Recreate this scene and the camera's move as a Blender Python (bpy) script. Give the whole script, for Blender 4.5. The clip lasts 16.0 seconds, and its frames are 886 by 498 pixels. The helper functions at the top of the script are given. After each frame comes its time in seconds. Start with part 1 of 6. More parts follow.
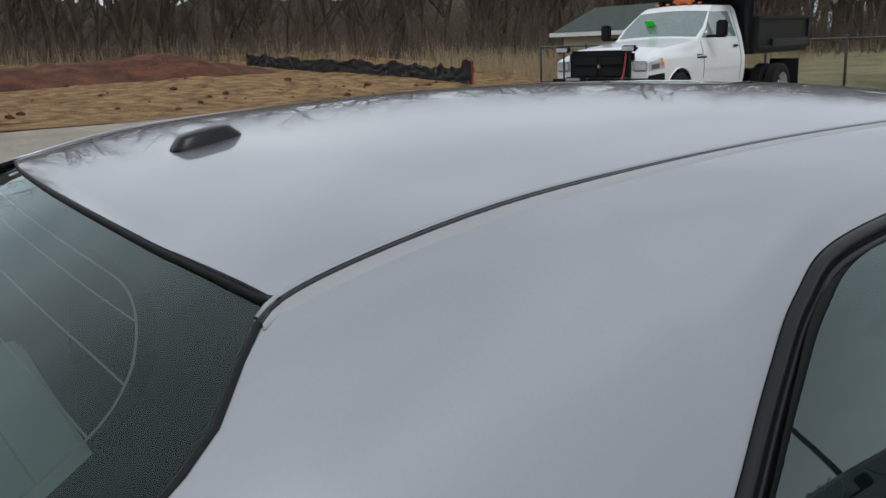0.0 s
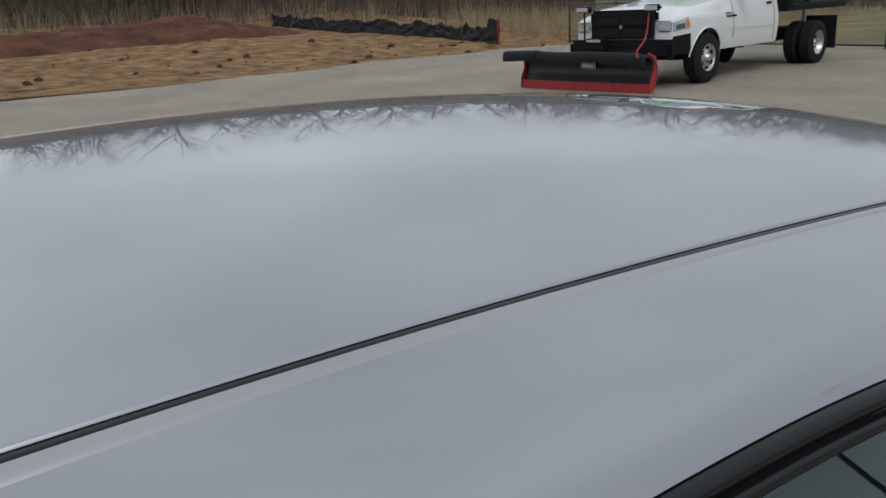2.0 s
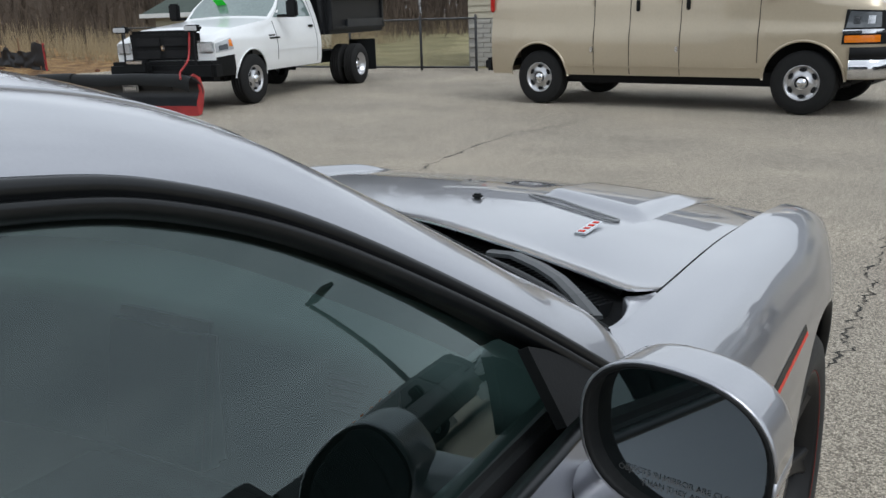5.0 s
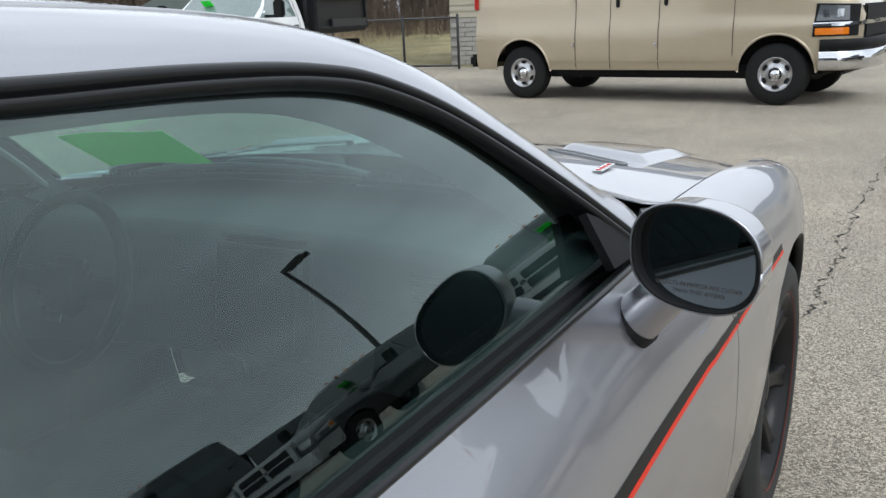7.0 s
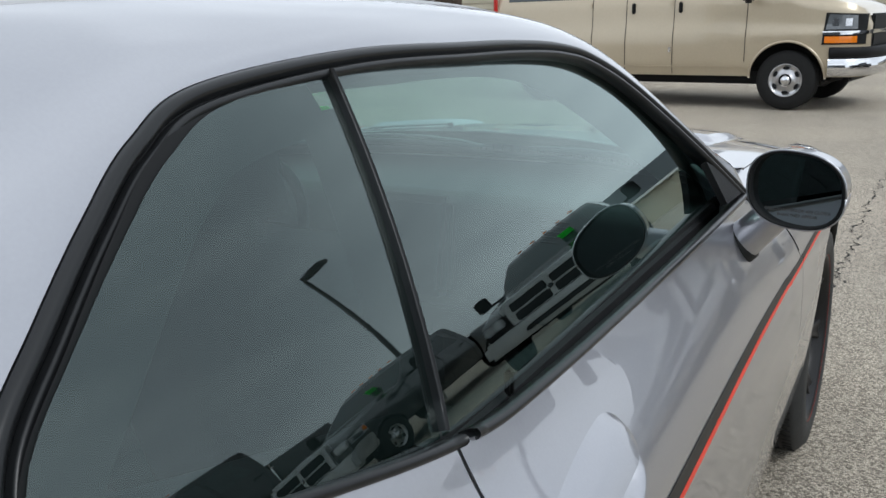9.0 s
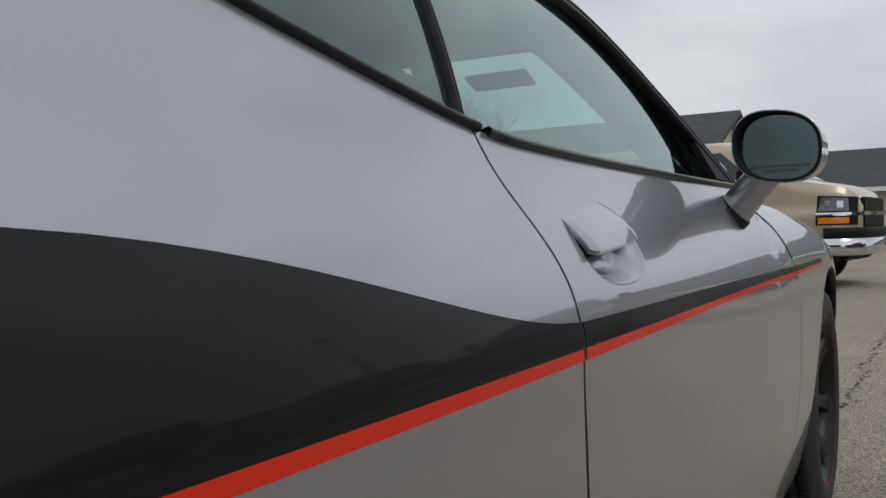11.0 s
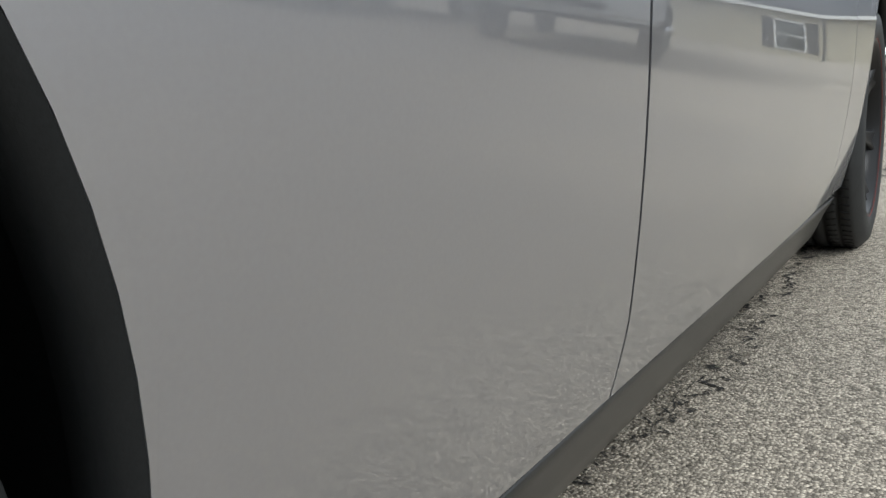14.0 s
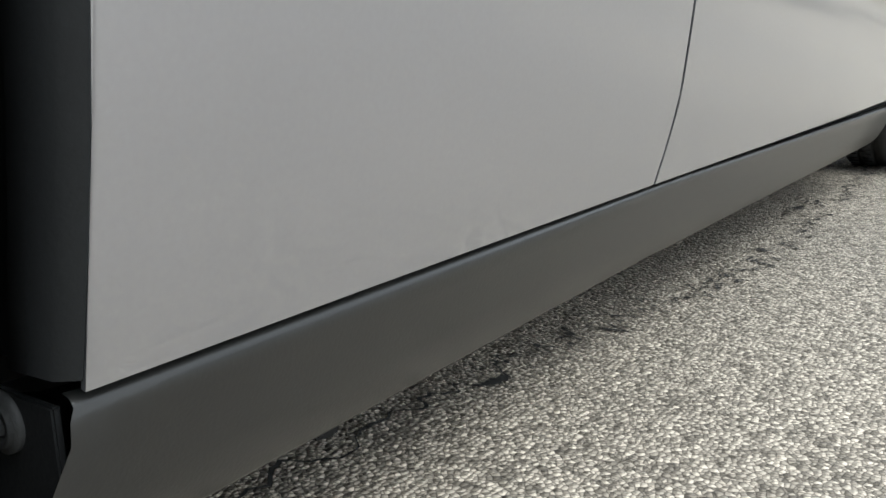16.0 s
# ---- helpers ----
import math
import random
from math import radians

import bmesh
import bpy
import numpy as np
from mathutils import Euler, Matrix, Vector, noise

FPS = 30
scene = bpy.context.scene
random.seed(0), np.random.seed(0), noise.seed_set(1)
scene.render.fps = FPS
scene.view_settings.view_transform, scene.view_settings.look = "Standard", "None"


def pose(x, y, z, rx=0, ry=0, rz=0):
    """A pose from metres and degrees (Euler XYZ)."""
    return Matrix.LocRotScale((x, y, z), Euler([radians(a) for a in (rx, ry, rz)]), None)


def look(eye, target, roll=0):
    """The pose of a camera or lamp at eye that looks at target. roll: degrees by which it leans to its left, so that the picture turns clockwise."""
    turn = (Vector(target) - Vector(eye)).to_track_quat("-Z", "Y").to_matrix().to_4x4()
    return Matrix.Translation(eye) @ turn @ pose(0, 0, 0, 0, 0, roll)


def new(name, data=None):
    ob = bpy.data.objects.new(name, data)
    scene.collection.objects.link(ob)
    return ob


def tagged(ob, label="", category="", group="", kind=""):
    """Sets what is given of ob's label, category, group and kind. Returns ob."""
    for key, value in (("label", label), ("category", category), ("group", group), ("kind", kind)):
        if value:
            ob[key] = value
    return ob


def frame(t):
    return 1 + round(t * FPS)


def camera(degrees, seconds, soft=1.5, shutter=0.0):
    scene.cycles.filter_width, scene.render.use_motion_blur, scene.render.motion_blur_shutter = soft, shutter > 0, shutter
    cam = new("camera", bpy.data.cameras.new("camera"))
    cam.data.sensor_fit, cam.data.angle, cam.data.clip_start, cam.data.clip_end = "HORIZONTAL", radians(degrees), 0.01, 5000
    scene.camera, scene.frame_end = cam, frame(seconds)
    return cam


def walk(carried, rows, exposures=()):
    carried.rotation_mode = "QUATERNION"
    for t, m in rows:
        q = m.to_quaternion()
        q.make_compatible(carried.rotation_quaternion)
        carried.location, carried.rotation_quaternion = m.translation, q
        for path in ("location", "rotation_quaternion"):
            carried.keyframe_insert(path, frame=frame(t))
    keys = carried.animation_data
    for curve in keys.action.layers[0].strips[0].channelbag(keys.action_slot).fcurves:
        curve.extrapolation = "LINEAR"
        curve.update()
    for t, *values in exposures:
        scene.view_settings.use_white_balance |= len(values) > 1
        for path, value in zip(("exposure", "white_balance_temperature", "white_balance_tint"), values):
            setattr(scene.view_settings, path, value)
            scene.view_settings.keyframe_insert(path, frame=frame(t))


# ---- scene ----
cam = camera(54.8, 16.0)
PATH = [
    (0, (1.091, -1.526, 1.515), (-0.519, -0.437, 1.047), -2.29),
    (0.5, (1.024, -1.411, 1.543), (-0.580, -0.313, 1.072), -2.55),
    (1, (0.998, -1.309, 1.567), (-0.650, -0.291, 1.068), -1.53),
    (1.5, (0.943, -1.185, 1.563), (-0.710, -0.190, 1.036), -1.97),
    (2, (0.917, -0.954, 1.568), (-0.723, 0.047, 1.012), -3.00),
    (2.5, (0.962, -0.700, 1.590), (-0.629, 0.361, 1.007), -2.81),
    (3, (1.029, -0.522, 1.593), (-0.431, 0.699, 0.978), -1.97),
    (3.5, (1.117, -0.429, 1.586), (-0.176, 0.959, 0.953), -2.04),
    (4, (1.133, -0.387, 1.537), (-0.036, 1.144, 0.998), -1.73),
    (4.5, (1.146, -0.364, 1.467), (0.094, 1.250, 0.932), -1.61),
    (4.7, (1.148, -0.366, 1.443), (0.122, 1.264, 0.908), -1.65),
    (7, (1.220, -0.784, 1.378), (0.254, 0.883, 0.846), -2.56),
    (7.5, (1.234, -0.883, 1.379), (0.276, 0.791, 0.850), -2.00),
    (8, (1.286, -1.044, 1.401), (0.331, 0.626, 0.854), -1.47),
    (8.5, (1.268, -1.181, 1.403), (0.308, 0.487, 0.860), -1.19),
    (9, (1.172, -1.312, 1.377), (0.209, 0.361, 0.854), -1.71),
    (9.2, (1.158, -1.358, 1.327), (0.195, 0.321, 0.822), -2.06),
    (11.3, (1.246, -1.477, 0.867), (0.235, 0.249, 0.871), -2.96),
    (11.5, (1.239, -1.465, 0.834), (0.233, 0.262, 0.848), -4.16),
    (12, (1.229, -1.457, 0.775), (0.216, 0.268, 0.734), -2.84),
    (12.5, (1.224, -1.476, 0.713), (0.193, 0.231, 0.544), -1.97),
    (13, (1.216, -1.474, 0.683), (0.187, 0.212, 0.374), -1.78),
    (13.5, (1.203, -1.463, 0.627), (0.162, 0.203, 0.254), -1.51),
    (14, (1.183, -1.435, 0.560), (0.144, 0.233, 0.186), -3.17),
    (14.5, (1.202, -1.425, 0.487), (0.139, 0.222, 0.093), -1.70),
    (15, (1.183, -1.409, 0.389), (0.139, 0.252, 0.001), -3.03),
    (15.5, (1.167, -1.408, 0.343), (0.088, 0.228, -0.054), -2.75),
    (16, (1.171, -1.406, 0.366), (0.055, 0.192, -0.083), -1.42),
]
EXPOSURES = [(0, -0.3, 6100, 7), (1.0, -0.42, 6100, 7), (2.5, -0.4, 6100, 7), (4.5, -0.03, 6000, 7), (7, 0.45, 6050, 7), (9.2, 0.35, 6050, 7), (11.3, -0.48, 6350, 9), (12.0, -0.28, 6350, 8), (13.0, -0.05, 6200, 6), (13.5, 0.40, 6150, 6), (14.5, 0.72, 6050, 5), (15.5, 1.08, 6030, 5), (16, 1.14, 5980, 5)]
walk(cam, [(t, look(eye, target, roll)) for t, eye, target, roll in PATH], EXPOSURES)

# ---- world and light: an overcast day ----
SUN_UP, SUN_TURN = 48.0, 118.0
world = bpy.data.worlds.new("overcast")
scene.world = world
world.use_nodes = True
wn, wl = world.node_tree.nodes, world.node_tree.links
wn.clear()
w_out = wn.new("ShaderNodeOutputWorld")
w_bg = wn.new("ShaderNodeBackground")
w_sky = wn.new("ShaderNodeTexSky")
w_sky.sky_type = "NISHITA"
w_sky.sun_disc = False
w_sky.sun_elevation = radians(SUN_UP)
w_sky.sun_rotation = radians(SUN_TURN)
w_sky.air_density, w_sky.dust_density = 1.0, 3.0
w_grey = wn.new("ShaderNodeHueSaturation")
w_grey.inputs["Saturation"].default_value = 0.12
w_co = wn.new("ShaderNodeTexCoord")
w_map = wn.new("ShaderNodeMapping")
w_map.inputs["Scale"].default_value = (1.0, 1.0, 2.6)
w_cloud = wn.new("ShaderNodeTexNoise")
w_cloud.inputs["Scale"].default_value = 2.2
w_cloud.inputs["Detail"].default_value = 5.0
w_cloud.inputs["Roughness"].default_value = 0.5
w_ramp = wn.new("ShaderNodeValToRGB")
w_ramp.color_ramp.elements[0].position, w_ramp.color_ramp.elements[0].color = 0.32, (5.2, 5.35, 5.7, 1)
w_ramp.color_ramp.elements[1].position, w_ramp.color_ramp.elements[1].color = 0.70, (8.6, 8.7, 8.9, 1)
w_mix = wn.new("ShaderNodeMixRGB")
w_mix.inputs[0].default_value = 0.85
wl.new(w_sky.outputs[0], w_grey.inputs["Color"])
wl.new(w_co.outputs["Generated"], w_map.inputs[0])
wl.new(w_map.outputs[0], w_cloud.inputs["Vector"])
wl.new(w_cloud.outputs["Fac"], w_ramp.inputs[0])
wl.new(w_grey.outputs[0], w_mix.inputs[1])
wl.new(w_ramp.outputs[0], w_mix.inputs[2])
wl.new(w_mix.outputs[0], w_bg.inputs["Color"])
w_bg.inputs["Strength"].default_value = 0.13
wl.new(w_bg.outputs[0], w_out.inputs["Surface"])

sun_data = bpy.data.lights.new("sun", "SUN")
sun_data.energy, sun_data.angle, sun_data.color = 0.9, radians(25), (1.0, 0.97, 0.93)
sun = new("sun", sun_data)
sun.matrix_world = pose(0, 0, 30, 90 - SUN_UP, 0, 180 - SUN_TURN)


# ---- materials ----
def mat(name, color, rough=0.5, metal=0.0, coat=0.0, coat_rough=0.03, vary=0.0, scale=8.0, bump=0.0, bump_scale=60.0, spec=0.5):
    """A principled material whose colour wavers at two scales, with a fine relief."""
    m = bpy.data.materials.new(name)
    m.use_nodes = True
    n, l = m.node_tree.nodes, m.node_tree.links
    b = n["Principled BSDF"]
    b.inputs["Base Color"].default_value = (*color, 1)
    b.inputs["Roughness"].default_value = rough
    b.inputs["Metallic"].default_value = metal
    b.inputs["Coat Weight"].default_value = coat
    b.inputs["Coat Roughness"].default_value = coat_rough
    b.inputs["Specular IOR Level"].default_value = spec
    if vary or bump:
        co = n.new("ShaderNodeTexCoord")
    if vary:
        big, small, add = n.new("ShaderNodeTexNoise"), n.new("ShaderNodeTexNoise"), n.new("ShaderNodeMath")
        big.inputs["Scale"].default_value, small.inputs["Scale"].default_value = scale, scale * 11
        big.inputs["Detail"].default_value = small.inputs["Detail"].default_value = 4
        add.operation = "ADD"
        rng = n.new("ShaderNodeMapRange")
        rng.inputs["From Min"].default_value, rng.inputs["From Max"].default_value = 0.6, 1.4
        rng.inputs["To Min"].default_value, rng.inputs["To Max"].default_value = 1 - vary, 1 + vary
        mul = n.new("ShaderNodeVectorMath")
        mul.operation = "SCALE"
        mul.inputs[0].default_value = color
        l.new(co.outputs["Object"], big.inputs["Vector"]), l.new(co.outputs["Object"], small.inputs["Vector"])
        l.new(big.outputs["Fac"], add.inputs[0]), l.new(small.outputs["Fac"], add.inputs[1])
        l.new(add.outputs[0], rng.inputs["Value"]), l.new(rng.outputs[0], mul.inputs["Scale"])
        l.new(mul.outputs[0], b.inputs["Base Color"])
    if bump:
        tex, bp = n.new("ShaderNodeTexNoise"), n.new("ShaderNodeBump")
        tex.inputs["Scale"].default_value = bump_scale
        tex.inputs["Detail"].default_value = 3
        bp.inputs["Strength"].default_value = bump
        bp.inputs["Distance"].default_value = 0.01
        l.new(co.outputs["Object"], tex.inputs["Vector"])
        l.new(tex.outputs["Fac"], bp.inputs["Height"]), l.new(bp.outputs[0], b.inputs["Normal"])
    return m


def glass_mat(name, tint, rough=0.0, plain=0.09, power=3.6):
    """Tinted pane: light goes straight through with the tint; the gloss grows towards grazing angles."""
    m = bpy.data.materials.new(name)
    m.use_nodes = True
    n, l = m.node_tree.nodes, m.node_tree.links
    n.clear()
    out, mix = n.new("ShaderNodeOutputMaterial"), n.new("ShaderNodeMixShader")
    tr, gl, lw = n.new("ShaderNodeBsdfTransparent"), n.new("ShaderNodeBsdfGlossy"), n.new("ShaderNodeLayerWeight")
    tr.inputs["Color"].default_value = (*tint, 1)
    gl.inputs["Color"].default_value = (0.84, 0.98, 0.96, 1)
    gl.inputs["Roughness"].default_value = rough
    lw.inputs["Blend"].default_value = 0.5
    pw, ma = n.new("ShaderNodeMath"), n.new("ShaderNodeMath")
    pw.operation, ma.operation = "POWER", "MULTIPLY_ADD"
    pw.inputs[1].default_value = power
    ma.inputs[1].default_value, ma.inputs[2].default_value = 1.0 - plain, plain
    l.new(lw.outputs["Facing"], pw.inputs[0]), l.new(pw.outputs[0], ma.inputs[0])
    l.new(ma.outputs[0], mix.inputs[0]), l.new(tr.outputs[0], mix.inputs[1]), l.new(gl.outputs[0], mix.inputs[2])
    l.new(mix.outputs[0], out.inputs["Surface"])
    return m


PAINT = mat("silver_metallic_paint", (0.40, 0.405, 0.435), 0.33, 0.85, 1.0, 0.004, vary=0.03, scale=300)
STRIPE = mat("satin_black_vinyl", (0.0055, 0.0068, 0.0072), 0.42, spec=0.12, coat=0.22, coat_rough=0.05, vary=0.08, scale=20)
RED = mat("red_vinyl", (0.62, 0.024, 0.005), 0.5, spec=0.12, coat=0.45, coat_rough=0.07, vary=0.05, scale=20)
SILL = mat("grey_sill_plastic", (0.020, 0.020, 0.0187), 0.38, spec=0.30, coat=0.26, coat_rough=0.09, vary=0.06, scale=14, bump=0.03, bump_scale=400)
RUBBER = mat("black_rubber", (0.013, 0.014, 0.0145), 0.55, spec=0.18, vary=0.15, scale=30, bump=0.05, bump_scale=200)
TYRE = mat("tyre_rubber", (0.026, 0.027, 0.027), 0.62, spec=0.3, vary=0.2, scale=30, bump=0.08, bump_scale=160)
TRIM = mat("satin_black_trim", (0.010, 0.011, 0.012), 0.30, spec=0.32, coat=0.06, coat_rough=0.15, vary=0.06, scale=40)
PLASTIC = mat("black_plastic", (0.009, 0.0095, 0.010), 0.6, spec=0.18, vary=0.15, scale=30, bump=0.05, bump_scale=300)
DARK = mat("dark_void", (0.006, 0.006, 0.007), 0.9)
CLOTH = mat("dark_grey_cloth", (0.022, 0.023, 0.025), 0.9, vary=0.15, scale=30, bump=0.1, bump_scale=400)
DASH = mat("dark_dash_vinyl", (0.032, 0.033, 0.035), 0.6, vary=0.1, scale=30, bump=0.08, bump_scale=500)
HEADLINER = mat("grey_headliner", (0.32, 0.32, 0.32), 0.95, vary=0.05, scale=20)
SIDEGLASS = glass_mat("tinted_side_glass", (0.40, 0.56, 0.53), plain=0.095, power=3.4)
REARGLASS = glass_mat("dark_rear_glass", (0.46, 0.54, 0.53), plain=0.04, power=5.2)
FRONTGLASS = glass_mat("clear_windscreen", (0.66, 0.84, 0.78), plain=0.03, power=4.6)
PAINT.node_tree.nodes["Principled BSDF"].inputs["Coat IOR"].default_value = 1.7
MIRROR = mat("mirror_glass", (0.30, 0.34, 0.35), 0.0, 1.0)
CHROME = mat("chrome", (0.75, 0.76, 0.78), 0.08, 1.0, vary=0.03, scale=20)
RIM = mat("satin_black_rim", (0.010, 0.010, 0.0105), 0.40, spec=0.2, coat=0.08, coat_rough=0.10, vary=0.1, scale=20)
DARKRED = mat("dark_red_pinstripe", (0.17, 0.020, 0.014), 0.5, spec=0.2, vary=0.1, scale=20)
GREEN = mat("neon_green_paper", (0.12, 0.80, 0.10), 0.6, vary=0.04, scale=12)
gn, gk = GREEN.node_tree.nodes, GREEN.node_tree.links
g_tr, g_mx = gn.new("ShaderNodeBsdfTranslucent"), gn.new("ShaderNodeMixShader")
g_tr.inputs["Color"].default_value, g_mx.inputs[0].default_value = (0.12, 0.80, 0.10, 1), 0.5
gk.new(gn["Principled BSDF"].outputs[0], g_mx.inputs[1]), gk.new(g_tr.outputs[0], g_mx.inputs[2])
gk.new(g_mx.outputs[0], gn["Material Output"].inputs["Surface"])
DITCHSTRIP = mat("satin_grey_strip", (0.44, 0.435, 0.44), 0.36, 0.75, 0.6, 0.06, vary=0.03, scale=60)
BORDER = mat("printed_glass_border", (0.006, 0.0065, 0.007), 0.6, spec=0.2)
REFLECTGREY = mat("grey_reflection_line", (0.20, 0.205, 0.21), 0.4, 0.3, coat=0.3, vary=0.08, scale=40)
WIPER = mat("satin_grey_wiper", (0.050, 0.053, 0.056), 0.36, spec=0.5, vary=0.1, scale=30)
LETTER = mat("grey_lettering", (0.10, 0.10, 0.10), 0.6)


# ---- building helpers ----
def link(name, verts, faces, material, parent=None, label="", smooth=True):
    me = bpy.data.meshes.new(name)
    me.from_pydata([tuple(float(c) for c in v) for v in verts], [], faces)
    me.validate()
    me.update()
    if smooth:
        me.polygons.foreach_set("use_smooth", [True] * len(me.polygons))
    ob = new(name, me)
    if material:
        me.materials.append(material)
    if parent:
        ob.parent = parent
    if label:
        ob["label"] = label
    return ob


def part(name, bm, material, parent=None, label="", smooth=False):
    """Links a bmesh as one mesh object under a thing or a part."""
    me = bpy.data.meshes.new(name)
    bm.normal_update()
    bm.to_mesh(me)
    bm.free()
    if smooth:
        me.polygons.foreach_set("use_smooth", [True] * len(me.polygons))
    ob = new(name, me)
    if material:
        me.materials.append(material)
    if parent:
        ob.parent = parent
    if label:
        ob["label"] = label
    return ob


def empty(name, place=(0, 0, 0), turn=0.0):
    ob = new(name)
    ob.matrix_world = pose(*place, 0, 0, turn)
    return ob


def grid_faces(nu, nv, start=0, closed_u=False, flip=False):
    faces = []
    for i in range(nu if closed_u else nu - 1):
        for j in range(nv - 1):
            a, b = start + i * nv + j, start + ((i + 1) % nu) * nv + j
            f = (a, b, b + 1, a + 1)
            faces.append(f[::-1] if flip else f)
    return faces


def patch(name, pts, material, parent=None, label="", thick=0.0, out=None, mirrored=False):
    """A smooth sheet from an array of points (rows, columns, 3), facing away from the axis of the car, with a thickness inwards."""
    pts = np.array(pts, float)
    if mirrored:
        pts = pts * np.array([-1, 1, 1])
    nu, nv = pts.shape[:2]
    mid = pts[nu // 2, nv // 2]
    nrm = np.cross(pts[min(nu // 2 + 1, nu - 1), nv // 2] - pts[nu // 2 - 1, nv // 2], pts[nu // 2, min(nv // 2 + 1, nv - 1)] - pts[nu // 2, nv // 2 - 1])
    want = mid - np.array([0, mid[1], 0.6]) if out is None else np.array(out, float)
    ob = link(name, pts.reshape(-1, 3), grid_faces(nu, nv, flip=bool(np.dot(nrm, want) < 0)), material, parent, label)
    if thick:
        s = ob.modifiers.new("thickness", "SOLIDIFY")
        s.thickness, s.offset = thick, -1.0
        e = ob.modifiers.new("edges", "EDGE_SPLIT")
        e.split_angle = radians(50)
    return ob


def spline(points, n, closed=False):
    """Catmull-Rom through a few control points."""
    p = np.array(points, float)
    k = len(p)
    segs = k if closed else k - 1
    out = []
    for t in np.linspace(0, segs, n, endpoint=not closed):
        i = min(int(t), segs - 1)
        f = t - i
        g = (lambda q: p[q % k]) if closed else (lambda q: p[q] if 0 <= q < k else (2 * p[0] - p[1] if q < 0 else 2 * p[-1] - p[-2]))
        a, b, c, d = g(i - 1), g(i), g(i + 1), g(i + 2)
        out.append(0.5 * (2 * b + (c - a) * f + (2 * a - 5 * b + 4 * c - d) * f * f + (3 * b - a - 3 * c + d) * f ** 3))
    return np.array(out)


def smooth_at(x, xs, ys):
    """Smooth curve y(x) through a few knots, by the spline laid over finely."""
    c = spline(list(zip(xs, ys)), 40 * len(xs))
    o = np.argsort(c[:, 0])
    return np.interp(x, c[o, 0], c[o, 1])


def sweep(name, path, profile, material, parent=None, label="", up=(0, 0, 1), closed=False, smooth=True, mirrored=False, closed_profile=True):
    """A profile (a, b): a sideways, b along the up direction, carried along a path."""
    path = np.array(path, float)
    up = np.array(up, float)
    prof = list(profile) + ([profile[0]] if closed_profile else [])
    rows = []
    k = len(path)
    for i in range(k):
        t = path[(i + 1) % k] - path[i - 1] if closed else path[min(i + 1, k - 1)] - path[max(i - 1, 0)]
        t /= np.linalg.norm(t) + 1e-9
        s = np.cross(t, up)
        s /= np.linalg.norm(s) + 1e-9
        u = np.cross(s, t)
        rows.append([path[i] + a * s + b * u for a, b in prof])
    pts = np.array(rows)
    if mirrored:
        pts = pts * np.array([-1, 1, 1])
    nu, nv = pts.shape[:2]
    faces = grid_faces(nu, nv, closed_u=closed, flip=mirrored)
    if not closed and closed_profile:
        faces += [tuple(range(nv - 1))[::-1], tuple((nu - 1) * nv + j for j in range(nv - 1))]
    return link(name, pts.reshape(-1, 3), faces, material, parent, label, smooth)


def ring(r, n=8):
    return [(r * math.cos(2 * math.pi * i / n), r * math.sin(2 * math.pi * i / n)) for i in range(n)]


def lathe(profile, n=48, axis="x"):
    """Turns a profile (along the axis, radius) round the axis. Returns verts and faces."""
    verts, faces, m = [], [], len(profile)
    for i in range(n):
        c, s = math.cos(2 * math.pi * i / n), math.sin(2 * math.pi * i / n)
        for a, r in profile:
            verts.append((a, r * c, r * s) if axis == "x" else (r * c, r * s, a))
    for i in range(n):
        for j in range(m - 1):
            a, b = i * m + j, ((i + 1) % n) * m + j
            faces.append((a, b, b + 1, a + 1))
    return verts, faces


def box_bm(size, place=(0, 0, 0), bevel=0.0, turn=0.0, bm=None, tilt=0.0):
    own = bm is None
    b = bmesh.new()
    bmesh.ops.create_cube(b, size=1.0)
    bmesh.ops.scale(b, vec=size, verts=b.verts)
    if bevel:
        bmesh.ops.bevel(b, geom=b.edges[:], offset=bevel, segments=2, affect="EDGES", clamp_overlap=True)
    b.transform(pose(*place, tilt, 0, turn))
    if own:
        return b
    me = bpy.data.meshes.new("tmp")
    b.to_mesh(me)
    b.free()
    bm.from_mesh(me)
    bpy.data.meshes.remove(me)
    return bm


def prism(outline, x0, x1, bevel=0.0):
    """Extrudes an outline of (y, z) from x0 to x1."""
    b = bmesh.new()
    lo = [b.verts.new((x0, y, z)) for y, z in outline]
    hi = [b.verts.new((x1, y, z)) for y, z in outline]
    b.faces.new(lo[::-1]), b.faces.new(hi)
    k = len(outline)
    for i in range(k):
        b.faces.new((lo[i], lo[(i + 1) % k], hi[(i + 1) % k], hi[i]))
    bmesh.ops.recalc_face_normals(b, faces=b.faces)
    if bevel:
        bmesh.ops.bevel(b, geom=b.edges[:], offset=bevel, segments=2, affect="EDGES", clamp_overlap=True)
    return b


# ---- the ground ----
def rise(x, y):
    """The lot climbs gently away from the car."""
    return 0.0065 * max(0.0, min(y, 14.0) - 1.0) if y > 1.0 else 0.0


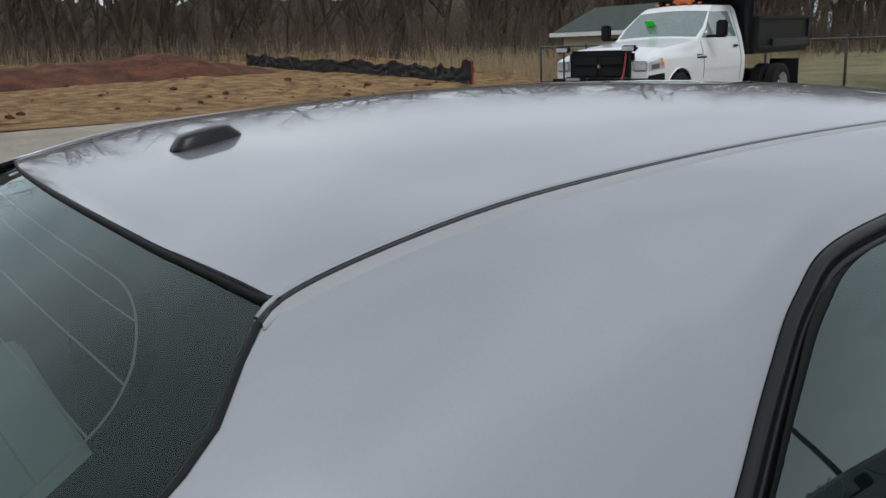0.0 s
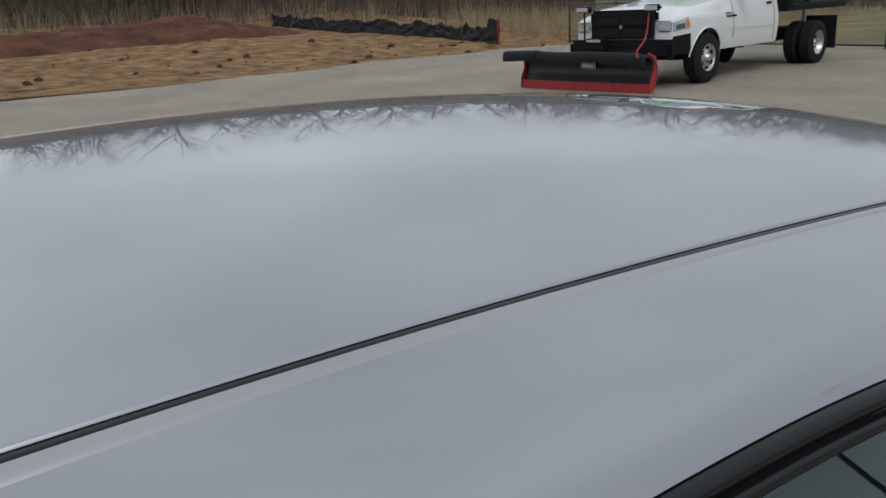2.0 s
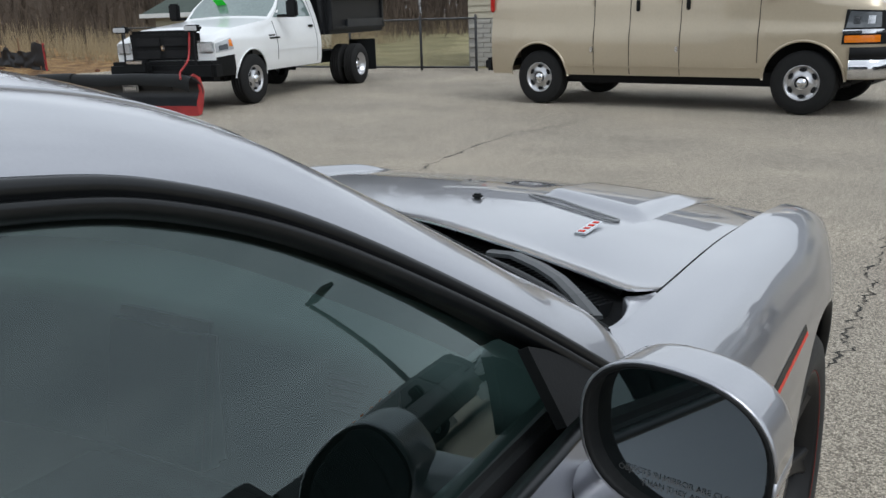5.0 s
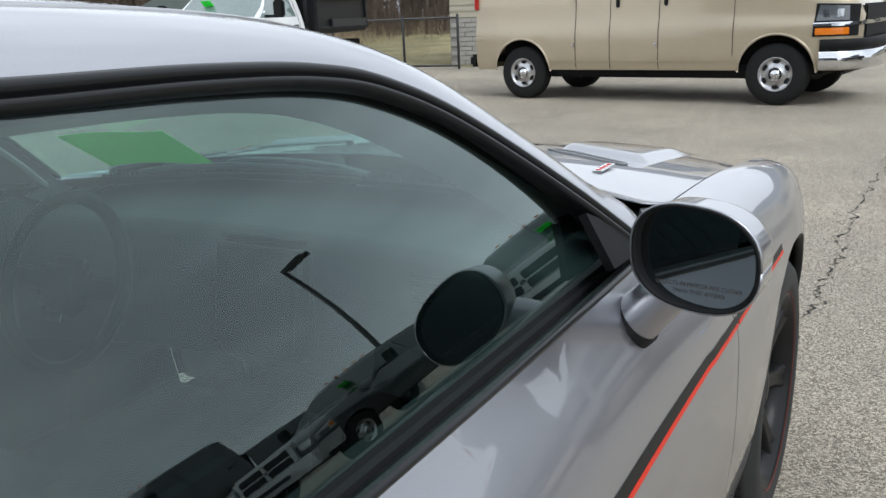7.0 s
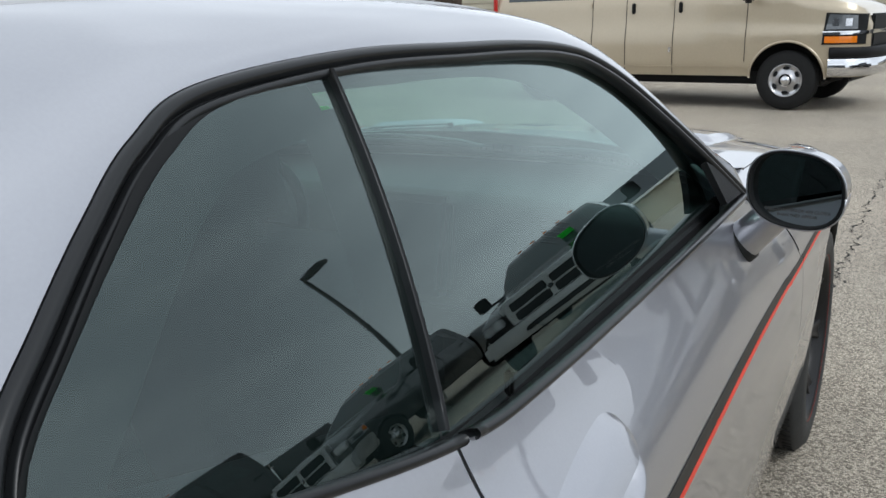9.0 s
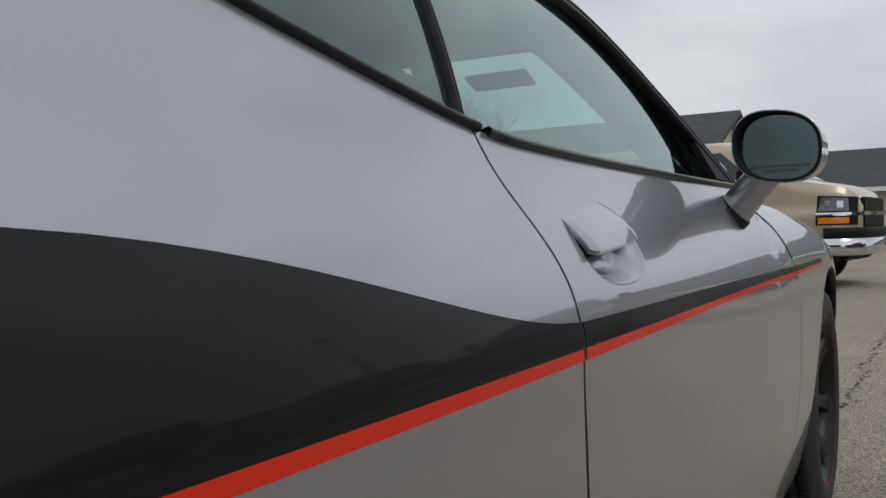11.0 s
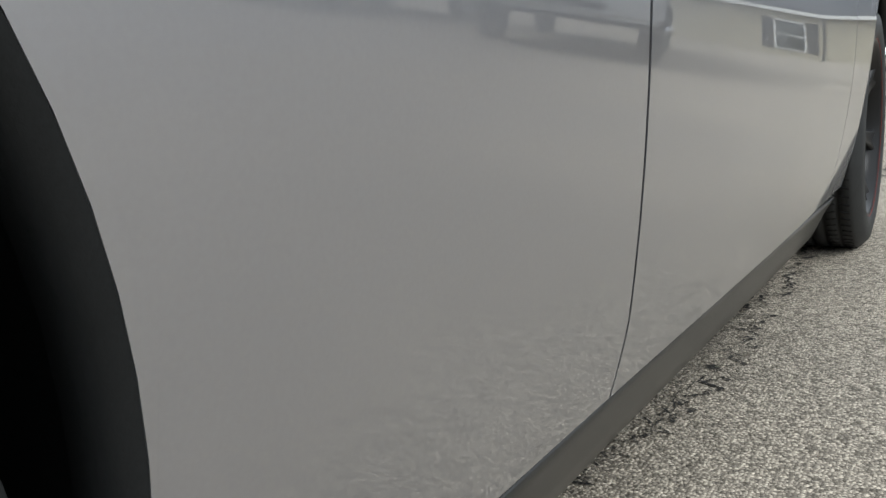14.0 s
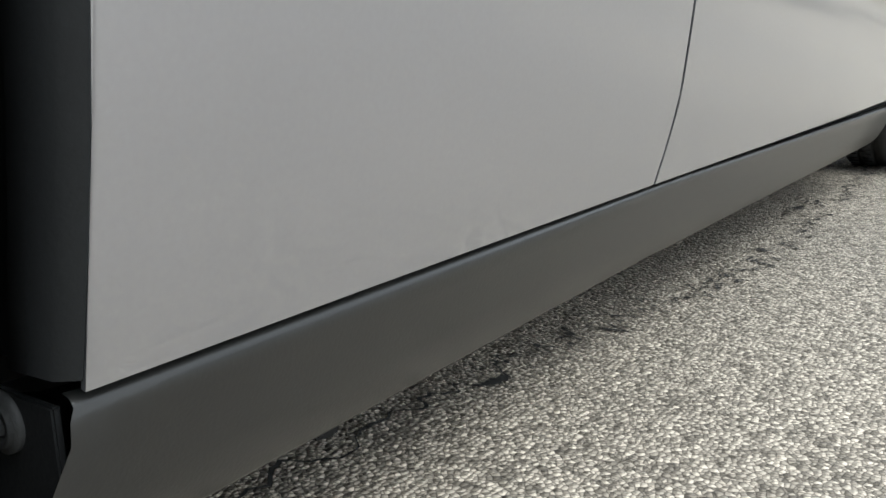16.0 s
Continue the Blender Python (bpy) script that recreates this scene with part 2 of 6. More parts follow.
ASPHALT = bpy.data.materials.new("worn_pale_asphalt")
ASPHALT.use_nodes = True
an, al = ASPHALT.node_tree.nodes, ASPHALT.node_tree.links
ab = an["Principled BSDF"]
ab.inputs["Roughness"].default_value = 0.9
a_co = an.new("ShaderNodeTexCoord")
a_vor = an.new("ShaderNodeTexVoronoi")
a_vor.inputs["Scale"].default_value = 165.0
a_edge = an.new("ShaderNodeTexVoronoi")
a_edge.feature = "DISTANCE_TO_EDGE"
a_edge.inputs["Scale"].default_value = 165.0
a_pit = an.new("ShaderNodeValToRGB")
a_pit.color_ramp.elements[0].position, a_pit.color_ramp.elements[0].color = 0.01, (0.32, 0.31, 0.30, 1)
a_pit.color_ramp.elements[1].position, a_pit.color_ramp.elements[1].color = 0.13, (1, 1, 1, 1)
a_mul2 = an.new("ShaderNodeMixRGB")
a_mul2.blend_type, a_mul2.inputs[0].default_value = "MULTIPLY", 1.0
a_big = an.new("ShaderNodeTexNoise")
a_big.inputs["Scale"].default_value = 0.55
a_big.inputs["Detail"].default_value = 6.0
a_ramp = an.new("ShaderNodeValToRGB")
a_ramp.color_ramp.elements[0].color, a_ramp.color_ramp.elements[1].color = (0.183, 0.163, 0.132, 1), (0.72, 0.65, 0.545, 1)
a_ramp.color_ramp.elements[0].position, a_ramp.color_ramp.elements[1].position = 0.05, 0.9
a_sep = an.new("ShaderNodeSeparateColor")
a_mul = an.new("ShaderNodeMixRGB")
a_mul.blend_type, a_mul.inputs[0].default_value = "MULTIPLY", 1.0
a_r2 = an.new("ShaderNodeValToRGB")
a_r2.color_ramp.elements[0].position, a_r2.color_ramp.elements[0].color = 0.3, (0.78, 0.77, 0.75, 1)
a_r2.color_ramp.elements[1].position, a_r2.color_ramp.elements[1].color = 0.7, (1.08, 1.05, 1.0, 1)
a_bump = an.new("ShaderNodeBump")
a_bump.inputs["Strength"].default_value, a_bump.inputs["Distance"].default_value = 0.8, 0.006
for s in (a_vor, a_big, a_edge):
    al.new(a_co.outputs["Object"], s.inputs["Vector"])
al.new(a_vor.outputs["Color"], a_sep.inputs[0]), al.new(a_sep.outputs[0], a_ramp.inputs[0])
al.new(a_big.outputs["Fac"], a_r2.inputs[0]), al.new(a_ramp.outputs[0], a_mul.inputs[1]), al.new(a_r2.outputs[0], a_mul.inputs[2])
al.new(a_edge.outputs["Distance"], a_pit.inputs[0]), al.new(a_mul.outputs[0], a_mul2.inputs[1]), al.new(a_pit.outputs[0], a_mul2.inputs[2])
al.new(a_mul2.outputs[0], ab.inputs["Base Color"])
al.new(a_vor.outputs["Distance"], a_bump.inputs["Height"]), al.new(a_bump.outputs[0], ab.inputs["Normal"])
a_bump.invert = True

gx = np.concatenate([[-3000, -400, -120, -60], np.linspace(-30, 30, 31), [60, 120, 400, 3000]])
gy = np.concatenate([[-3000, -400, -60, -20], np.linspace(-8, 20, 29), [26, 40, 80, 160, 400, 3000]])
g_pts = np.array([[(x, y, rise(x, y)) for y in gy] for x in gx])
ground = tagged(patch("ground", g_pts, ASPHALT, out=(0, 0, 1)), "pale worn asphalt of the parking lot", "ground", kind="structure")

# ---- the silver coupe ----
car = tagged(empty("car"), "silver two-door muscle coupe with black and red side stripe", "car")
FRONT_AXLE, REAR_AXLE, WHEEL_R = 1.473, -1.64, 0.363
ARCH_R = 0.405
PLANE_X, PLANE_Z, PLANE_K = 0.855, 1.013, 0.55


def lean(z):
    """Side glass plane: x at a height."""
    return PLANE_X - PLANE_K * (z - PLANE_Z)


UPPER_Y = [-2.55, -2.3, -1.98, -1.80, -1.60, -1.46, -1.38, -1.335, -1.28, -1.13, -0.96, -0.70, -0.40, -0.15, 0.02, 0.13, 0.205, 0.36, 0.53, 0.64, 0.70, 0.88, 1.25, 1.72, 2.05, 2.32]
UPPER_X = [0.66, 0.71, 0.725, 0.710, 0.688, 0.660, 0.628, 0.580, 0.553, 0.551, 0.550, 0.550, 0.550, 0.549, 0.547, 0.555, 0.582, 0.645, 0.722, 0.780, 0.785, 0.784, 0.780, 0.775, 0.72, 0.62]
UPPER_Z = [0.93, 0.985, 1.015, 1.085, 1.180, 1.255, 1.300, 1.334, 1.353, 1.382, 1.396, 1.404, 1.402, 1.391, 1.373, 1.346, 1.308, 1.206, 1.086, 1.006, 1.0005, 0.995, 0.980, 0.938, 0.885, 0.79]
EDGE_Y = np.linspace(-2.55, 2.32, 1600)
EDGE_X, EDGE_Z = smooth_at(EDGE_Y, UPPER_Y, UPPER_X), smooth_at(EDGE_Y, UPPER_Y, UPPER_Z)


def upper(y):
    """Upper edge of the body side: deck seam, rear glass, roof ditch, windscreen edge, bonnet seam."""
    return float(np.interp(y, EDGE_Y, EDGE_X)), float(np.interp(y, EDGE_Y, EDGE_Z))


def crest(y):
    f, r = max(0.0, (y - 1.45) / 0.95), max(0.0, (-y - 1.85) / 0.8)
    s = min(1.0, max(0.0, (y + 0.75) / 1.2))
    return 0.962 - 0.20 * f ** 2.2 - 0.09 * r ** 2, 0.79 - 0.10 * f ** 2 - 0.07 * s * s * (3 - 2 * s)


def bez(p, n):
    t = np.linspace(0, 1, n)[:, None]
    p = np.array(p, float)
    if len(p) == 3:
        return (1 - t) ** 2 * p[0] + 2 * t * (1 - t) * p[1] + t * t * p[2]
    return (1 - t) ** 3 * p[0] + 3 * t * (1 - t) ** 2 * p[1] + 3 * t * t * (1 - t) * p[2] + t ** 3 * p[3]


# outline of the side windows in (y, z): belt, rear corner, roof line, front corner
BELT = [(0.50, 1.009), (0.20, 1.008), (-0.11, 1.008), (-0.55, 1.013), (-0.734, 1.026), (-0.961, 1.075), (-1.109, 1.114)]
BOW = [(-1.119, 1.121), (-1.088, 1.172), (-1.036, 1.215), (-0.974, 1.262), (-0.911, 1.303), (-0.825, 1.334), (-0.61, 1.350), (-0.378, 1.348), (-0.230, 1.345), (-0.094, 1.336), (0.013, 1.315), (0.142, 1.260), (0.330, 1.140), (0.50, 1.011)]
belt_line = spline(BELT, 60)
bow_line = spline(BOW, 140)


SECTIONS = {}


def section(y):
    """The half section at y as a fine line of (x, z) from the sill up to the upper edge."""
    key = round(y, 4)
    if key in SECTIONS:
        return SECTIONS[key]
    xs, zs = crest(y)
    ux, uz = upper(y)
    z = np.linspace(0.19, zs, 40)
    s = min(1.0, max(0.0, (y + 1.15) / 1.5))
    lean_in = math.tan(radians(2.8 * s * s * (3 - 2 * s)))
    low = np.stack([xs - (0.962 - 0.868) * ((zs - z) / (zs - 0.19)) ** 1.9 - lean_in * (z - 0.52), z], 1)
    d = xs - 0.962
    xs = low[-1, 0]
    if y > 0.545:
        ux, uz = max(ux, 0.780), min(uz, 1.0015)
    if uz > 1.075:
        top = bez([(xs, zs), (xs + 0.006, zs + 0.11), (0.893 + d, 0.930), (PLANE_X + d, PLANE_Z)], 40)
        h = min(0.17, 0.62 * (uz - PLANE_Z))
        zq = uz - h
        if -1.10 < y < 0.49:
            zq = max(zq, min(float(np.interp(y, bow_line[:, 0], bow_line[:, 1])) + 0.002, uz - 0.018))
            h = uz - zq
        flat = np.array([(lean(q) + d, q) for q in np.linspace(PLANE_Z, zq, 14)])
        cap = bez([(lean(zq) + d, zq), (lean(zq + 0.74 * h) + d, zq + 0.74 * h), (ux, uz)], 24)
        line = np.concatenate([low, top[1:], flat[1:], cap[1:]])
    else:
        top = bez([(xs, zs), (xs + 0.006, zs + 0.12), (ux + 0.115, uz - 0.012), (ux, uz)], 70)
        line = np.concatenate([low, top[1:]])
    SECTIONS[key] = line
    return line


def side(y, z):
    line = section(y)
    return float(np.interp(z, line[:, 1], line[:, 0]))


def zoned(y, z0, z1, n, waist=0.795):
    """Rows up the section with a fixed line at the waist, so that the upper rows run level past the arches."""
    k = n // 2
    return np.concatenate([side_run(y, z0, waist, k + 1)[:-1], side_run(y, waist, z1, n - k)])


def side_run(y, z0, z1, n, ease=1.0):
    """Points up the section at y between two heights, evenly along its length."""
    line = section(y)
    z1 = min(z1, line[-1, 1])
    keep = line[(line[:, 1] > z0) & (line[:, 1] < z1)]
    ends = [[float(np.interp(q, line[:, 1], line[:, 0])), q] for q in (z0, z1)]
    pts = np.concatenate([[ends[0]], keep, [ends[1]]])
    s = np.concatenate([[0], np.cumsum(np.linalg.norm(np.diff(pts, axis=0), axis=1))])
    t = np.linspace(0, s[-1], n)
    return np.stack([np.interp(t, s, pts[:, 0]), np.full(n, y), np.interp(t, s, pts[:, 1])], 1)


def belt_z(y):
    o = np.argsort(belt_line[:, 0])
    return float(np.interp(y, belt_line[o, 0], belt_line[o, 1]))


def gap_rear(z):
    return -0.737 + 0.085 * min(1.0, max(0.0, (0.76 - z) / 0.44)) ** 1.3 - 0.006 * max(0.0, (0.33 - z) / 0.09) ** 2


def gap_front(z):
    return 0.745 - 0.20 * max(0.0, (z - 0.80) / 0.22) ** 1.3


def arch(y, yc):
    d = abs(y - yc)
    return 0.345 + 0.44 * (1 - (d / ARCH_R) ** 2.24) ** 0.4464 if d < ARCH_R else (0.345 if d < ARCH_R + 0.0005 else 0.0)


SILL_Z, G = 0.243, 0.0025


def stripe_lift(y):
    return 0.003 * min(1.0, max(0.0, (-0.74 - y) / 0.5))


PILLAR_TIP = []


def body_side(m):
    # door
    zs = np.unique(np.concatenate([np.linspace(SILL_Z, 1.004, 44), np.linspace(0.85, 0.97, 60)]))
    rows = []
    for z in zs:
        y0, y1 = gap_rear(z) + G, gap_front(z) - G
        f = np.unique(np.concatenate([np.linspace(0, 1, 46), np.linspace(0.03, 0.26, 80)]))
        row = []
        for y in y0 + (y1 - y0) * f:
            zd = z
            z = SILL_Z + (zd - SILL_Z) * (max(1.004, belt_z(y) - 0.002) - SILL_Z) / (1.004 - SILL_Z) if y < 0.3 else zd
            q = 1 - (abs(y + 0.560) / 0.100) ** 2.5 - (abs(z - 0.900) / 0.040) ** 2.5
            q = min(1.0, max(0.0, q) * 1.25)
            hollow = 0.026 * q * q * (3 - 2 * q)
            row.append((side(y, min(z, belt_z(y) if y < 0.5 else z)) - hollow, y, z))
            z = zd
        rows.append(row)
    door = patch("door", rows, PAINT, car, "silver door with black and red stripe", 0.003, mirrored=m)
    # front fender
    yc = FRONT_AXLE
    right = np.concatenate([yc + ARCH_R * np.cos(np.linspace(math.pi, 0, 40))*1.0, np.linspace(yc + ARCH_R + 0.01, 2.08, 12)])
    rows = []
    for f in np.linspace(0, 1, 10, endpoint=False):
        col = []
        for j, p in enumerate(zoned(0.755 + (yc - ARCH_R - 0.755) * f, SILL_Z, 1.003, 34)):
            y0 = gap_front(p[2]) + G
            col.append(zoned(y0 + (yc - ARCH_R - y0) * f, SILL_Z, 1.003, 34)[j])
        rows.append(col)
    for y in right:
        z0 = max(SILL_Z if y < yc + ARCH_R else 0.30, arch(y, yc))
        rows.append(zoned(y, z0, 9, 34))
    patch("front_fender", rows, PAINT, car, "silver front fender", 0.003, mirrored=m)
    # quarter panel with the roof pillar and the rail over the windows
    yc = REAR_AXLE
    qy = np.concatenate([np.linspace(-2.55, yc - ARCH_R - 0.01, 14), yc + ARCH_R * np.cos(np.linspace(math.pi, 0, 44))])
    qy = np.unique(qy)
    rows = []
    for y in qy:
        z0 = max(SILL_Z if y > yc else 0.30, arch(y, yc))
        rows.append(zoned(y, z0, 1.121, 40))
    for y in (yc + ARCH_R + 0.001, -1.18, -1.14, -1.119):
        rows.append(zoned(y, SILL_Z, 1.121, 40))
    y_in = -1.117
    guide = zoned(-0.74, SILL_Z, belt_z(-0.74), 40)
    rows.append(zoned(y_in, SILL_Z, belt_z(y_in), 40))
    for k in range(1, 17):
        f = k / 16
        col = []
        for j in range(40):
            z = guide[j][2]
            y = y_in + (gap_rear(z) - G - y_in) * f
            col.append(zoned(y, SILL_Z, belt_z(y), 40)[j])
        rows.append(col)
    lower = np.array(rows)
    rows = []
    ys_up = np.concatenate([np.linspace(-2.0, -1.14, 26), bow_line[:, 0]])
    zs_up = np.concatenate([np.full(26, 1.121), bow_line[:, 1]])
    for y, z in zip(ys_up, zs_up):
        uz = upper(y)[1]
        rows.append(side_run(y, min(z, uz - 0.0005), 9, 22))
    # rounded foot of the windscreen pillar, standing into the fender
    ux0, uz0 = upper(0.50)
    x_start = rows[-1][0][0]
    for y in np.linspace(0.508, 0.662, 20):
        ux, uz = ux0 + 0.453 * (y - 0.50), uz0 - 0.706 * (y - 0.50)
        x_out = float(smooth_at(np.array([y]), [0.49, 0.50, 0.531, 0.566, 0.600, 0.631, 0.650, 0.67], [x_start + 0.004, x_start, 0.851, 0.838, 0.820, 0.798, 0.780, 0.760])[0])
        w = max(0.002, x_out - ux)
        full = 0.73 + 0.20 * min(1.0, (y - 0.50) / 0.05)
        run = bez([(x_out, 1.011 - 0.60 * (y - 0.50)), (ux + full * w, uz - 0.168 * w), (ux, uz)], 22)
        rows.append(np.stack([run[:, 0], np.full(22, y), run[:, 1]], 1))
        if 0.548 < y < 0.648 and not m:
            sec = section(y)[section(y)[:, 1] > 0.90]
            fine = bez([(x_out, 1.011 - 0.60 * (y - 0.50)), (ux + full * w, uz - 0.168 * w), (ux, uz)], 200)
            over = fine[:, 1] > np.interp(-fine[:, 0], -sec[:, 0], sec[:, 1])
            if over.any():
                PILLAR_TIP.append((fine[over.argmax()][0] + 0.0008, y, fine[over.argmax()][1] + 0.0004))
    upper_rows = np.array(rows)
    sgn = np.array([-1 if m else 1, 1, 1])
    v1, v2 = lower.reshape(-1, 3) * sgn, upper_rows.reshape(-1, 3) * sgn
    f1 = grid_faces(lower.shape[0], lower.shape[1], 0, flip=m)
    f2 = grid_faces(upper_rows.shape[0], upper_rows.shape[1], len(v1), flip=m)
    quarter = link("quarter_panel", np.concatenate([v1, v2]), f1 + f2, PAINT, car, "silver rear quarter with roof pillar and rail")
    s = quarter.modifiers.new("weld", "WELD")
    s.merge_threshold = 0.0008
    s = quarter.modifiers.new("thickness", "SOLIDIFY")
    s.thickness, s.offset = 0.003, -1.0
    s = quarter.modifiers.new("edges", "EDGE_SPLIT")
    s.split_angle = radians(50)
    # stripes laid on the panels, thinner towards the front
    def thin(y):
        return 0.0032 * min(1.0, max(0.0, (y + 0.7) / 1.0))
    for name, lo, hi, material, lift in (("black_stripe", lambda y: 0.812 - thin(y) + stripe_lift(y), lambda y: 0.836 - 0.014 * min(1.0, max(0.0, (y + 0.7) / 1.4)) + 0.094 * (1 - math.cos(math.pi * min(1, max(0, (-0.70 - y) / 0.62)))) / 2, STRIPE, 0.0012), ("red_stripe", lambda y: 0.8015 + stripe_lift(y), lambda y: 0.8125 - thin(y) + stripe_lift(y), RED, 0.0016)):
        for y0, y1, owner in ((-2.45, gap_rear(0.8) - 0.004, quarter), (gap_rear(0.8) + 0.004, 0.75, door), (0.76, 1.28, car)):
            rows = []
            for y in np.linspace(y0, y1, 50):
                run = side_run(y, lo(y), hi(y), 9)
                run[:, 0] += lift
                rows.append(run)
            patch(name, rows, material, owner, thick=0.0008, mirrored=m)
    return door, quarter


door_r, quarter_r = body_side(False)
door_l, quarter_l = body_side(True)

# roof
rows = []
for y in np.concatenate([np.linspace(-1.340, -1.2, 14), np.linspace(-1.18, -0.1, 24), np.linspace(-0.08, 0.30, 16)]):
    row = []
    for x in np.linspace(-1, 1, 41):
        front = max(0.0, (y + 0.08) / 0.38)
        yy = y - front * 0.10 * x * x
        back = max(0.0, (-1.2 - y) / 0.185)
        yy = yy + back * 0.050 * x ** 2
        ux2, uz2 = upper(y - front * 0.10 if front > 0 else max(yy, -1.325))
        mid = min(1.0, max(0.0, (y + 1.25) / 0.75))
        crown = (0.021 + 0.011 * mid * mid * (3 - 2 * mid)) * (1 - abs(x) ** 2.2) - 0.006 * front ** 2 * (1 - x * x)
        row.append(((ux2 - 0.002) * x, yy, uz2 + 0.002 + crown - 0.004 * abs(x) ** 12))
    rows.append(row)
roof = patch("roof_panel", rows, PAINT, car, "silver steel roof", 0.003, out=(0, 0, 1))
ROOF_FRONT = np.array(rows[-1])
ROOF_REAR = np.array(rows[0])


def mirrored_pair(fn):
    fn(False), fn(True)


def ditch(m):
    ys = np.concatenate([np.linspace(-1.325, -1.2, 12), np.linspace(-1.17, 0.205, 44)])
    path = [(upper(y)[0] + 0.0015, y, upper(y)[1] - 0.0003) for y in ys]
    groove = sweep("roof_ditch", path, [(-0.0045, -0.006), (0.0042, -0.006), (0.0042, -0.0008), (0.0015, 0.0010), (-0.0022, 0.0014), (-0.0045, 0.0002)], TRIM, car, "dark roof ditch line", mirrored=m)
    rows, foot = [], []
    for y in ys:
        line = section(y)[::-1]
        s = np.concatenate([[0], np.cumsum(np.linalg.norm(np.diff(line, axis=0), axis=1))])
        w = min(1.0, max(0.03, (-0.05 - y) / 0.9), max(0.15, (y + 1.34) / 0.05))
        row = []
        for k in np.linspace(0, 1, 6):
            q = 0.0052 + 0.0120 * w * k
            x, z = np.interp(q, s, line[:, 0]), np.interp(q, s, line[:, 1])
            dx, dz = np.interp(q + 0.002, s, line[:, 0]) - x, np.interp(q + 0.002, s, line[:, 1]) - z
            h = (0.0020 - 0.0024 * k ** 3) / math.hypot(dx, dz)
            row.append((x - dz * h, y, z + dx * h))
        rows.append(row)
        foot.append((row[-1][0], y, row[-1][2] - 0.0006))
    patch("ditch_strip", rows, DITCHSTRIP, groove, "satin grey ditch strip", thick=0.0, out=(-0.5 if m else 0.5, 0, 1), mirrored=m)
    crease = [(upper(y)[0] - 0.0048, y, upper(y)[1] + 0.0012) for y in ys]
    sweep("roof_edge", crease, ring(0.0022, 8), PAINT, groove, "rolled silver roof edge", mirrored=m)


mirrored_pair(ditch)

# windscreen and rear glass
edge = spline([(0.0, 0.985, 1.010), (0.30, 0.967, 1.008), (0.45, 0.945, 1.004), (0.58, 0.895, 0.998), (0.67, 0.840, 0.993), (0.772, 0.785, 0.988)], 21)
base_half = edge[1:]
base_curve = np.concatenate([(base_half * np.array([-1, 1, 1]))[::-1], edge])
cowl_front = base_curve
screen_edge = spline([(0.0, 0.860, 1.016), (0.30, 0.838, 1.015), (0.58, 0.745, 1.010), (0.772, 0.648, 1.002)], 21)
base_curve = np.concatenate([(screen_edge[1:] * np.array([-1, 1, 1]))[::-1], screen_edge])
top_curve = np.array([ROOF_FRONT[int(round(i))] for i in np.linspace(0, 40, 41)])
rows = []
for v in np.linspace(0, 1, 24):
    row = []
    for i in range(41):
        a, b = top_curve[i] + np.array([0, 0.006, -0.004]), base_curve[i]
        x = i / 20 - 1
        p = a * (1 - v) + b * v
        bow = 4 * v * (1 - v)
        p = p + bow * np.array([0.0, 0.012, 0.016]) * (1 - 0.65 * abs(x) ** 2)
        row.append(p)
    rows.append(row)
SCREEN = np.array(rows)
windscreen = patch("windscreen", SCREEN, FRONTGLASS, car, "clear windscreen", 0.0, out=(0, 0.6, 1))
windscreen.visible_shadow = False
rows = []
rear_edge = spline([(0.0, -2.02, 1.02), (0.40, -2.00, 1.022), (0.70, -1.95, 1.026)], 21)
rear_base = np.concatenate([(rear_edge[1:] * np.array([-1, 1, 1]))[::-1], rear_edge])
rear_rows = []
for v in np.linspace(0, 1, 26):
    row = []
    y_side = float(ROOF_REAR[40][1] * (1 - v) + rear_base[40][1] * v)
    ux, uz = upper(y_side)
    for i in range(41):
        x = i / 20 - 1
        a, b = ROOF_REAR[i], rear_base[i]
        p = a * (1 - v) + b * v
        p = p + np.array([0, 0, 0.022]) * 4 * v * (1 - v) * (1 - 0.4 * x * x)
        p[0] = (ux - 0.004) * x
        side_z = uz - 0.002
        w = abs(x) ** 6
        p[2] = p[2] * (1 - w) + side_z * w
        row.append(p + np.array([0, 0, -0.006]))
    rear_rows.append(row)
REAR = np.array(rear_rows)
rear_glass = patch("rear_window", REAR, REARGLASS, car, "dark tinted rear window", 0.0, out=(0, -0.6, 1))

# bonnet
rows = []
for v in np.linspace(0, 1, 40):
    row = []
    for i in range(49):
        x = i / 24 - 1
        x = x * (1.5 - 0.5 * x * x)
        hx = abs(x)
        b = np.array([np.interp((x + 1) * 20, range(41), cowl_front[:, c]) for c in range(3)])
        y0 = b[1]
        y0 = y0 + 0.045 * max(0.0, (hx - 0.945) / 0.055) ** 2
        y1 = 2.20 - 0.45 * hx ** 3.0
        y = y0 + (y1 - y0) * v
        ux, uz = upper(y)
        z = uz + 0.044 * (1 - hx ** 2.0) * min(1.0, (2.35 - y) / 0.9) + 0.009 * max(0.0, 1 - v / 0.05) ** 2
        row.append(((ux - 0.004) * x, y, z - 0.028 * v ** 6))
    rows.append(row)
HOOD = np.array(rows)
hood = patch("bonnet", HOOD, PAINT, car, "silver bonnet with twin scoops", 0.003, out=(0, 0, 1))

# ---- car: glass, mouldings, sills, gaps ----
GLASS_N = np.array([1.0, 0.0, PLANE_K]) / math.hypot(1, PLANE_K)


def on_glass(y, z, lift=0.0):
    return np.array([lean(z), y, z]) + GLASS_N * lift


def divider_y(z):
    return -0.732 + 0.068 * (z - 1.04) / 0.285


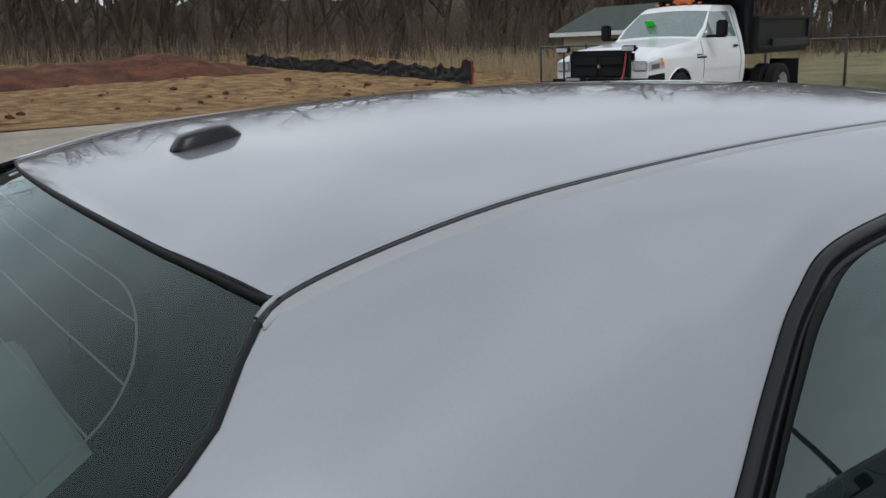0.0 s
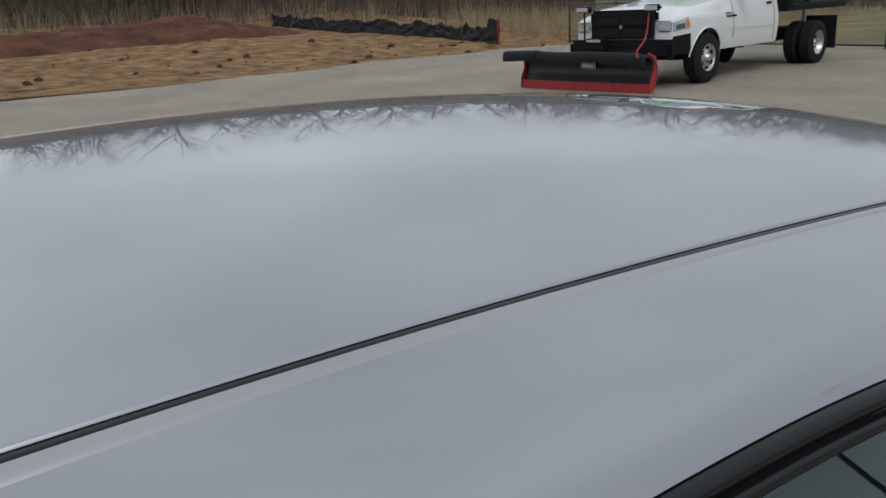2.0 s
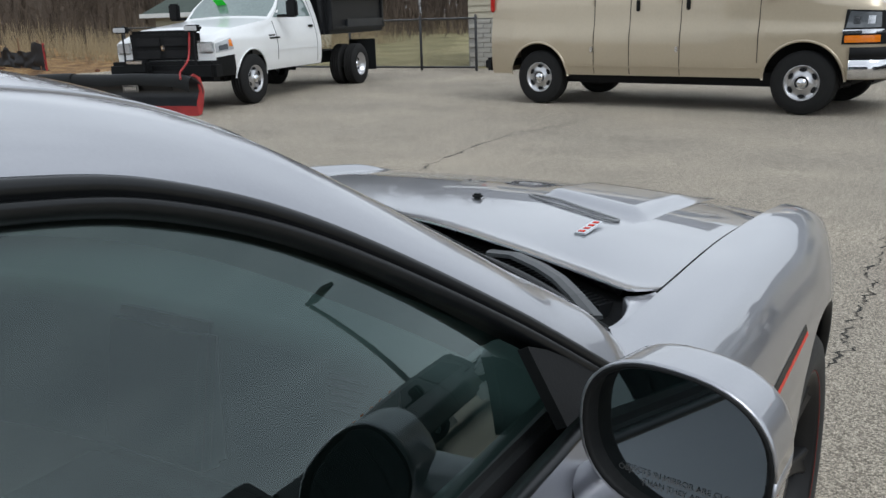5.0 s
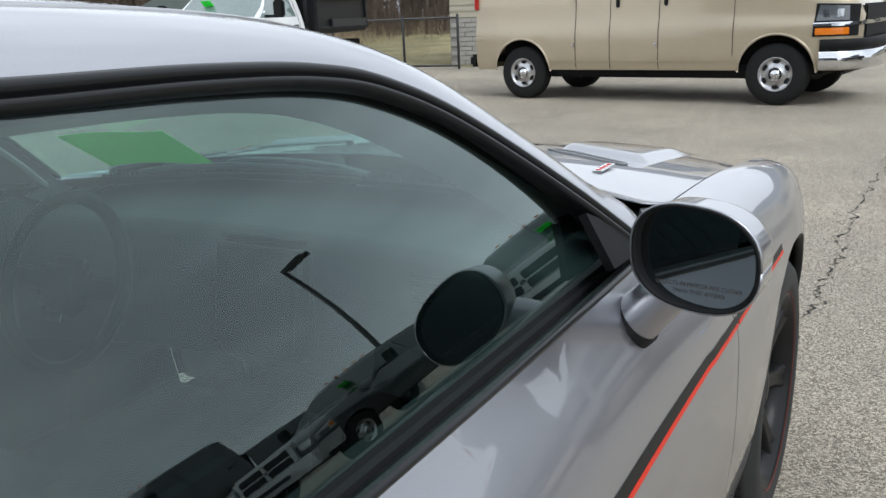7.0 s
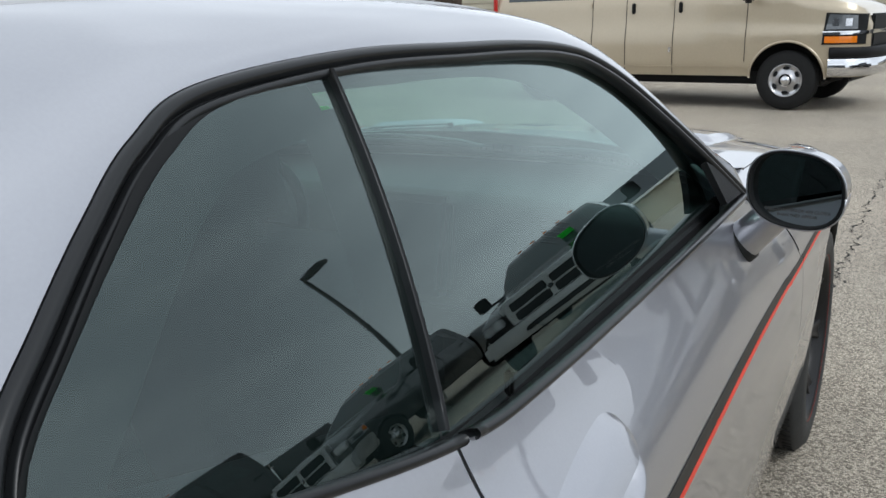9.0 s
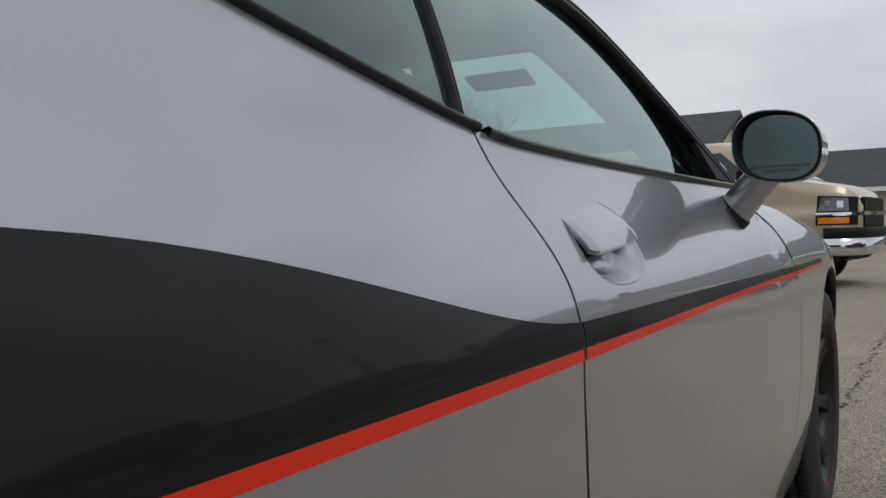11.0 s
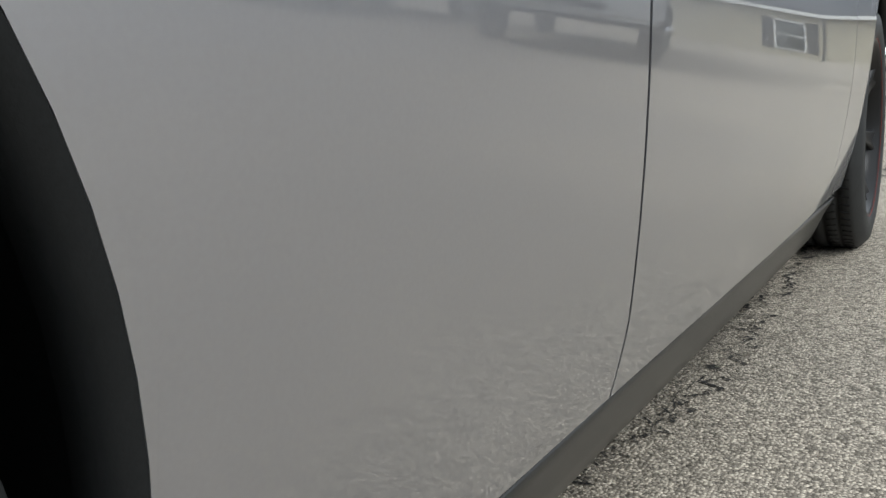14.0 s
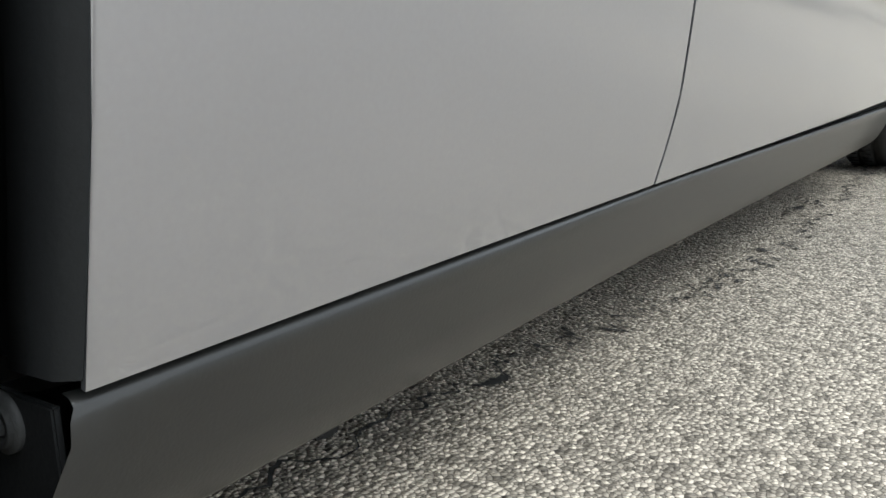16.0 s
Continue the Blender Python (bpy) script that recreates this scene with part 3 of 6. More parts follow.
def inset(line, d):
    """Moves an open (y, z) line inwards, to its left."""
    out = []
    for i in range(len(line)):
        t = line[min(i + 1, len(line) - 1)] - line[max(i - 1, 0)]
        t = t / (np.linalg.norm(t) + 1e-9)
        out.append(line[i] + d * np.array([t[1], -t[0]]))
    return np.array(out)


bow_in = inset(bow_line, 0.016)
PANE_Z = np.linspace(1.0, 1.40, 80)
PANE_X = lean(1.0) - 0.015 - np.concatenate([[0], np.cumsum(np.tan(np.radians(21.6 + 52 * (PANE_Z[:-1] - 1.085))) * np.diff(PANE_Z))])


def pane_x(z):
    """The door glass curves: steep at the belt, leaning in under the roof."""
    return float(np.interp(z, PANE_Z, PANE_X))


def pane_at(y, z):
    return pane_x(z) - 0.026 * (y + 0.95)



def side_windows(m):
    sg = np.array([-1 if m else 1, 1, 1])
    # panes, cut along the divider, with a slight barrel
    for name, lab, keep in (("quarter_window", "fixed tinted quarter window", -1), ("door_window", "closed tinted door window", 1)):
        rows = []
        top_y, top_z = bow_in[:, 0], bow_in[:, 1]
        for f in np.linspace(0, 1, 30 if keep < 0 else 60):
            y = -1.09 + 0.39 * f if keep < 0 else -0.70 + 1.16 * f
            zt = float(np.interp(y, top_y, top_z))
            zb = belt_z(y) + 0.006
            zt = max(zt, zb + 0.004)
            col = []
            for v in np.linspace(0, 1, 14):
                z = zb + (zt - zb) * v
                yd = divider_y(z)
                yy = -1.09 + (yd + 1.088) * f if keep < 0 else yd + 0.002 + (0.458 - yd) * f
                col.append(np.array([pane_at(yy, z), yy, z]))
            rows.append(col)
        pane = patch(name, np.array(rows), SIDEGLASS, car, lab, mirrored=m)
        pane.visible_shadow = False
    path = [on_glass(y, z) for y, z in bow_line]
    ridge = [(0.0012, -0.012), (0.0012, 0.002), (0.0046, 0.006), (0.0096, 0.007), (0.0134, 0.003), (0.0142, -0.005), (0.0159, -0.005), (0.0167, 0.003), (0.0188, 0.005), (0.0230, 0.004), (0.0256, -0.001), (0.0264, -0.022)]
    sweep("window_moulding", path, ridge, TRIM, car, "satin black ribbed window moulding", up=GLASS_N, mirrored=m)
    path = [on_glass(y, z - 0.004) for y, z in belt_line]
    for part_path, nm in ((path[:39], "belt_moulding"), (path[39:], "belt_moulding")):
        sweep(nm, part_path, [(-0.0015, -0.010), (-0.0012, 0.003), (0.001, 0.007), (0.004, 0.008), (0.008, 0.006), (0.010, -0.002), (0.010, -0.016)], TRIM, car, "satin black belt moulding", up=GLASS_N, mirrored=m)
    path = [np.array([pane_at(divider_y(z), z) + 0.010, divider_y(z), z]) for z in np.linspace(belt_z(-0.73) + 0.010, 1.335, 12)]
    sweep("window_divider", path, [(-0.0030, -0.016), (-0.0030, -0.002), (-0.0018, 0.000), (-0.0002, -0.002), (0.0010, 0.000), (0.0026, -0.001), (0.0032, -0.004), (0.0032, -0.016)], TRIM, car, up=GLASS_N, mirrored=m)
    # printed border round the quarter glass
    def on_pane(q, d=-0.0025):
        return (pane_at(q[0], q[1]) + d, q[0], q[1])
    edge_a, edge_b = inset(bow_line, 0.014), inset(bow_line, 0.062)
    pick = [i for i in range(len(bow_line)) if edge_b[i][0] < divider_y(edge_b[i][1]) - 0.004]
    patch("glass_border", [[on_pane(edge_a[i] * (1 - k) + edge_b[i] * k) for k in np.linspace(0, 1, 4)] for i in pick], BORDER, car, mirrored=m)
    patch("glass_border", [[on_pane((y, belt_z(y) + 0.004 + 0.030 * k)) for k in np.linspace(0, 1, 4)] for y in np.linspace(-1.06, -0.745, 20)], BORDER, car, mirrored=m)
    patch("glass_border", [[on_pane((divider_y(z) - 0.006 - 0.060 * k, z)) for k in np.linspace(0, 1, 4)] for z in np.linspace(1.05, 1.30, 16)], BORDER, car, mirrored=m)
    cap = bmesh.new()
    bmesh.ops.create_icosphere(cap, subdivisions=3, radius=1.0)
    tip = on_glass(-1.112, 1.120)
    cap.transform(Matrix.Translation((tip[0] * sg[0], tip[1], tip[2])) @ Matrix.Diagonal((0.008, 0.012, 0.011, 1)))
    part("corner_cap", cap, TRIM, car, smooth=True)
    rows = []
    for y, z in bow_line[(bow_line[:, 0] > -1.0) & (bow_line[:, 0] < 0.40)][::2]:
        rows.append([((lean(z) - 0.022 - 0.085 * k) * sg[0], y, z - 0.012 - 0.040 * k + 0.010 * math.sin(math.pi * k)) for k in np.linspace(0, 1, 6)])
    patch("roof_rail_trim", rows, HEADLINER, car, "grey inner roof rail trim", 0.003, out=(0, 0, -1))
    # sail plate ahead of the door glass
    tri = [(0.33, 1.02), (0.47, 1.016), (0.36, 1.085), (0.33, 1.098)]
    v = [on_glass(y, z, 0.001) * sg for y, z in tri] + [on_glass(y, z, -0.012) * sg for y, z in tri]
    link("sail_plate", v, [(0, 1, 2, 3), (7, 6, 5, 4), (0, 4, 5, 1), (1, 5, 6, 2), (2, 6, 7, 3), (3, 7, 4, 0)], PLASTIC, car, smooth=False)
    # near-black sheet behind the gaps, their shade put into its colour
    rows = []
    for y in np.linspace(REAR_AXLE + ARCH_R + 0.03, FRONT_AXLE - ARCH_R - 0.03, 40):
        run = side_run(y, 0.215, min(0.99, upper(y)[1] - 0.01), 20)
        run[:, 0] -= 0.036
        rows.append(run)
    patch("gap_shade", rows, DARK, car, mirrored=m)
    # sill
    path = [(0.0, y, 0.0) for y in np.concatenate([np.linspace(-1.236, -1.19, 6), np.linspace(-1.15, 1.03, 28)])]
    prof = [(0.878, 0.2405), (0.8825, 0.2392), (0.8850, 0.2360), (0.8848, 0.2300), (0.882, 0.222), (0.872, 0.19), (0.858, 0.158), (0.848, 0.150), (0.80, 0.148), (0.80, 0.225), (0.862, 0.238)]
    rows = []
    for k, p in enumerate(path):
        end = max(0.0, (p[1] - 0.85) / 0.18)
        back = max(0.0, (-1.19 - p[1]) / 0.046)
        rows.append([(x - 0.002 - 0.006 * back ** 2 * (z > 0.225), p[1] - 0.030 * back * max(0.0, (0.236 - z) / 0.09), z + end * 0.05 * (0.236 - z) / 0.09 - 0.022 * max(0.0, (p[1] + 0.6) / 1.6)) for x, z in prof])
    ob = patch("sill_panel", rows, SILL, car, "grey painted sill panel", mirrored=m)
    e = ob.modifiers.new("edges", "EDGE_SPLIT")
    e.split_angle = radians(60)
    # jacking lug under the sill
    part("jack_lug", prism([(-1.075, 0.165), (-1.035, 0.160), (-1.045, 0.137), (-1.065, 0.141)], sg[0] * 0.818, sg[0] * 0.838, 0.003), PLASTIC, car)
    # arch lips, and discs that paint the shade inside the wheel housings
    for yc in (FRONT_AXLE, REAR_AXLE):
        th = np.linspace(-0.222, math.pi + 0.222, 50)
        rows = []
        for a in th:
            y = yc + ARCH_R * math.copysign(abs(math.cos(a)) ** 0.8929, math.cos(a))
            z = 0.345 + (0.44 * math.sin(a) ** 0.8929 if math.sin(a) > 0 else 0.44 * math.sin(a))
            if math.sin(a) < 0:
                y = yc + math.copysign(ARCH_R, math.cos(a))
            x = side(min(max(y, -2.5), 2.25), min(max(z, 0.2), 1.0))
            c, s_ = math.cos(a), math.sin(a)
            # outer rows are the silver lip; black colour paints its shade, liner behind
            rows.append([(x - 0.0005, y, z), (x - 0.004, y - 0.010 * c, z - 0.010 * s_), (x - 0.03, y - 0.013 * c, z - 0.013 * s_), (x - 0.033, y - 0.002 * c, z - 0.002 * s_), (0.55, y + 0.01 * c, z + 0.01 * s_)])
        patch("shaded_arch_liner", rows, RUBBER, car, out=(0, 0, -1), mirrored=m)
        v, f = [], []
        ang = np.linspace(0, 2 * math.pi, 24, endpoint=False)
        # disc closing the housing, its shade put into the near-black colour
        link("housing_shade", [(sg[0] * 0.56, yc + 0.45 * math.cos(a), 0.40 + 0.45 * math.sin(a)) for a in ang], [tuple(range(24))], DARK, car, smooth=False)


mirrored_pair(side_windows)
for sx in (-1, 1):
    v, f = lathe([(0.0, 0.0135), (0.003, 0.0135), (0.003, 0.0105), (0.005, 0.010), (0.005, 0.0075), (0.003, 0.007), (0.003, 0.005), (0.007, 0.0045), (0.007, 0.0)], 24, "z")
    part("sill_end", box_bm((0.094, 0.004, 0.085), (sx * 0.822, -1.2385, 0.193), 0.001), PLASTIC, car, "black closing plate of the sill")
    link("liner_fastener", [(sx * 0.834 + x, -1.2405 - z, 0.222 + y) for x, y, z in v], f, TYRE, car, "dark push fastener")


# rubber seals round the rear glass and the windscreen
rear_seal = [REAR[0][i] + np.array([0, 0, 0.004]) for i in range(0, 41)]
sweep("rear_seal", [REAR[j][0] + np.array([-0.004, 0, 0.008]) for j in range(25, -1, -1)] + rear_seal[1:-1] + [REAR[j][40] + np.array([0.004, 0, 0.008]) for j in range(26)], [(-0.003, -0.006), (-0.003, 0.0005), (0.0, 0.0016), (0.003, 0.0005), (0.003, -0.006)], RUBBER, car, "black rubber seal")


def glass_strip(name, i0, i1, j0, j1, lift, material, label=""):
    """A strip laid on the rear glass between two fractions of its width and height."""
    rows = []
    for v in np.linspace(j0, j1, 20):
        row = []
        for u in np.linspace(i0, i1, 20):
            f, g = v * 25, u * 40
            a, b = int(min(f, 24)), int(min(g, 39))
            p = (REAR[a][b] * (1 - f + a) + REAR[a + 1][b] * (f - a)) * (1 - g + b) + (REAR[a][b + 1] * (1 - f + a) + REAR[a + 1][b + 1] * (f - a)) * (g - b)
            row.append(p + np.array([0, 0, lift]))
        rows.append(row)
    return patch(name, rows, material, rear_glass, label, out=(0, -0.5, 1))


HEAT = mat("defroster_line", (0.22, 0.185, 0.165), 0.7)
CERAMIC = mat("black_ceramic", (0.012, 0.013, 0.014), 0.7, spec=0.1, vary=0.05, scale=20)


def rear_at(u, v, lift):
    """A point on the rear glass at fractions of its width and height."""
    g, h = min(max(v, 0.0), 1.0) * 25, min(max(u, 0.0), 1.0) * 40
    a, b = int(min(g, 24)), int(min(h, 39))
    p = (REAR[a][b] * (1 - g + a) + REAR[a + 1][b] * (g - a)) * (1 - h + b) + (REAR[a][b + 1] * (1 - g + a) + REAR[a + 1][b + 1] * (g - a)) * (h - b)
    return p + np.array([0, 0, lift])


def border_loop(du, dv, ru, rv):
    """Down one side, round the upper corners and down the other side, in fractions of the glass."""
    half = [(du, v) for v in np.linspace(1.0, dv + rv, 16)]
    half += [(du + ru * (1 - math.cos(a)), dv + rv * (1 - math.sin(a))) for a in np.linspace(0.06, math.pi / 2, 16)]
    half += [(u, dv) for u in np.linspace(du + ru, 0.5, 16)[1:]]
    return half + [(1 - u, v) for u, v in half[-2::-1]]


loop_out, loop_in = border_loop(0.0, 0.0, 0.02, 0.03), border_loop(0.062, 0.042, 0.12, 0.13)
rows = [[rear_at(a[0] * (1 - k) + b[0] * k, a[1] * (1 - k) + b[1] * k, -0.002) for k in np.linspace(0, 1, 10)] for a, b in zip(loop_out, loop_in)]
patch("ceramic_border", rows, CERAMIC, rear_glass, "black printed border of the glass", out=(0, -0.5, 1))
bus_a, bus_b = border_loop(0.072, 0.055, 0.13, 0.14), border_loop(0.0740, 0.0575, 0.13, 0.14)
patch("defroster_bus", [[rear_at(*p, -0.001), rear_at(*q, -0.001)] for p, q in zip(bus_a, bus_b)], HEAT, rear_glass, out=(0, -0.5, 1))
for k in range(17):
    v = 0.085 + 0.052 * k
    arc = sorted((w, u) for u, w in bus_a if u <= 0.5)
    reach = 0.5 - float(np.interp(v, [q[0] for q in arc], [q[1] for q in arc]))
    glass_strip("defroster_line", 0.5 - reach, 0.5 + reach, v, v + 0.0022, -0.001, HEAT)

# roof antenna: a low faceted pod, flatter on top
rows = []
for r, z in ((1.0, -0.008), (1.0, 0.000), (0.97, 0.004), (0.80, 0.0135), (0.74, 0.0160), (0.62, 0.0178), (0.30, 0.0192), (0.0, 0.0195)):
    ring_pts = [(0.023 * r * math.copysign(abs(math.cos(a)) ** 0.55, math.cos(a)), (0.047 - 0.004 * (1 - r)) * r * math.copysign(abs(math.sin(a)) ** 0.75, math.sin(a)), z) for a in np.linspace(0, 2 * math.pi, 33)]
    rows.append([tuple(Matrix.Translation((0.0, -1.152, upper(-1.152)[1] + 0.022)) @ Matrix.Rotation(radians(9), 4, "X") @ Vector(p)) for p in ring_pts])
link("roof_antenna", np.array(rows).reshape(-1, 3), grid_faces(8, 33, flip=True), TRIM, car, "black low roof antenna pod")

# deck lid, tail and front
rows = []
for v in np.linspace(0, 1, 18):
    y = -1.99 - 0.56 * v
    ux, uz = upper(y)
    rows.append([((ux) * x, y - 0.03 * (1 - x * x) * v, uz + 0.018 * (1 - x * x)) for x in np.linspace(-1, 1, 21)])
patch("deck_lid", rows, PAINT, car, "silver boot lid", 0.003, out=(0, 0, 1))
rows = []
for v in np.linspace(0, 1, 14):
    z = 0.30 + 0.63 * v
    rows.append([((0.87 - 0.06 * (1 - v)) * x, -2.56 - 0.06 * math.sin(math.pi * v) - 0.05 * (1 - x * x), z) for x in np.linspace(-1, 1, 21)])
patch("rear_bumper", rows, PAINT, car, "silver rear bumper", 0.003, out=(0, -1, 0))
part("tail_lamp", box_bm((1.3, 0.03, 0.13), (0, -2.66, 0.80), 0.01), mat("tail_lamp_red", (0.3, 0.01, 0.01), 0.15, coat=0.6, vary=0.1), car)
rows = []
for i, p in enumerate(HOOD[-1]):
    u = p[0] / HOOD[-1][-1][0]
    px, py = 0.875 * u, 2.07 + 0.27 * (1 - abs(u) ** 3.5)
    front = bez([(p[0], p[1] + 0.004, p[2] - 0.003), (p[0] * 0.4 + px * 0.6, py - 0.03, p[2] - 0.02), (px, py + 0.02, 0.72), (px * 0.985, py, 0.56)], 18)
    rows.append(np.concatenate([front, [(px * 0.98, py - 0.01, 0.45), (px * 0.97, py - 0.03, 0.30), (px * 0.95, py - 0.07, 0.24)]]))
patch("front_bumper", rows, PAINT, car, "silver front bumper", 0.003, out=(0, 1, 0.2))
part("grille", box_bm((1.25, 0.04, 0.16), (0, 2.335, 0.66), 0.02), PLASTIC, car, "black grille")
for sx in (-1, 1):
    v, f = lathe([(0.0, 0.0), (0.02, 0.05), (0.0, 0.08)], 24, "z")
    ob = link("headlight", v, f, CHROME, car)
    ob.matrix_parent_inverse = Matrix()
    ob.location = (sx * 0.53, 2.36, 0.66)
    ob.rotation_euler = (radians(-90), 0, 0)
part("underbody", box_bm((1.5, 4.4, 0.12), (0, -0.1, 0.24), 0.02), DARK, car)

# bonnet details
def hood_z(x, y):
    ux, uz = upper(y)
    k = min(1.0, abs(x) / (ux - 0.004))
    return uz + 0.044 * (1 - k * k) * min(1.0, (2.35 - y) / 0.9)


for sx in (-1, 1):
    # scoop: a low plateau with a slanted rear step, sinking into the bonnet ahead
    rows = []
    for v in np.linspace(0, 1, 60):
        row = []
        for u in np.linspace(-1, 1, 41):
            x = 0.480 + 0.150 * u
            y = 1.245 + 0.13 * (0.5 - 0.5 * u) * (1 - v) + 0.60 * v
            a, b, c = min(1.0, v / 0.10), min(1.0, (1 - v) / 0.45), min(1.0, (1 - abs(u)) / 0.30)
            up = (a * a * (3 - 2 * a)) * (b * b * (3 - 2 * b)) * (c * c * (3 - 2 * c))
            row.append((sx * x, y, hood_z(x, y) - 0.0012 + 0.020 * up))
        rows.append(row)
    scoop = patch("bonnet_scoop", rows, PAINT, hood, "raised silver bonnet scoop", out=(0, 0, 1))
    # teardrop outline: a reflection on the scoop's rear slope, drawn as a grey line
    loop = spline([(0.326, 1.357), (0.362, 1.358), (0.412, 1.339), (0.476, 1.295), (0.540, 1.258), (0.582, 1.232), (0.562, 1.218), (0.494, 1.249), (0.400, 1.300), (0.345, 1.335)], 70, closed=True)
    vent = np.array([(sx * x, y, hood_z(x, y) + 0.003) for x, y in loop])
    sweep("scoop_reflection", vent, ring(0.0027, 8), REFLECTGREY, scoop, "grey line painting a reflection on the scoop", closed=True)
    # badge: red bars in a bright frame
    zb = hood_z(0.562, 1.12)
    badge = part("badge", box_bm((0.024, 0.104, 0.004), (sx * 0.562, 1.120, zb + 0.004), 0.0015, turn=sx * 2), CHROME, hood, "small red and chrome badge")
    for k in range(4):
        part("badge_bar", box_bm((0.013, 0.012, 0.003), (sx * 0.562, 1.120 - 0.036 + 0.024 * k, zb + 0.0055), 0.001, turn=sx * 2), RED, badge)
    nz = hood_z(0.252, 1.24)
    part("washer_nozzle", box_bm((0.022, 0.016, 0.012), (sx * 0.252, 1.240, nz + 0.005), 0.004), PLASTIC, hood, "black washer nozzle")

# cowl: a black trough with fins, and wipers
def cowl_at(x, k, dz=0.0):
    """A point between the foot of the windscreen (k 0) and the rear edge of the bonnet (k 1)."""
    u = (x / 0.772 + 1) * 20
    b, f = [np.array([np.interp(u, range(41), q[:, c]) for c in range(3)]) for q in (base_curve, cowl_front)]
    return b * (1 - k) + f * k + np.array([0, 0, dz])


rows = []
for x in np.linspace(-0.772, 0.772, 41):
    rows.append([cowl_at(x, k, -0.006 - 0.030 * math.sin(math.pi * min(1.0, max(0.0, k)))) for k in np.linspace(-0.12, 1.25, 11)])
cowl = patch("cowl_panel", rows, PLASTIC, car, "black plastic cowl", out=(0, 0, 1))
for x in np.linspace(-0.70, 0.70, 92):
    p = cowl_at(x, 0.74, -0.014)
    part("cowl_fin", box_bm((0.0060, 0.060, 0.020), tuple(p), 0.0, tilt=-12), TRIM, cowl)
for x0, x1 in ((-0.58, 0.04), (0.12, 0.725)):
    pts = [cowl_at(x0 + (x1 - x0) * u, 0.62 - 0.50 * u, 0.0 + 0.008 * math.sin(math.pi * u)) for u in np.linspace(0, 1, 20)]
    blade = sweep("wiper_blade", pts, [(-0.006, -0.014), (0.006, -0.014), (0.009, -0.006), (0.006, 0.002), (0.0, 0.005), (-0.006, 0.002)], TRIM, car, "black windscreen wiper")
    arm = [cowl_at(x1 - 0.34, 0.52, 0.014), cowl_at(x1 - 0.29, 0.60, 0.020), cowl_at(x1 - 0.20, 0.52, 0.021), cowl_at(x1 - 0.13, 0.44, 0.019), cowl_at(x1 - 0.06, 0.30, 0.012), cowl_at(x1 + 0.008, 0.16, 0.0)]
    sweep("wiper_arm", np.array(arm), [(-0.013, -0.004), (0.013, -0.004), (0.012, 0.002), (0.002, 0.004), (-0.011, 0.002)], WIPER, blade, "satin grey wiper arm", smooth=False)
# black trim round the windscreen
trim = [SCREEN[j][0] for j in range(23, -1, -1)] + [SCREEN[0][i] for i in range(1, 40)] + [SCREEN[j][40] for j in range(24)]
sweep("windscreen_seal", [p + np.array([0, 0.003, 0.002]) for p in trim], [(-0.005, -0.006), (-0.005, 0.001), (0.0, 0.0025), (0.005, 0.001), (0.005, -0.006)], RUBBER, car, "black windscreen seal")
# inner frame of the windscreen, pale garnish seen through the glass
for sx in (-1, 1):
    pts = [np.array([sx * (upper(y)[0] - 0.004), y - 0.02, upper(y)[1] - 0.026]) for y in np.linspace(0.20, 0.62, 14)]
    sweep("pillar_garnish", pts, ring(0.010, 8), HEADLINER, car, "grey pillar garnish")

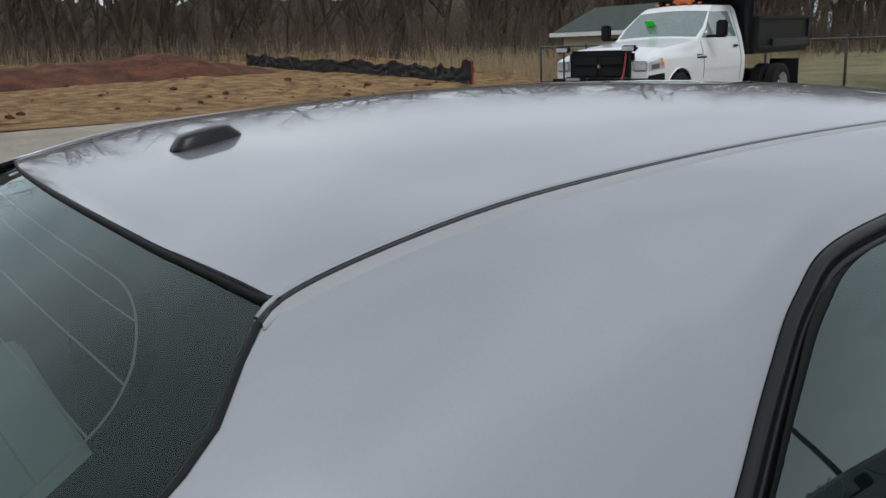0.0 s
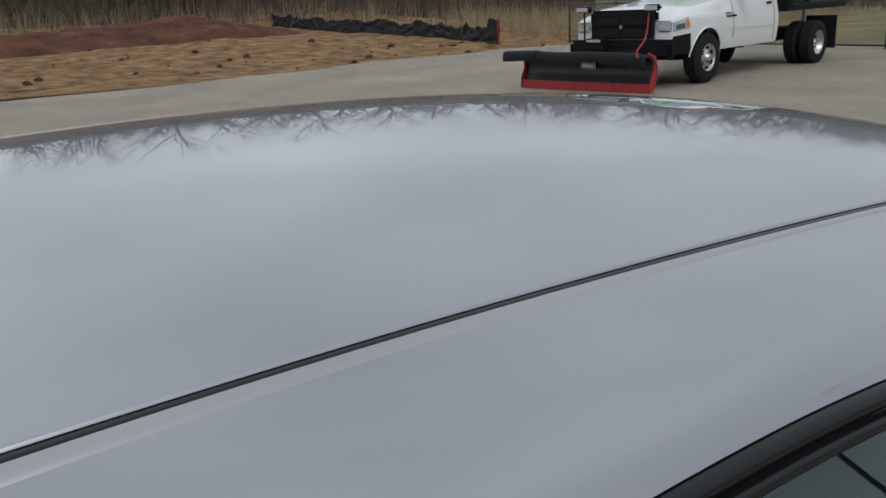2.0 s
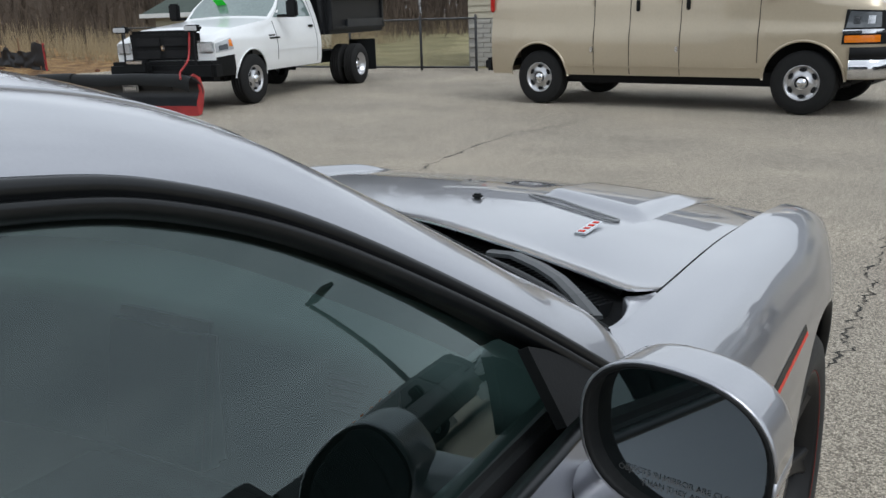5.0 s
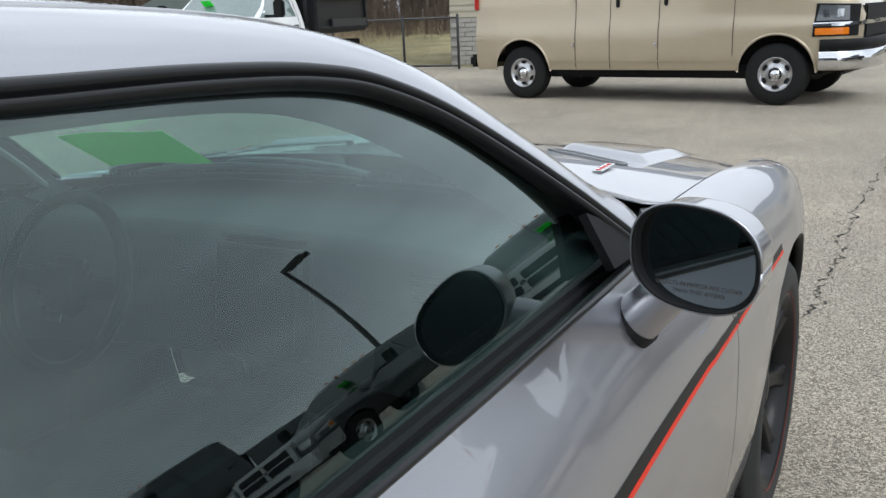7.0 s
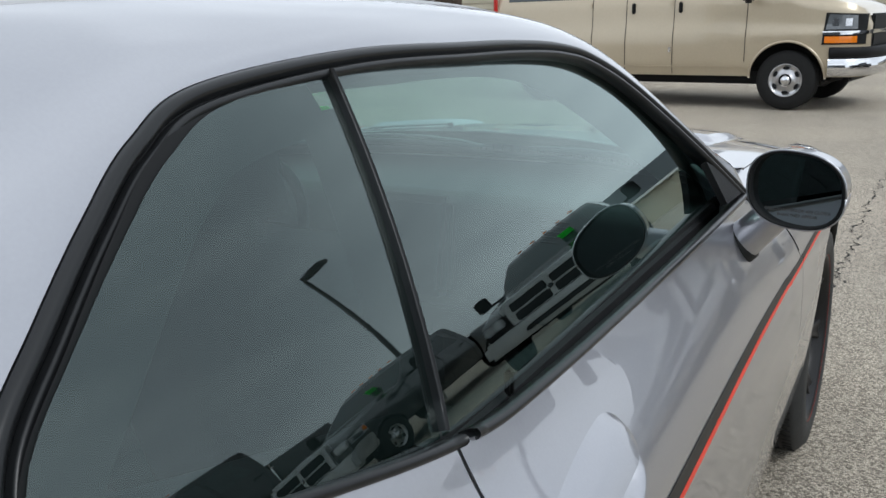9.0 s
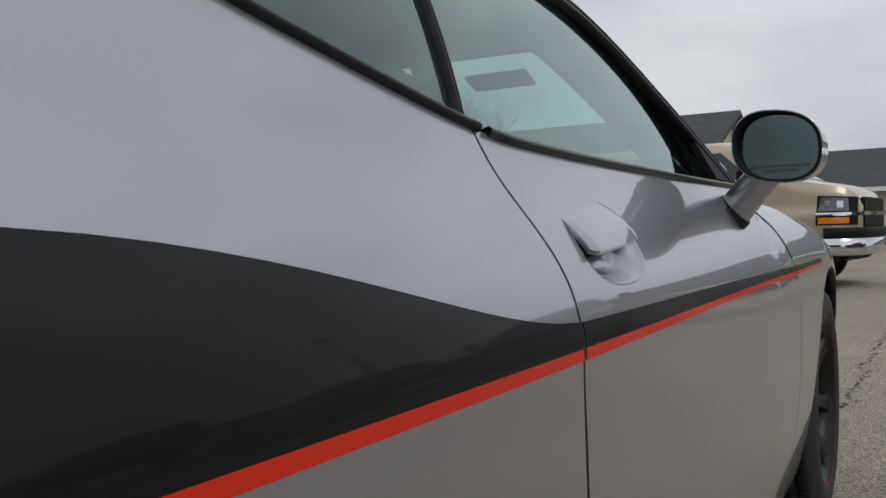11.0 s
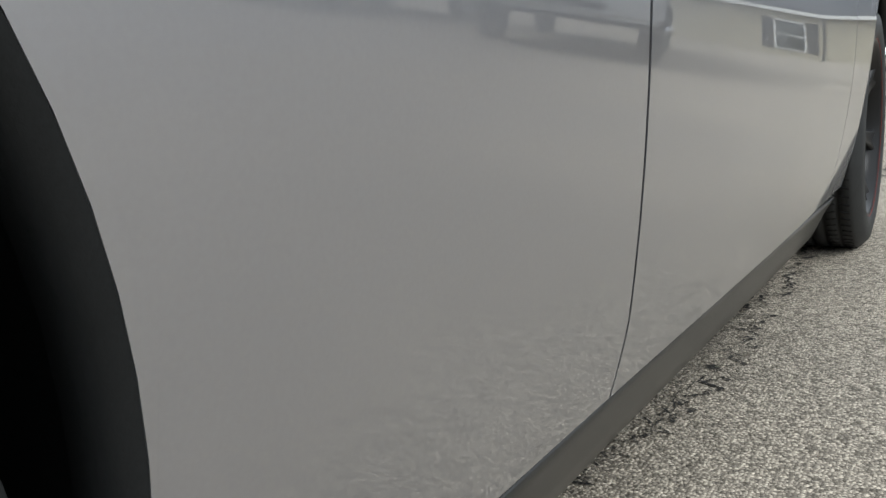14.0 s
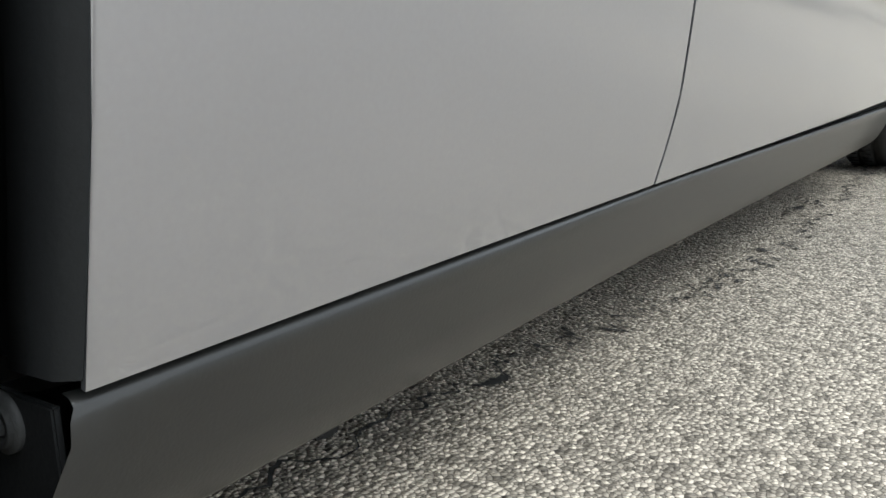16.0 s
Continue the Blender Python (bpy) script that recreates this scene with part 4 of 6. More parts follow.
# ---- car: mirrors ----
def door_mirror(m):
    sx = -1 if m else 1
    cx, cy, cz = 0.978, 0.245, 1.071
    rows = []
    for v in np.linspace(0, 1, 16):
        k = 1 - 0.10 * v if v < 0.55 else 0.945 * math.sqrt(max(0.0, 1 - ((v - 0.55) / 0.45) ** 2.2))
        y = cy + 0.100 * v
        row = []
        for a in np.linspace(0, 2 * math.pi, 41):
            c, s_ = math.cos(a), math.sin(a)
            rx = 0.083 if c > 0 else 0.079
            x = rx * math.copysign(abs(c) ** 0.82, c) * k + 0.012 * v
            z = 0.068 * math.copysign(abs(s_) ** 0.82, s_) * k - 0.10 * x
            row.append((sx * (cx + x), y - 0.05 * x, cz + z))
        rows.append(row)
    rows = np.array(rows)
    mid = np.array([sx * cx, cy + 0.06, cz])
    me = rows.reshape(-1, 3)
    shell = link("mirror_shell", me, grid_faces(16, 41, flip=m), PAINT, car, "silver mirror shell")
    s = shell.modifiers.new("thickness", "SOLIDIFY")
    s.thickness, s.offset = 0.003, 0.0
    rim = rows[0]
    inner = [[mid0 + (p - mid0) * k + np.array([0, dy, 0]) for p in rim] for mid0 in (rim.mean(axis=0),) for k, dy in ((0.99, 0.0), (0.965, -0.003), (0.92, 0.003), (0.905, 0.045))]
    link("mirror_bezel", np.array(inner).reshape(-1, 3), grid_faces(4, 41, flip=m), PLASTIC, shell, "black bezel")
    c0 = rim.mean(axis=0)
    disc = [c0 + (p - c0) * 0.912 + np.array([0, 0.013 - 0.11 * (p[0] - c0[0]) * sx * 0.912 + 0.045 * (p[2] - c0[2]) * 0.912, 0]) for p in rim[:-1]]
    gl = link("mirror_glass", disc, [tuple(range(40))] if m else [tuple(range(39, -1, -1))], MIRROR, shell, "mirror glass", smooth=False)
    # arm to the door
    pts = spline([(sx * 0.955, cy + 0.062, cz - 0.040), (sx * 0.918, cy + 0.072, cz - 0.083), (sx * 0.886, cy + 0.080, cz - 0.118)], 10)
    rows = []
    for i, p in enumerate(pts):
        w = 0.9 + 0.10 * (i / 9) ** 3
        rows.append([(p[0] + 0.66 * 0.037 * w * math.cos(a) * sx, p[1] + 0.042 * w * math.sin(a), p[2] - 0.75 * 0.037 * w * math.cos(a)) for a in np.linspace(0, 2 * math.pi, 25)])
    arm = link("mirror_arm", np.array(rows).reshape(-1, 3), grid_faces(10, 25, flip=not m), PAINT, shell, "silver mirror arm")
    ft = pts[-1]
    link("arm_gasket", [(ft[0] + sx * (0.66 * 0.037 * k * math.cos(a) + dx), ft[1] + 0.042 * k * math.sin(a), ft[2] - 0.75 * 0.037 * k * math.cos(a) + dx) for dx, k in ((0.004, 1.01), (0.003, 1.07), (-0.008, 1.09)) for a in np.linspace(0, 2 * math.pi, 25)], grid_faces(3, 25, flip=not m), RUBBER, shell)
    if not m:
        for k, line in enumerate(("OBJECTS IN MIRROR ARE CLOSER", "THAN THEY APPEAR")):
            cu = bpy.data.curves.new("mirror_text", "FONT")
            cu.body, cu.size, cu.align_x = line, 0.0074, "CENTER"
            tmp = bpy.data.objects.new("tmp_text", cu)
            scene.collection.objects.link(tmp)
            me = bpy.data.meshes.new_from_object(tmp.evaluated_get(bpy.context.evaluated_depsgraph_get()))
            bpy.data.objects.remove(tmp)
            tx = new("mirror_text", me)
            me.materials.clear()
            me.materials.append(LETTER)
            tx.parent = gl
            tilt = math.degrees(math.atan(-0.16))
            tx.matrix_basis = pose(cx + 0.006, cy + 0.0088 - 0.0004 * k, cz - 0.040 - 0.009 * k, 87.4, 0, tilt)


mirrored_pair(door_mirror)


# ---- car: door handles ----
def door_handle(m):
    rows = []
    for u in np.linspace(0, 1, 24):
        y = -0.654 + 0.192 * u
        top, low = 0.936 + 0.020 * math.sin(math.pi * 0.5 * u), 0.898 + 0.012 * u
        ends = min(1.0, u / 0.06, (1 - u) / 0.16) ** 0.5
        mid = (top + low) / 2
        row = []
        for w in np.linspace(0, 1, 14):
            z = mid + (low + (top - low) * w - mid) * (0.45 + 0.55 * ends if u > 0.5 else 0.85 + 0.15 * ends)
            swell = 0.013 * (1 - w ** 2.5) * (0.55 + 0.45 * ends) + 0.004
            row.append((side(y, 0.93) + (0.93 - z) * 0.75 + swell - 0.004, y, z))
        rows.append(row)
    ob = patch("door_handle", rows, PAINT, door_l if m else door_r, "silver shield-shaped pull handle", thick=0.007, mirrored=m)
    back = [[(x - 0.010, y, z - 0.003) for x, y, z in row[:9]] for row in rows]
    patch("handle_back", back, PLASTIC, ob, "black handle back", thick=0.004, mirrored=m)


mirrored_pair(door_handle)


# ---- car: wheels ----
def wheel(m, yc):
    sg = -1 if m else 1
    hub = empty("wheel")
    hub.parent = car
    hub.location = (sg * 0.815, yc, WHEEL_R)
    if m:
        hub.rotation_euler = (0, 0, math.pi)
    prof = [(-0.115, 0.262), (-0.122, 0.30), (-0.118, 0.335), (-0.100, 0.355), (-0.092, 0.3625)]
    for g in (-0.060, -0.020, 0.020, 0.060):
        prof += [(g - 0.005, 0.3635), (g - 0.004, 0.356), (g + 0.004, 0.356), (g + 0.005, 0.3635)]
    prof += [(0.092, 0.3625), (0.100, 0.355), (0.118, 0.335), (0.124, 0.30), (0.119, 0.272), (0.112, 0.262)]
    v, f = lathe(prof, 96)
    tyre = link("tyre", v, f, TYRE, hub, "black low-profile tyre")
    lugs = bmesh.new()
    for k in range(80):
        a = 2 * math.pi * k / 80
        for x0, tw in ((-0.078, 14), (-0.04, -12), (0.04, 12), (0.078, -14)):
            b = bmesh.new()
            bmesh.ops.create_cube(b, size=1.0)
            bmesh.ops.scale(b, vec=(0.026, 0.0035, 0.004), verts=b.verts)
            b.transform(Matrix.Rotation(a, 4, "X") @ Matrix.Translation((x0, 0, 0.3632)) @ Matrix.Rotation(radians(tw), 4, "Z"))
            me = bpy.data.meshes.new("t")
            b.to_mesh(me)
            b.free()
            lugs.from_mesh(me)
            bpy.data.meshes.remove(me)
    part("tread_pattern", lugs, DARK, tyre)["kind"] = "stuff"
    v, f = lathe([(-0.10, 0.25), (-0.09, 0.235), (0.06, 0.228), (0.095, 0.240), (0.108, 0.258), (0.116, 0.262), (0.113, 0.268), (0.10, 0.262)], 64)
    link("rim_barrel", v, f, RIM, hub, "satin black rim")
    v, f = lathe([(0.1135, 0.2675), (0.117, 0.2668), (0.1168, 0.2658), (0.112, 0.2655)], 64)
    link("rim_edge", v, f, DARKRED, hub, "thin red rim edge")
    for k in range(7):
        a = 2 * math.pi * k / 7
        rows = []
        for u in np.linspace(0, 1, 10):
            r = 0.055 + 0.197 * u
            w = 0.030 - 0.012 * math.sin(math.pi * u * 0.8) + 0.016 * u ** 3
            x = 0.072 + 0.030 * u ** 1.5
            rows.append([(x - 0.035, -w, r), (x - 0.004, -w, r), (x, -w * 0.7, r), (x - 0.006, 0, r), (x, w * 0.7, r), (x - 0.004, w, r), (x - 0.035, w, r)])
        R = np.array(Matrix.Rotation(a, 3, "X"))
        link("spoke", np.array(rows).reshape(-1, 3) @ R.T, grid_faces(10, 7), RIM, hub)
    v, f = lathe([(0.02, 0.075), (0.074, 0.070), (0.082, 0.055), (0.082, 0.034), (0.088, 0.030), (0.090, 0.0)], 32)
    link("hub_cap", v, f, RIM, hub)
    v, f = lathe([(-0.02, 0.17), (0.0, 0.17), (0.0, 0.06)], 48)
    link("brake_disc", v, f, CHROME, hub, "steel brake disc")
    return hub


for yc in (FRONT_AXLE, REAR_AXLE):
    for m in (False, True):
        wheel(m, yc)

# ---- car: cabin ----
part("cabin_floor", box_bm((1.36, 2.4, 0.06), (0, -0.35, 0.34), 0.02), CLOTH, car)
rows = []
for v in np.linspace(0, 1, 20):
    y = -1.30 + 1.44 * v
    ux, uz = upper(max(min(y, 0.15), -1.325))
    rows.append([((ux - 0.02) * x, y, uz - 0.030 + 0.020 * (1 - x * x)) for x in np.linspace(-1, 1, 13)])
patch("headliner", rows, HEADLINER, car, "grey headliner", out=(0, 0, -1))
rows = []
for v in np.linspace(0, 1, 14):
    a = v * 1.5
    y = 0.96 - 0.44 * math.sin(min(a, 1.2)) if v < 0.8 else 0.55 - 0.02 * (v - 0.8)
    z = 0.965 - 0.035 * v if v < 0.75 else 0.939 - 0.30 * (v - 0.75) / 0.25
    rows.append([(0.74 * x, y - 0.10 * abs(x) ** 2.5 + 0.0, z - 0.012 * abs(x) ** 3) for x in np.linspace(-1, 1, 25)])
patch("dashboard", rows, DASH, car, "dark grey dashboard", out=(0, 0, 1))
for x in (0.46, -0.62):
    vent = part("air_vent", box_bm((0.17, 0.02, 0.075), (x, 0.545, 0.875), 0.006), DASH, car, "louvred air vent")
    for k in range(5):
        part("vent_slat", box_bm((0.15, 0.012, 0.004), (x, 0.532, 0.849 + 0.013 * k), 0.0), TRIM, vent)
part("centre_fascia", box_bm((0.26, 0.10, 0.26), (0.0, 0.56, 0.80), 0.02, tilt=-12), PLASTIC, car)
part("centre_console", box_bm((0.22, 1.0, 0.20), (0.0, 0.05, 0.50), 0.03), PLASTIC, car)
sw = empty("steering_wheel")
sw.parent = car
sw.matrix_basis = pose(-0.36, 0.32, 0.86, 68, 0, 0)
v, f = [], []
R1, R2 = 0.185, 0.016
for i in range(40):
    a = 2 * math.pi * i / 40
    for j in range(9):
        b = 2 * math.pi * j / 9
        v.append(((R1 + R2 * math.cos(b)) * math.cos(a), (R1 + R2 * math.cos(b)) * math.sin(a), R2 * math.sin(b)))
for i in range(40):
    for j in range(9):
        f.append((i * 9 + j, ((i + 1) % 40) * 9 + j, ((i + 1) % 40) * 9 + (j + 1) % 9, i * 9 + (j + 1) % 9))
link("wheel_ring", v, f, PLASTIC, sw)
part("wheel_spoke", box_bm((0.34, 0.05, 0.02), (0, 0, -0.01), 0.008), PLASTIC, sw)
part("wheel_boss", box_bm((0.13, 0.13, 0.05), (0, -0.01, -0.01), 0.02), PLASTIC, sw)
part("wheel_trim", box_bm((0.05, 0.02, 0.006), (0, -0.075, 0.006), 0.002), CHROME, sw)


def seat(x, y, rear=False):
    st = empty("seat")
    st.parent = car
    st.location = (x, y, 0.36)
    w = 0.52 if not rear else 0.56
    part("seat_cushion", box_bm((w, 0.52, 0.20), (0, 0.06, 0.16), 0.06), CLOTH, st, smooth=True)
    part("seat_back", box_bm((w, 0.17, 0.58 if not rear else 0.48), (0, -0.25, 0.48 if not rear else 0.42), 0.06, tilt=14), CLOTH, st, smooth=True)
    if not rear:
        part("head_rest", box_bm((0.27, 0.11, 0.17), (0, -0.34, 0.83), 0.045, tilt=10), CLOTH, st, smooth=True)


seat(0.37, -0.20), seat(-0.37, -0.20), seat(0.33, -1.0, True), seat(-0.33, -1.0, True)
part("parcel_shelf", box_bm((1.3, 0.66, 0.03), (0, -1.66, 0.985), 0.01), mat("grey_shelf_cloth", (0.40, 0.41, 0.40), 0.95, vary=0.06, scale=10), car, "grey parcel shelf")
for m in (False, True):
    sg = -1 if m else 1
    part("door_card", prism([(-0.70, 0.34), (0.55, 0.34), (0.62, 0.90), (0.50, 0.985), (-0.70, 0.985)], sg * 0.76, sg * 0.80, 0.01), DASH, car, "dark door card")
    part("lock_pin", box_bm((0.010, 0.010, 0.03), (sg * 0.81, -0.55, 1.00), 0.003), PLASTIC, car)
# neon paper inside the windscreen
sheet = np.array([[(-0.531 + 0.313 * u, 0.515 - 0.028 * (1 - u) + 0.138 * w, 1.141 + 0.022 * u - 0.092 * w + 0.004 * math.sin(5 * u)) for w in np.linspace(0, 1, 5)] for u in np.linspace(0, 1, 14)])
patch("price_sheet", sheet, GREEN, car, "neon green price sheet behind the windscreen", thick=0.001, out=(0, -0.3, -1))
part("rear_view_mirror", box_bm((0.24, 0.03, 0.06), (0, 0.20, 1.27), 0.012), PLASTIC, car)
part("sun_visor", box_bm((0.16, 0.065, 0.008), (0.36, 0.335, 1.278), 0.003, tilt=-23), CLOTH, car, "small dark visor flap")
# painted flange of the fender round the end of the cowl, and the gap at the pillar's foot
for m in (False, True):
    rows = []
    for y in np.concatenate([np.linspace(0.635, 0.795, 16), np.linspace(0.802, 0.838, 8)]):
        ux = section(y)[-1, 0]
        inner = float(smooth_at(np.array([y]), [0.62, 0.65, 0.675, 0.70, 0.752, 0.785, 0.81], [0.765, 0.771, 0.778, 0.779, 0.768, 0.752, 0.746])[0])
        if y > 0.795:
            inner = 0.779 * (0.945 + 0.055 * math.sqrt(min(1.0, (y - 0.787) / 0.045))) + 0.0015
        top = section(y)[-1, 1]
        flat = [(ux + 0.001 + (inner - ux) * k, y, top - 0.0006 + 0.0030 * k * k) for k in np.linspace(0, 1, 8)]
        rows.append(flat + [(inner - 0.002, y, top + 0.0006), (inner - 0.004, y, top - 0.006), (inner - 0.005, y, top - 0.034)])
    patch("fender_return", rows, PAINT, car, "silver fender return at the cowl", 0.0, out=(0, 0, 1), mirrored=m)
    rows = [[(0.66 + 0.125 * u, 0.640 + 0.19 * v, 0.972 - 0.012 * u * u) for u in np.linspace(0, 1, 6)] for v in np.linspace(0, 1, 6)]
    patch("cowl_end", rows, PLASTIC, cowl, out=(0, 0, 1), mirrored=m)
    line = PILLAR_TIP[::-1] + [(side(gap_front(q), q) - 0.0004, gap_front(q), q) for q in np.linspace(0.990, 0.84, 16)]
    sweep("pillar_gap", line, ring(0.0024, 8), DARK, car, mirrored=m)


# ---- other vehicles: a shell drawn from a width profile and a roof line ----
class Shell:
    """A vehicle body, forward along +y: half width by height, top by length, width factor by length."""

    def __init__(self, widths, tops, plan, shoulder, full, brow=None):
        self.brow = brow or full
        self.widths, self.plan, self.shoulder, self.full = np.array(widths), np.array(plan), shoulder, full
        self.tops = np.array(tops)

    def top(self, s):
        return float(np.interp(s, self.tops[:, 0], self.tops[:, 1]))

    def x(self, s, z):
        t = self.top(s)
        lim = float(np.interp(t, [1.55, 2.04], [self.brow, self.full]))
        zz = z if z <= self.shoulder else self.shoulder + (z - self.shoulder) * (lim - self.shoulder) / max(0.02, t - self.shoulder)
        return float(np.interp(zz, self.widths[:, 0], self.widths[:, 1]) * np.interp(s, self.plan[:, 0], self.plan[:, 1]))

    def half(self, s, z0, n=22):
        t = self.top(s)
        z0 = min(z0, t - 0.03)
        zs = z0 + (t - z0) * np.sin(np.linspace(0, math.pi / 2, n))
        return [(self.x(s, z), s, z) for z in zs]

    def body(self, name, s_values, bottom, material, parent, label=""):
        rows = []
        for s in s_values:
            h = self.half(s, bottom(s))
            w = h[-1][0]
            crown = [(w * k, s, h[-1][2] + 0.035 * (1 - k * k)) for k in np.linspace(0.85, 0, 5)]
            right = h + crown
            rows.append(right + [(-x, y, z) for x, y, z in right[-2::-1]])
        ob = patch(name, rows, material, parent, label, out=(0, 0, 1))
        e = ob.modifiers.new("edges", "EDGE_SPLIT")
        e.split_angle = radians(38)
        return ob

    def panel(self, name, corners, material, parent, side, lift=0.006, label="", n=(12, 8)):
        """A plate on the flank: corners (s, z) rear-low, front-low, front-high, rear-high."""
        c = np.array(corners, float)
        rows = []
        for u in np.linspace(0, 1, n[0]):
            row = []
            for v in np.linspace(0, 1, n[1]):
                s, z = (c[0] * (1 - u) + c[1] * u) * (1 - v) + (c[3] * (1 - u) + c[2] * u) * v
                row.append((side * (self.x(s, z) + lift), s, z))
            rows.append(row)
        return patch(name, rows, material, parent, label, thick=0.004, out=(side, 0, 0.2))

    def lid(self, name, s0, s1, w0, w1, material, parent, lift=0.006, label="", n=14):
        """A plate on the upper side between two stations, w of the width there."""
        rows = []
        for u in np.linspace(0, 1, n):
            s = s0 + (s1 - s0) * u
            t, w = self.top(s), w0 + (w1 - w0) * u
            hw = self.x(s, t)
            rows.append([(hw * w * k, s, t + 0.035 * (1 - (w * k) ** 2) + lift) for k in np.linspace(-1, 1, 15)])
        return patch(name, rows, material, parent, label, thick=0.004, out=(0, 0.3, 1))


def arched(axles, r, low, zc):
    def bottom(s):
        z = low
        for a in axles:
            d = abs(s - a)
            if d < r:
                z = max(z, zc + math.sqrt(r * r - d * d))
        return z
    return bottom


def stations(s0, s1, axles, r):
    ss = list(np.linspace(s0, s1, 60))
    for a in axles:
        ss += list(a + r * np.cos(np.linspace(0, math.pi, 26))) + [a - r - 0.002, a + r + 0.002]
    return np.array(sorted(q for q in set(np.round(ss, 4)) if s0 <= q <= s1))


VGLASS = mat("dark_vehicle_glass", (0.025, 0.035, 0.036), 0.03, coat=0.6, coat_rough=0.01, vary=0.1, scale=3)
VGLASS2 = mat("green_vehicle_glass", (0.16, 0.21, 0.20), 0.03, coat=0.8, coat_rough=0.01, vary=0.2, scale=2)
WHITE = mat("white_paint", (0.84, 0.85, 0.85), 0.3, coat=0.8, vary=0.03, scale=3)
TAN = mat("tan_metallic_paint", (0.47, 0.40, 0.29), 0.32, 0.35, 0.8, 0.04, vary=0.04, scale=3)
BLACKP = mat("black_paint", (0.012, 0.012, 0.013), 0.25, coat=0.9, vary=0.1, scale=4)
GREYP = mat("grey_paint", (0.075, 0.078, 0.082), 0.3, 0.4, 0.8, vary=0.05, scale=4)
SATIN = mat("satin_chrome", (0.58, 0.59, 0.60), 0.32, 0.45, vary=0.05, scale=14)
STEEL = mat("silver_wheel", (0.55, 0.55, 0.56), 0.28, 0.85, vary=0.06, scale=20)
TYRE = mat("grey_black_tyre", (0.018, 0.018, 0.018), 0.85, spec=0.2, vary=0.15, scale=20, bump=0.2, bump_scale=120)
AMBER = mat("amber_lens", (0.75, 0.20, 0.01), 0.15, coat=0.8, vary=0.1, scale=30)
LENS = mat("clear_lens", (0.60, 0.62, 0.64), 0.10, 0.3, 0.8, vary=0.25, scale=18)
LENS2 = mat("smoked_lens", (0.10, 0.11, 0.12), 0.06, coat=0.9, coat_rough=0.01, vary=0.3, scale=12)
REDLENS = mat("red_lens", (0.45, 0.02, 0.015), 0.15, coat=0.8, vary=0.1, scale=20)
BEACON = mat("orange_beacon", (0.55, 0.13, 0.03), 0.2, coat=0.6, vary=0.1, scale=20)
BEDBLACK = mat("black_steel_bed", (0.010, 0.0105, 0.012), 0.45, spec=0.3, coat=0.1, vary=0.25, scale=6, bump=0.06, bump_scale=30)
PLOWBLACK = mat("worn_black_plow", (0.016, 0.018, 0.022), 0.42, coat=0.25, coat_rough=0.2, vary=0.3, scale=4, bump=0.05, bump_scale=20)
PLOWRED = mat("worn_red_steel", (0.36, 0.03, 0.03), 0.5, vary=0.35, scale=7, bump=0.1, bump_scale=40)


def road_wheel(parent, x, s, r=0.385, w=0.24, side=1, dual=False, rim=0.215):
    hub = empty("wheel")
    hub.parent = parent
    hub.location = (x, s, r)
    if side < 0:
        hub.rotation_euler = (0, 0, math.pi)
    prof = [(-w, rim), (-w - 0.004, rim + 0.06), (-w + 0.012, r - 0.02), (-w + 0.035, r)]
    for g in (0.3, 0.5, 0.7):
        c = -w + w * g
        prof += [(c - 0.008, r), (c - 0.006, r - 0.012), (c + 0.006, r - 0.012), (c + 0.008, r)]
    prof += [(-0.035, r), (-0.012, r - 0.02), (0.004, rim + 0.06), (0.0, rim)]
    v, f = lathe(prof, 40)
    link("tyre", v, f, TYRE, hub, "grey-black road tyre")
    if dual:
        v, f = lathe([(-w * 0.5, rim), (-0.03, rim - 0.01), (0.0, rim), (-0.02, rim - 0.012), (-0.13, rim - 0.03), (-0.14, 0.09), (-0.09, 0.085), (-0.085, 0.0)], 40)
    else:
        v, f = lathe([(-w * 0.5, rim), (-0.02, rim - 0.008), (0.004, rim - 0.002), (-0.008, rim - 0.016), (-0.045, rim - 0.035), (-0.03, rim - 0.08), (-0.012, 0.085), (0.0, 0.08)], 40)
    link("rim", v, f, STEEL, hub, "silver steel wheel")
    for k in range(6):
        b = bmesh.new()
        bmesh.ops.create_cone(b, cap_ends=True, segments=14, radius1=0.031, radius2=0.031, depth=0.014)
        bmesh.ops.scale(b, vec=(0.7, 1.35, 1), verts=b.verts)
        b.transform(Matrix.Rotation(2 * math.pi * k / 6, 4, "X") @ Matrix.Translation((-0.128 if dual else -0.026, 0, (rim + 0.075) / 2 + 0.012)) @ Matrix.Rotation(radians(90), 4, "Y"))
        part("rim_hole", b, DARK, hub)
    v, f = lathe([(-0.02, 0.070), (0.014, 0.062), (0.024, 0.045), (0.032, 0.036), (0.036, 0.0)], 24)
    cap = link("hub_cap", v, f, CHROME, hub)
    if dual:
        cap.location = (-0.09, 0, 0)
    return hub


def seam(shell, parent, s, z0, z1, side, w=0.008):
    shell.panel("panel_gap", [(s - w / 2, z0), (s + w / 2, z0), (s + w / 2, z1), (s - w / 2, z1)], DARK, parent, side, 0.0045, n=(2, 40))


def end_cap(shell, s, z0, cap, material, parent):
    h = shell.half(s, z0)
    loop = list(h) + [(-x, y, z) for x, y, z in h[::-1]]
    link("end_panel", loop, [tuple(range(len(loop)))[::cap]], material, parent, smooth=False)


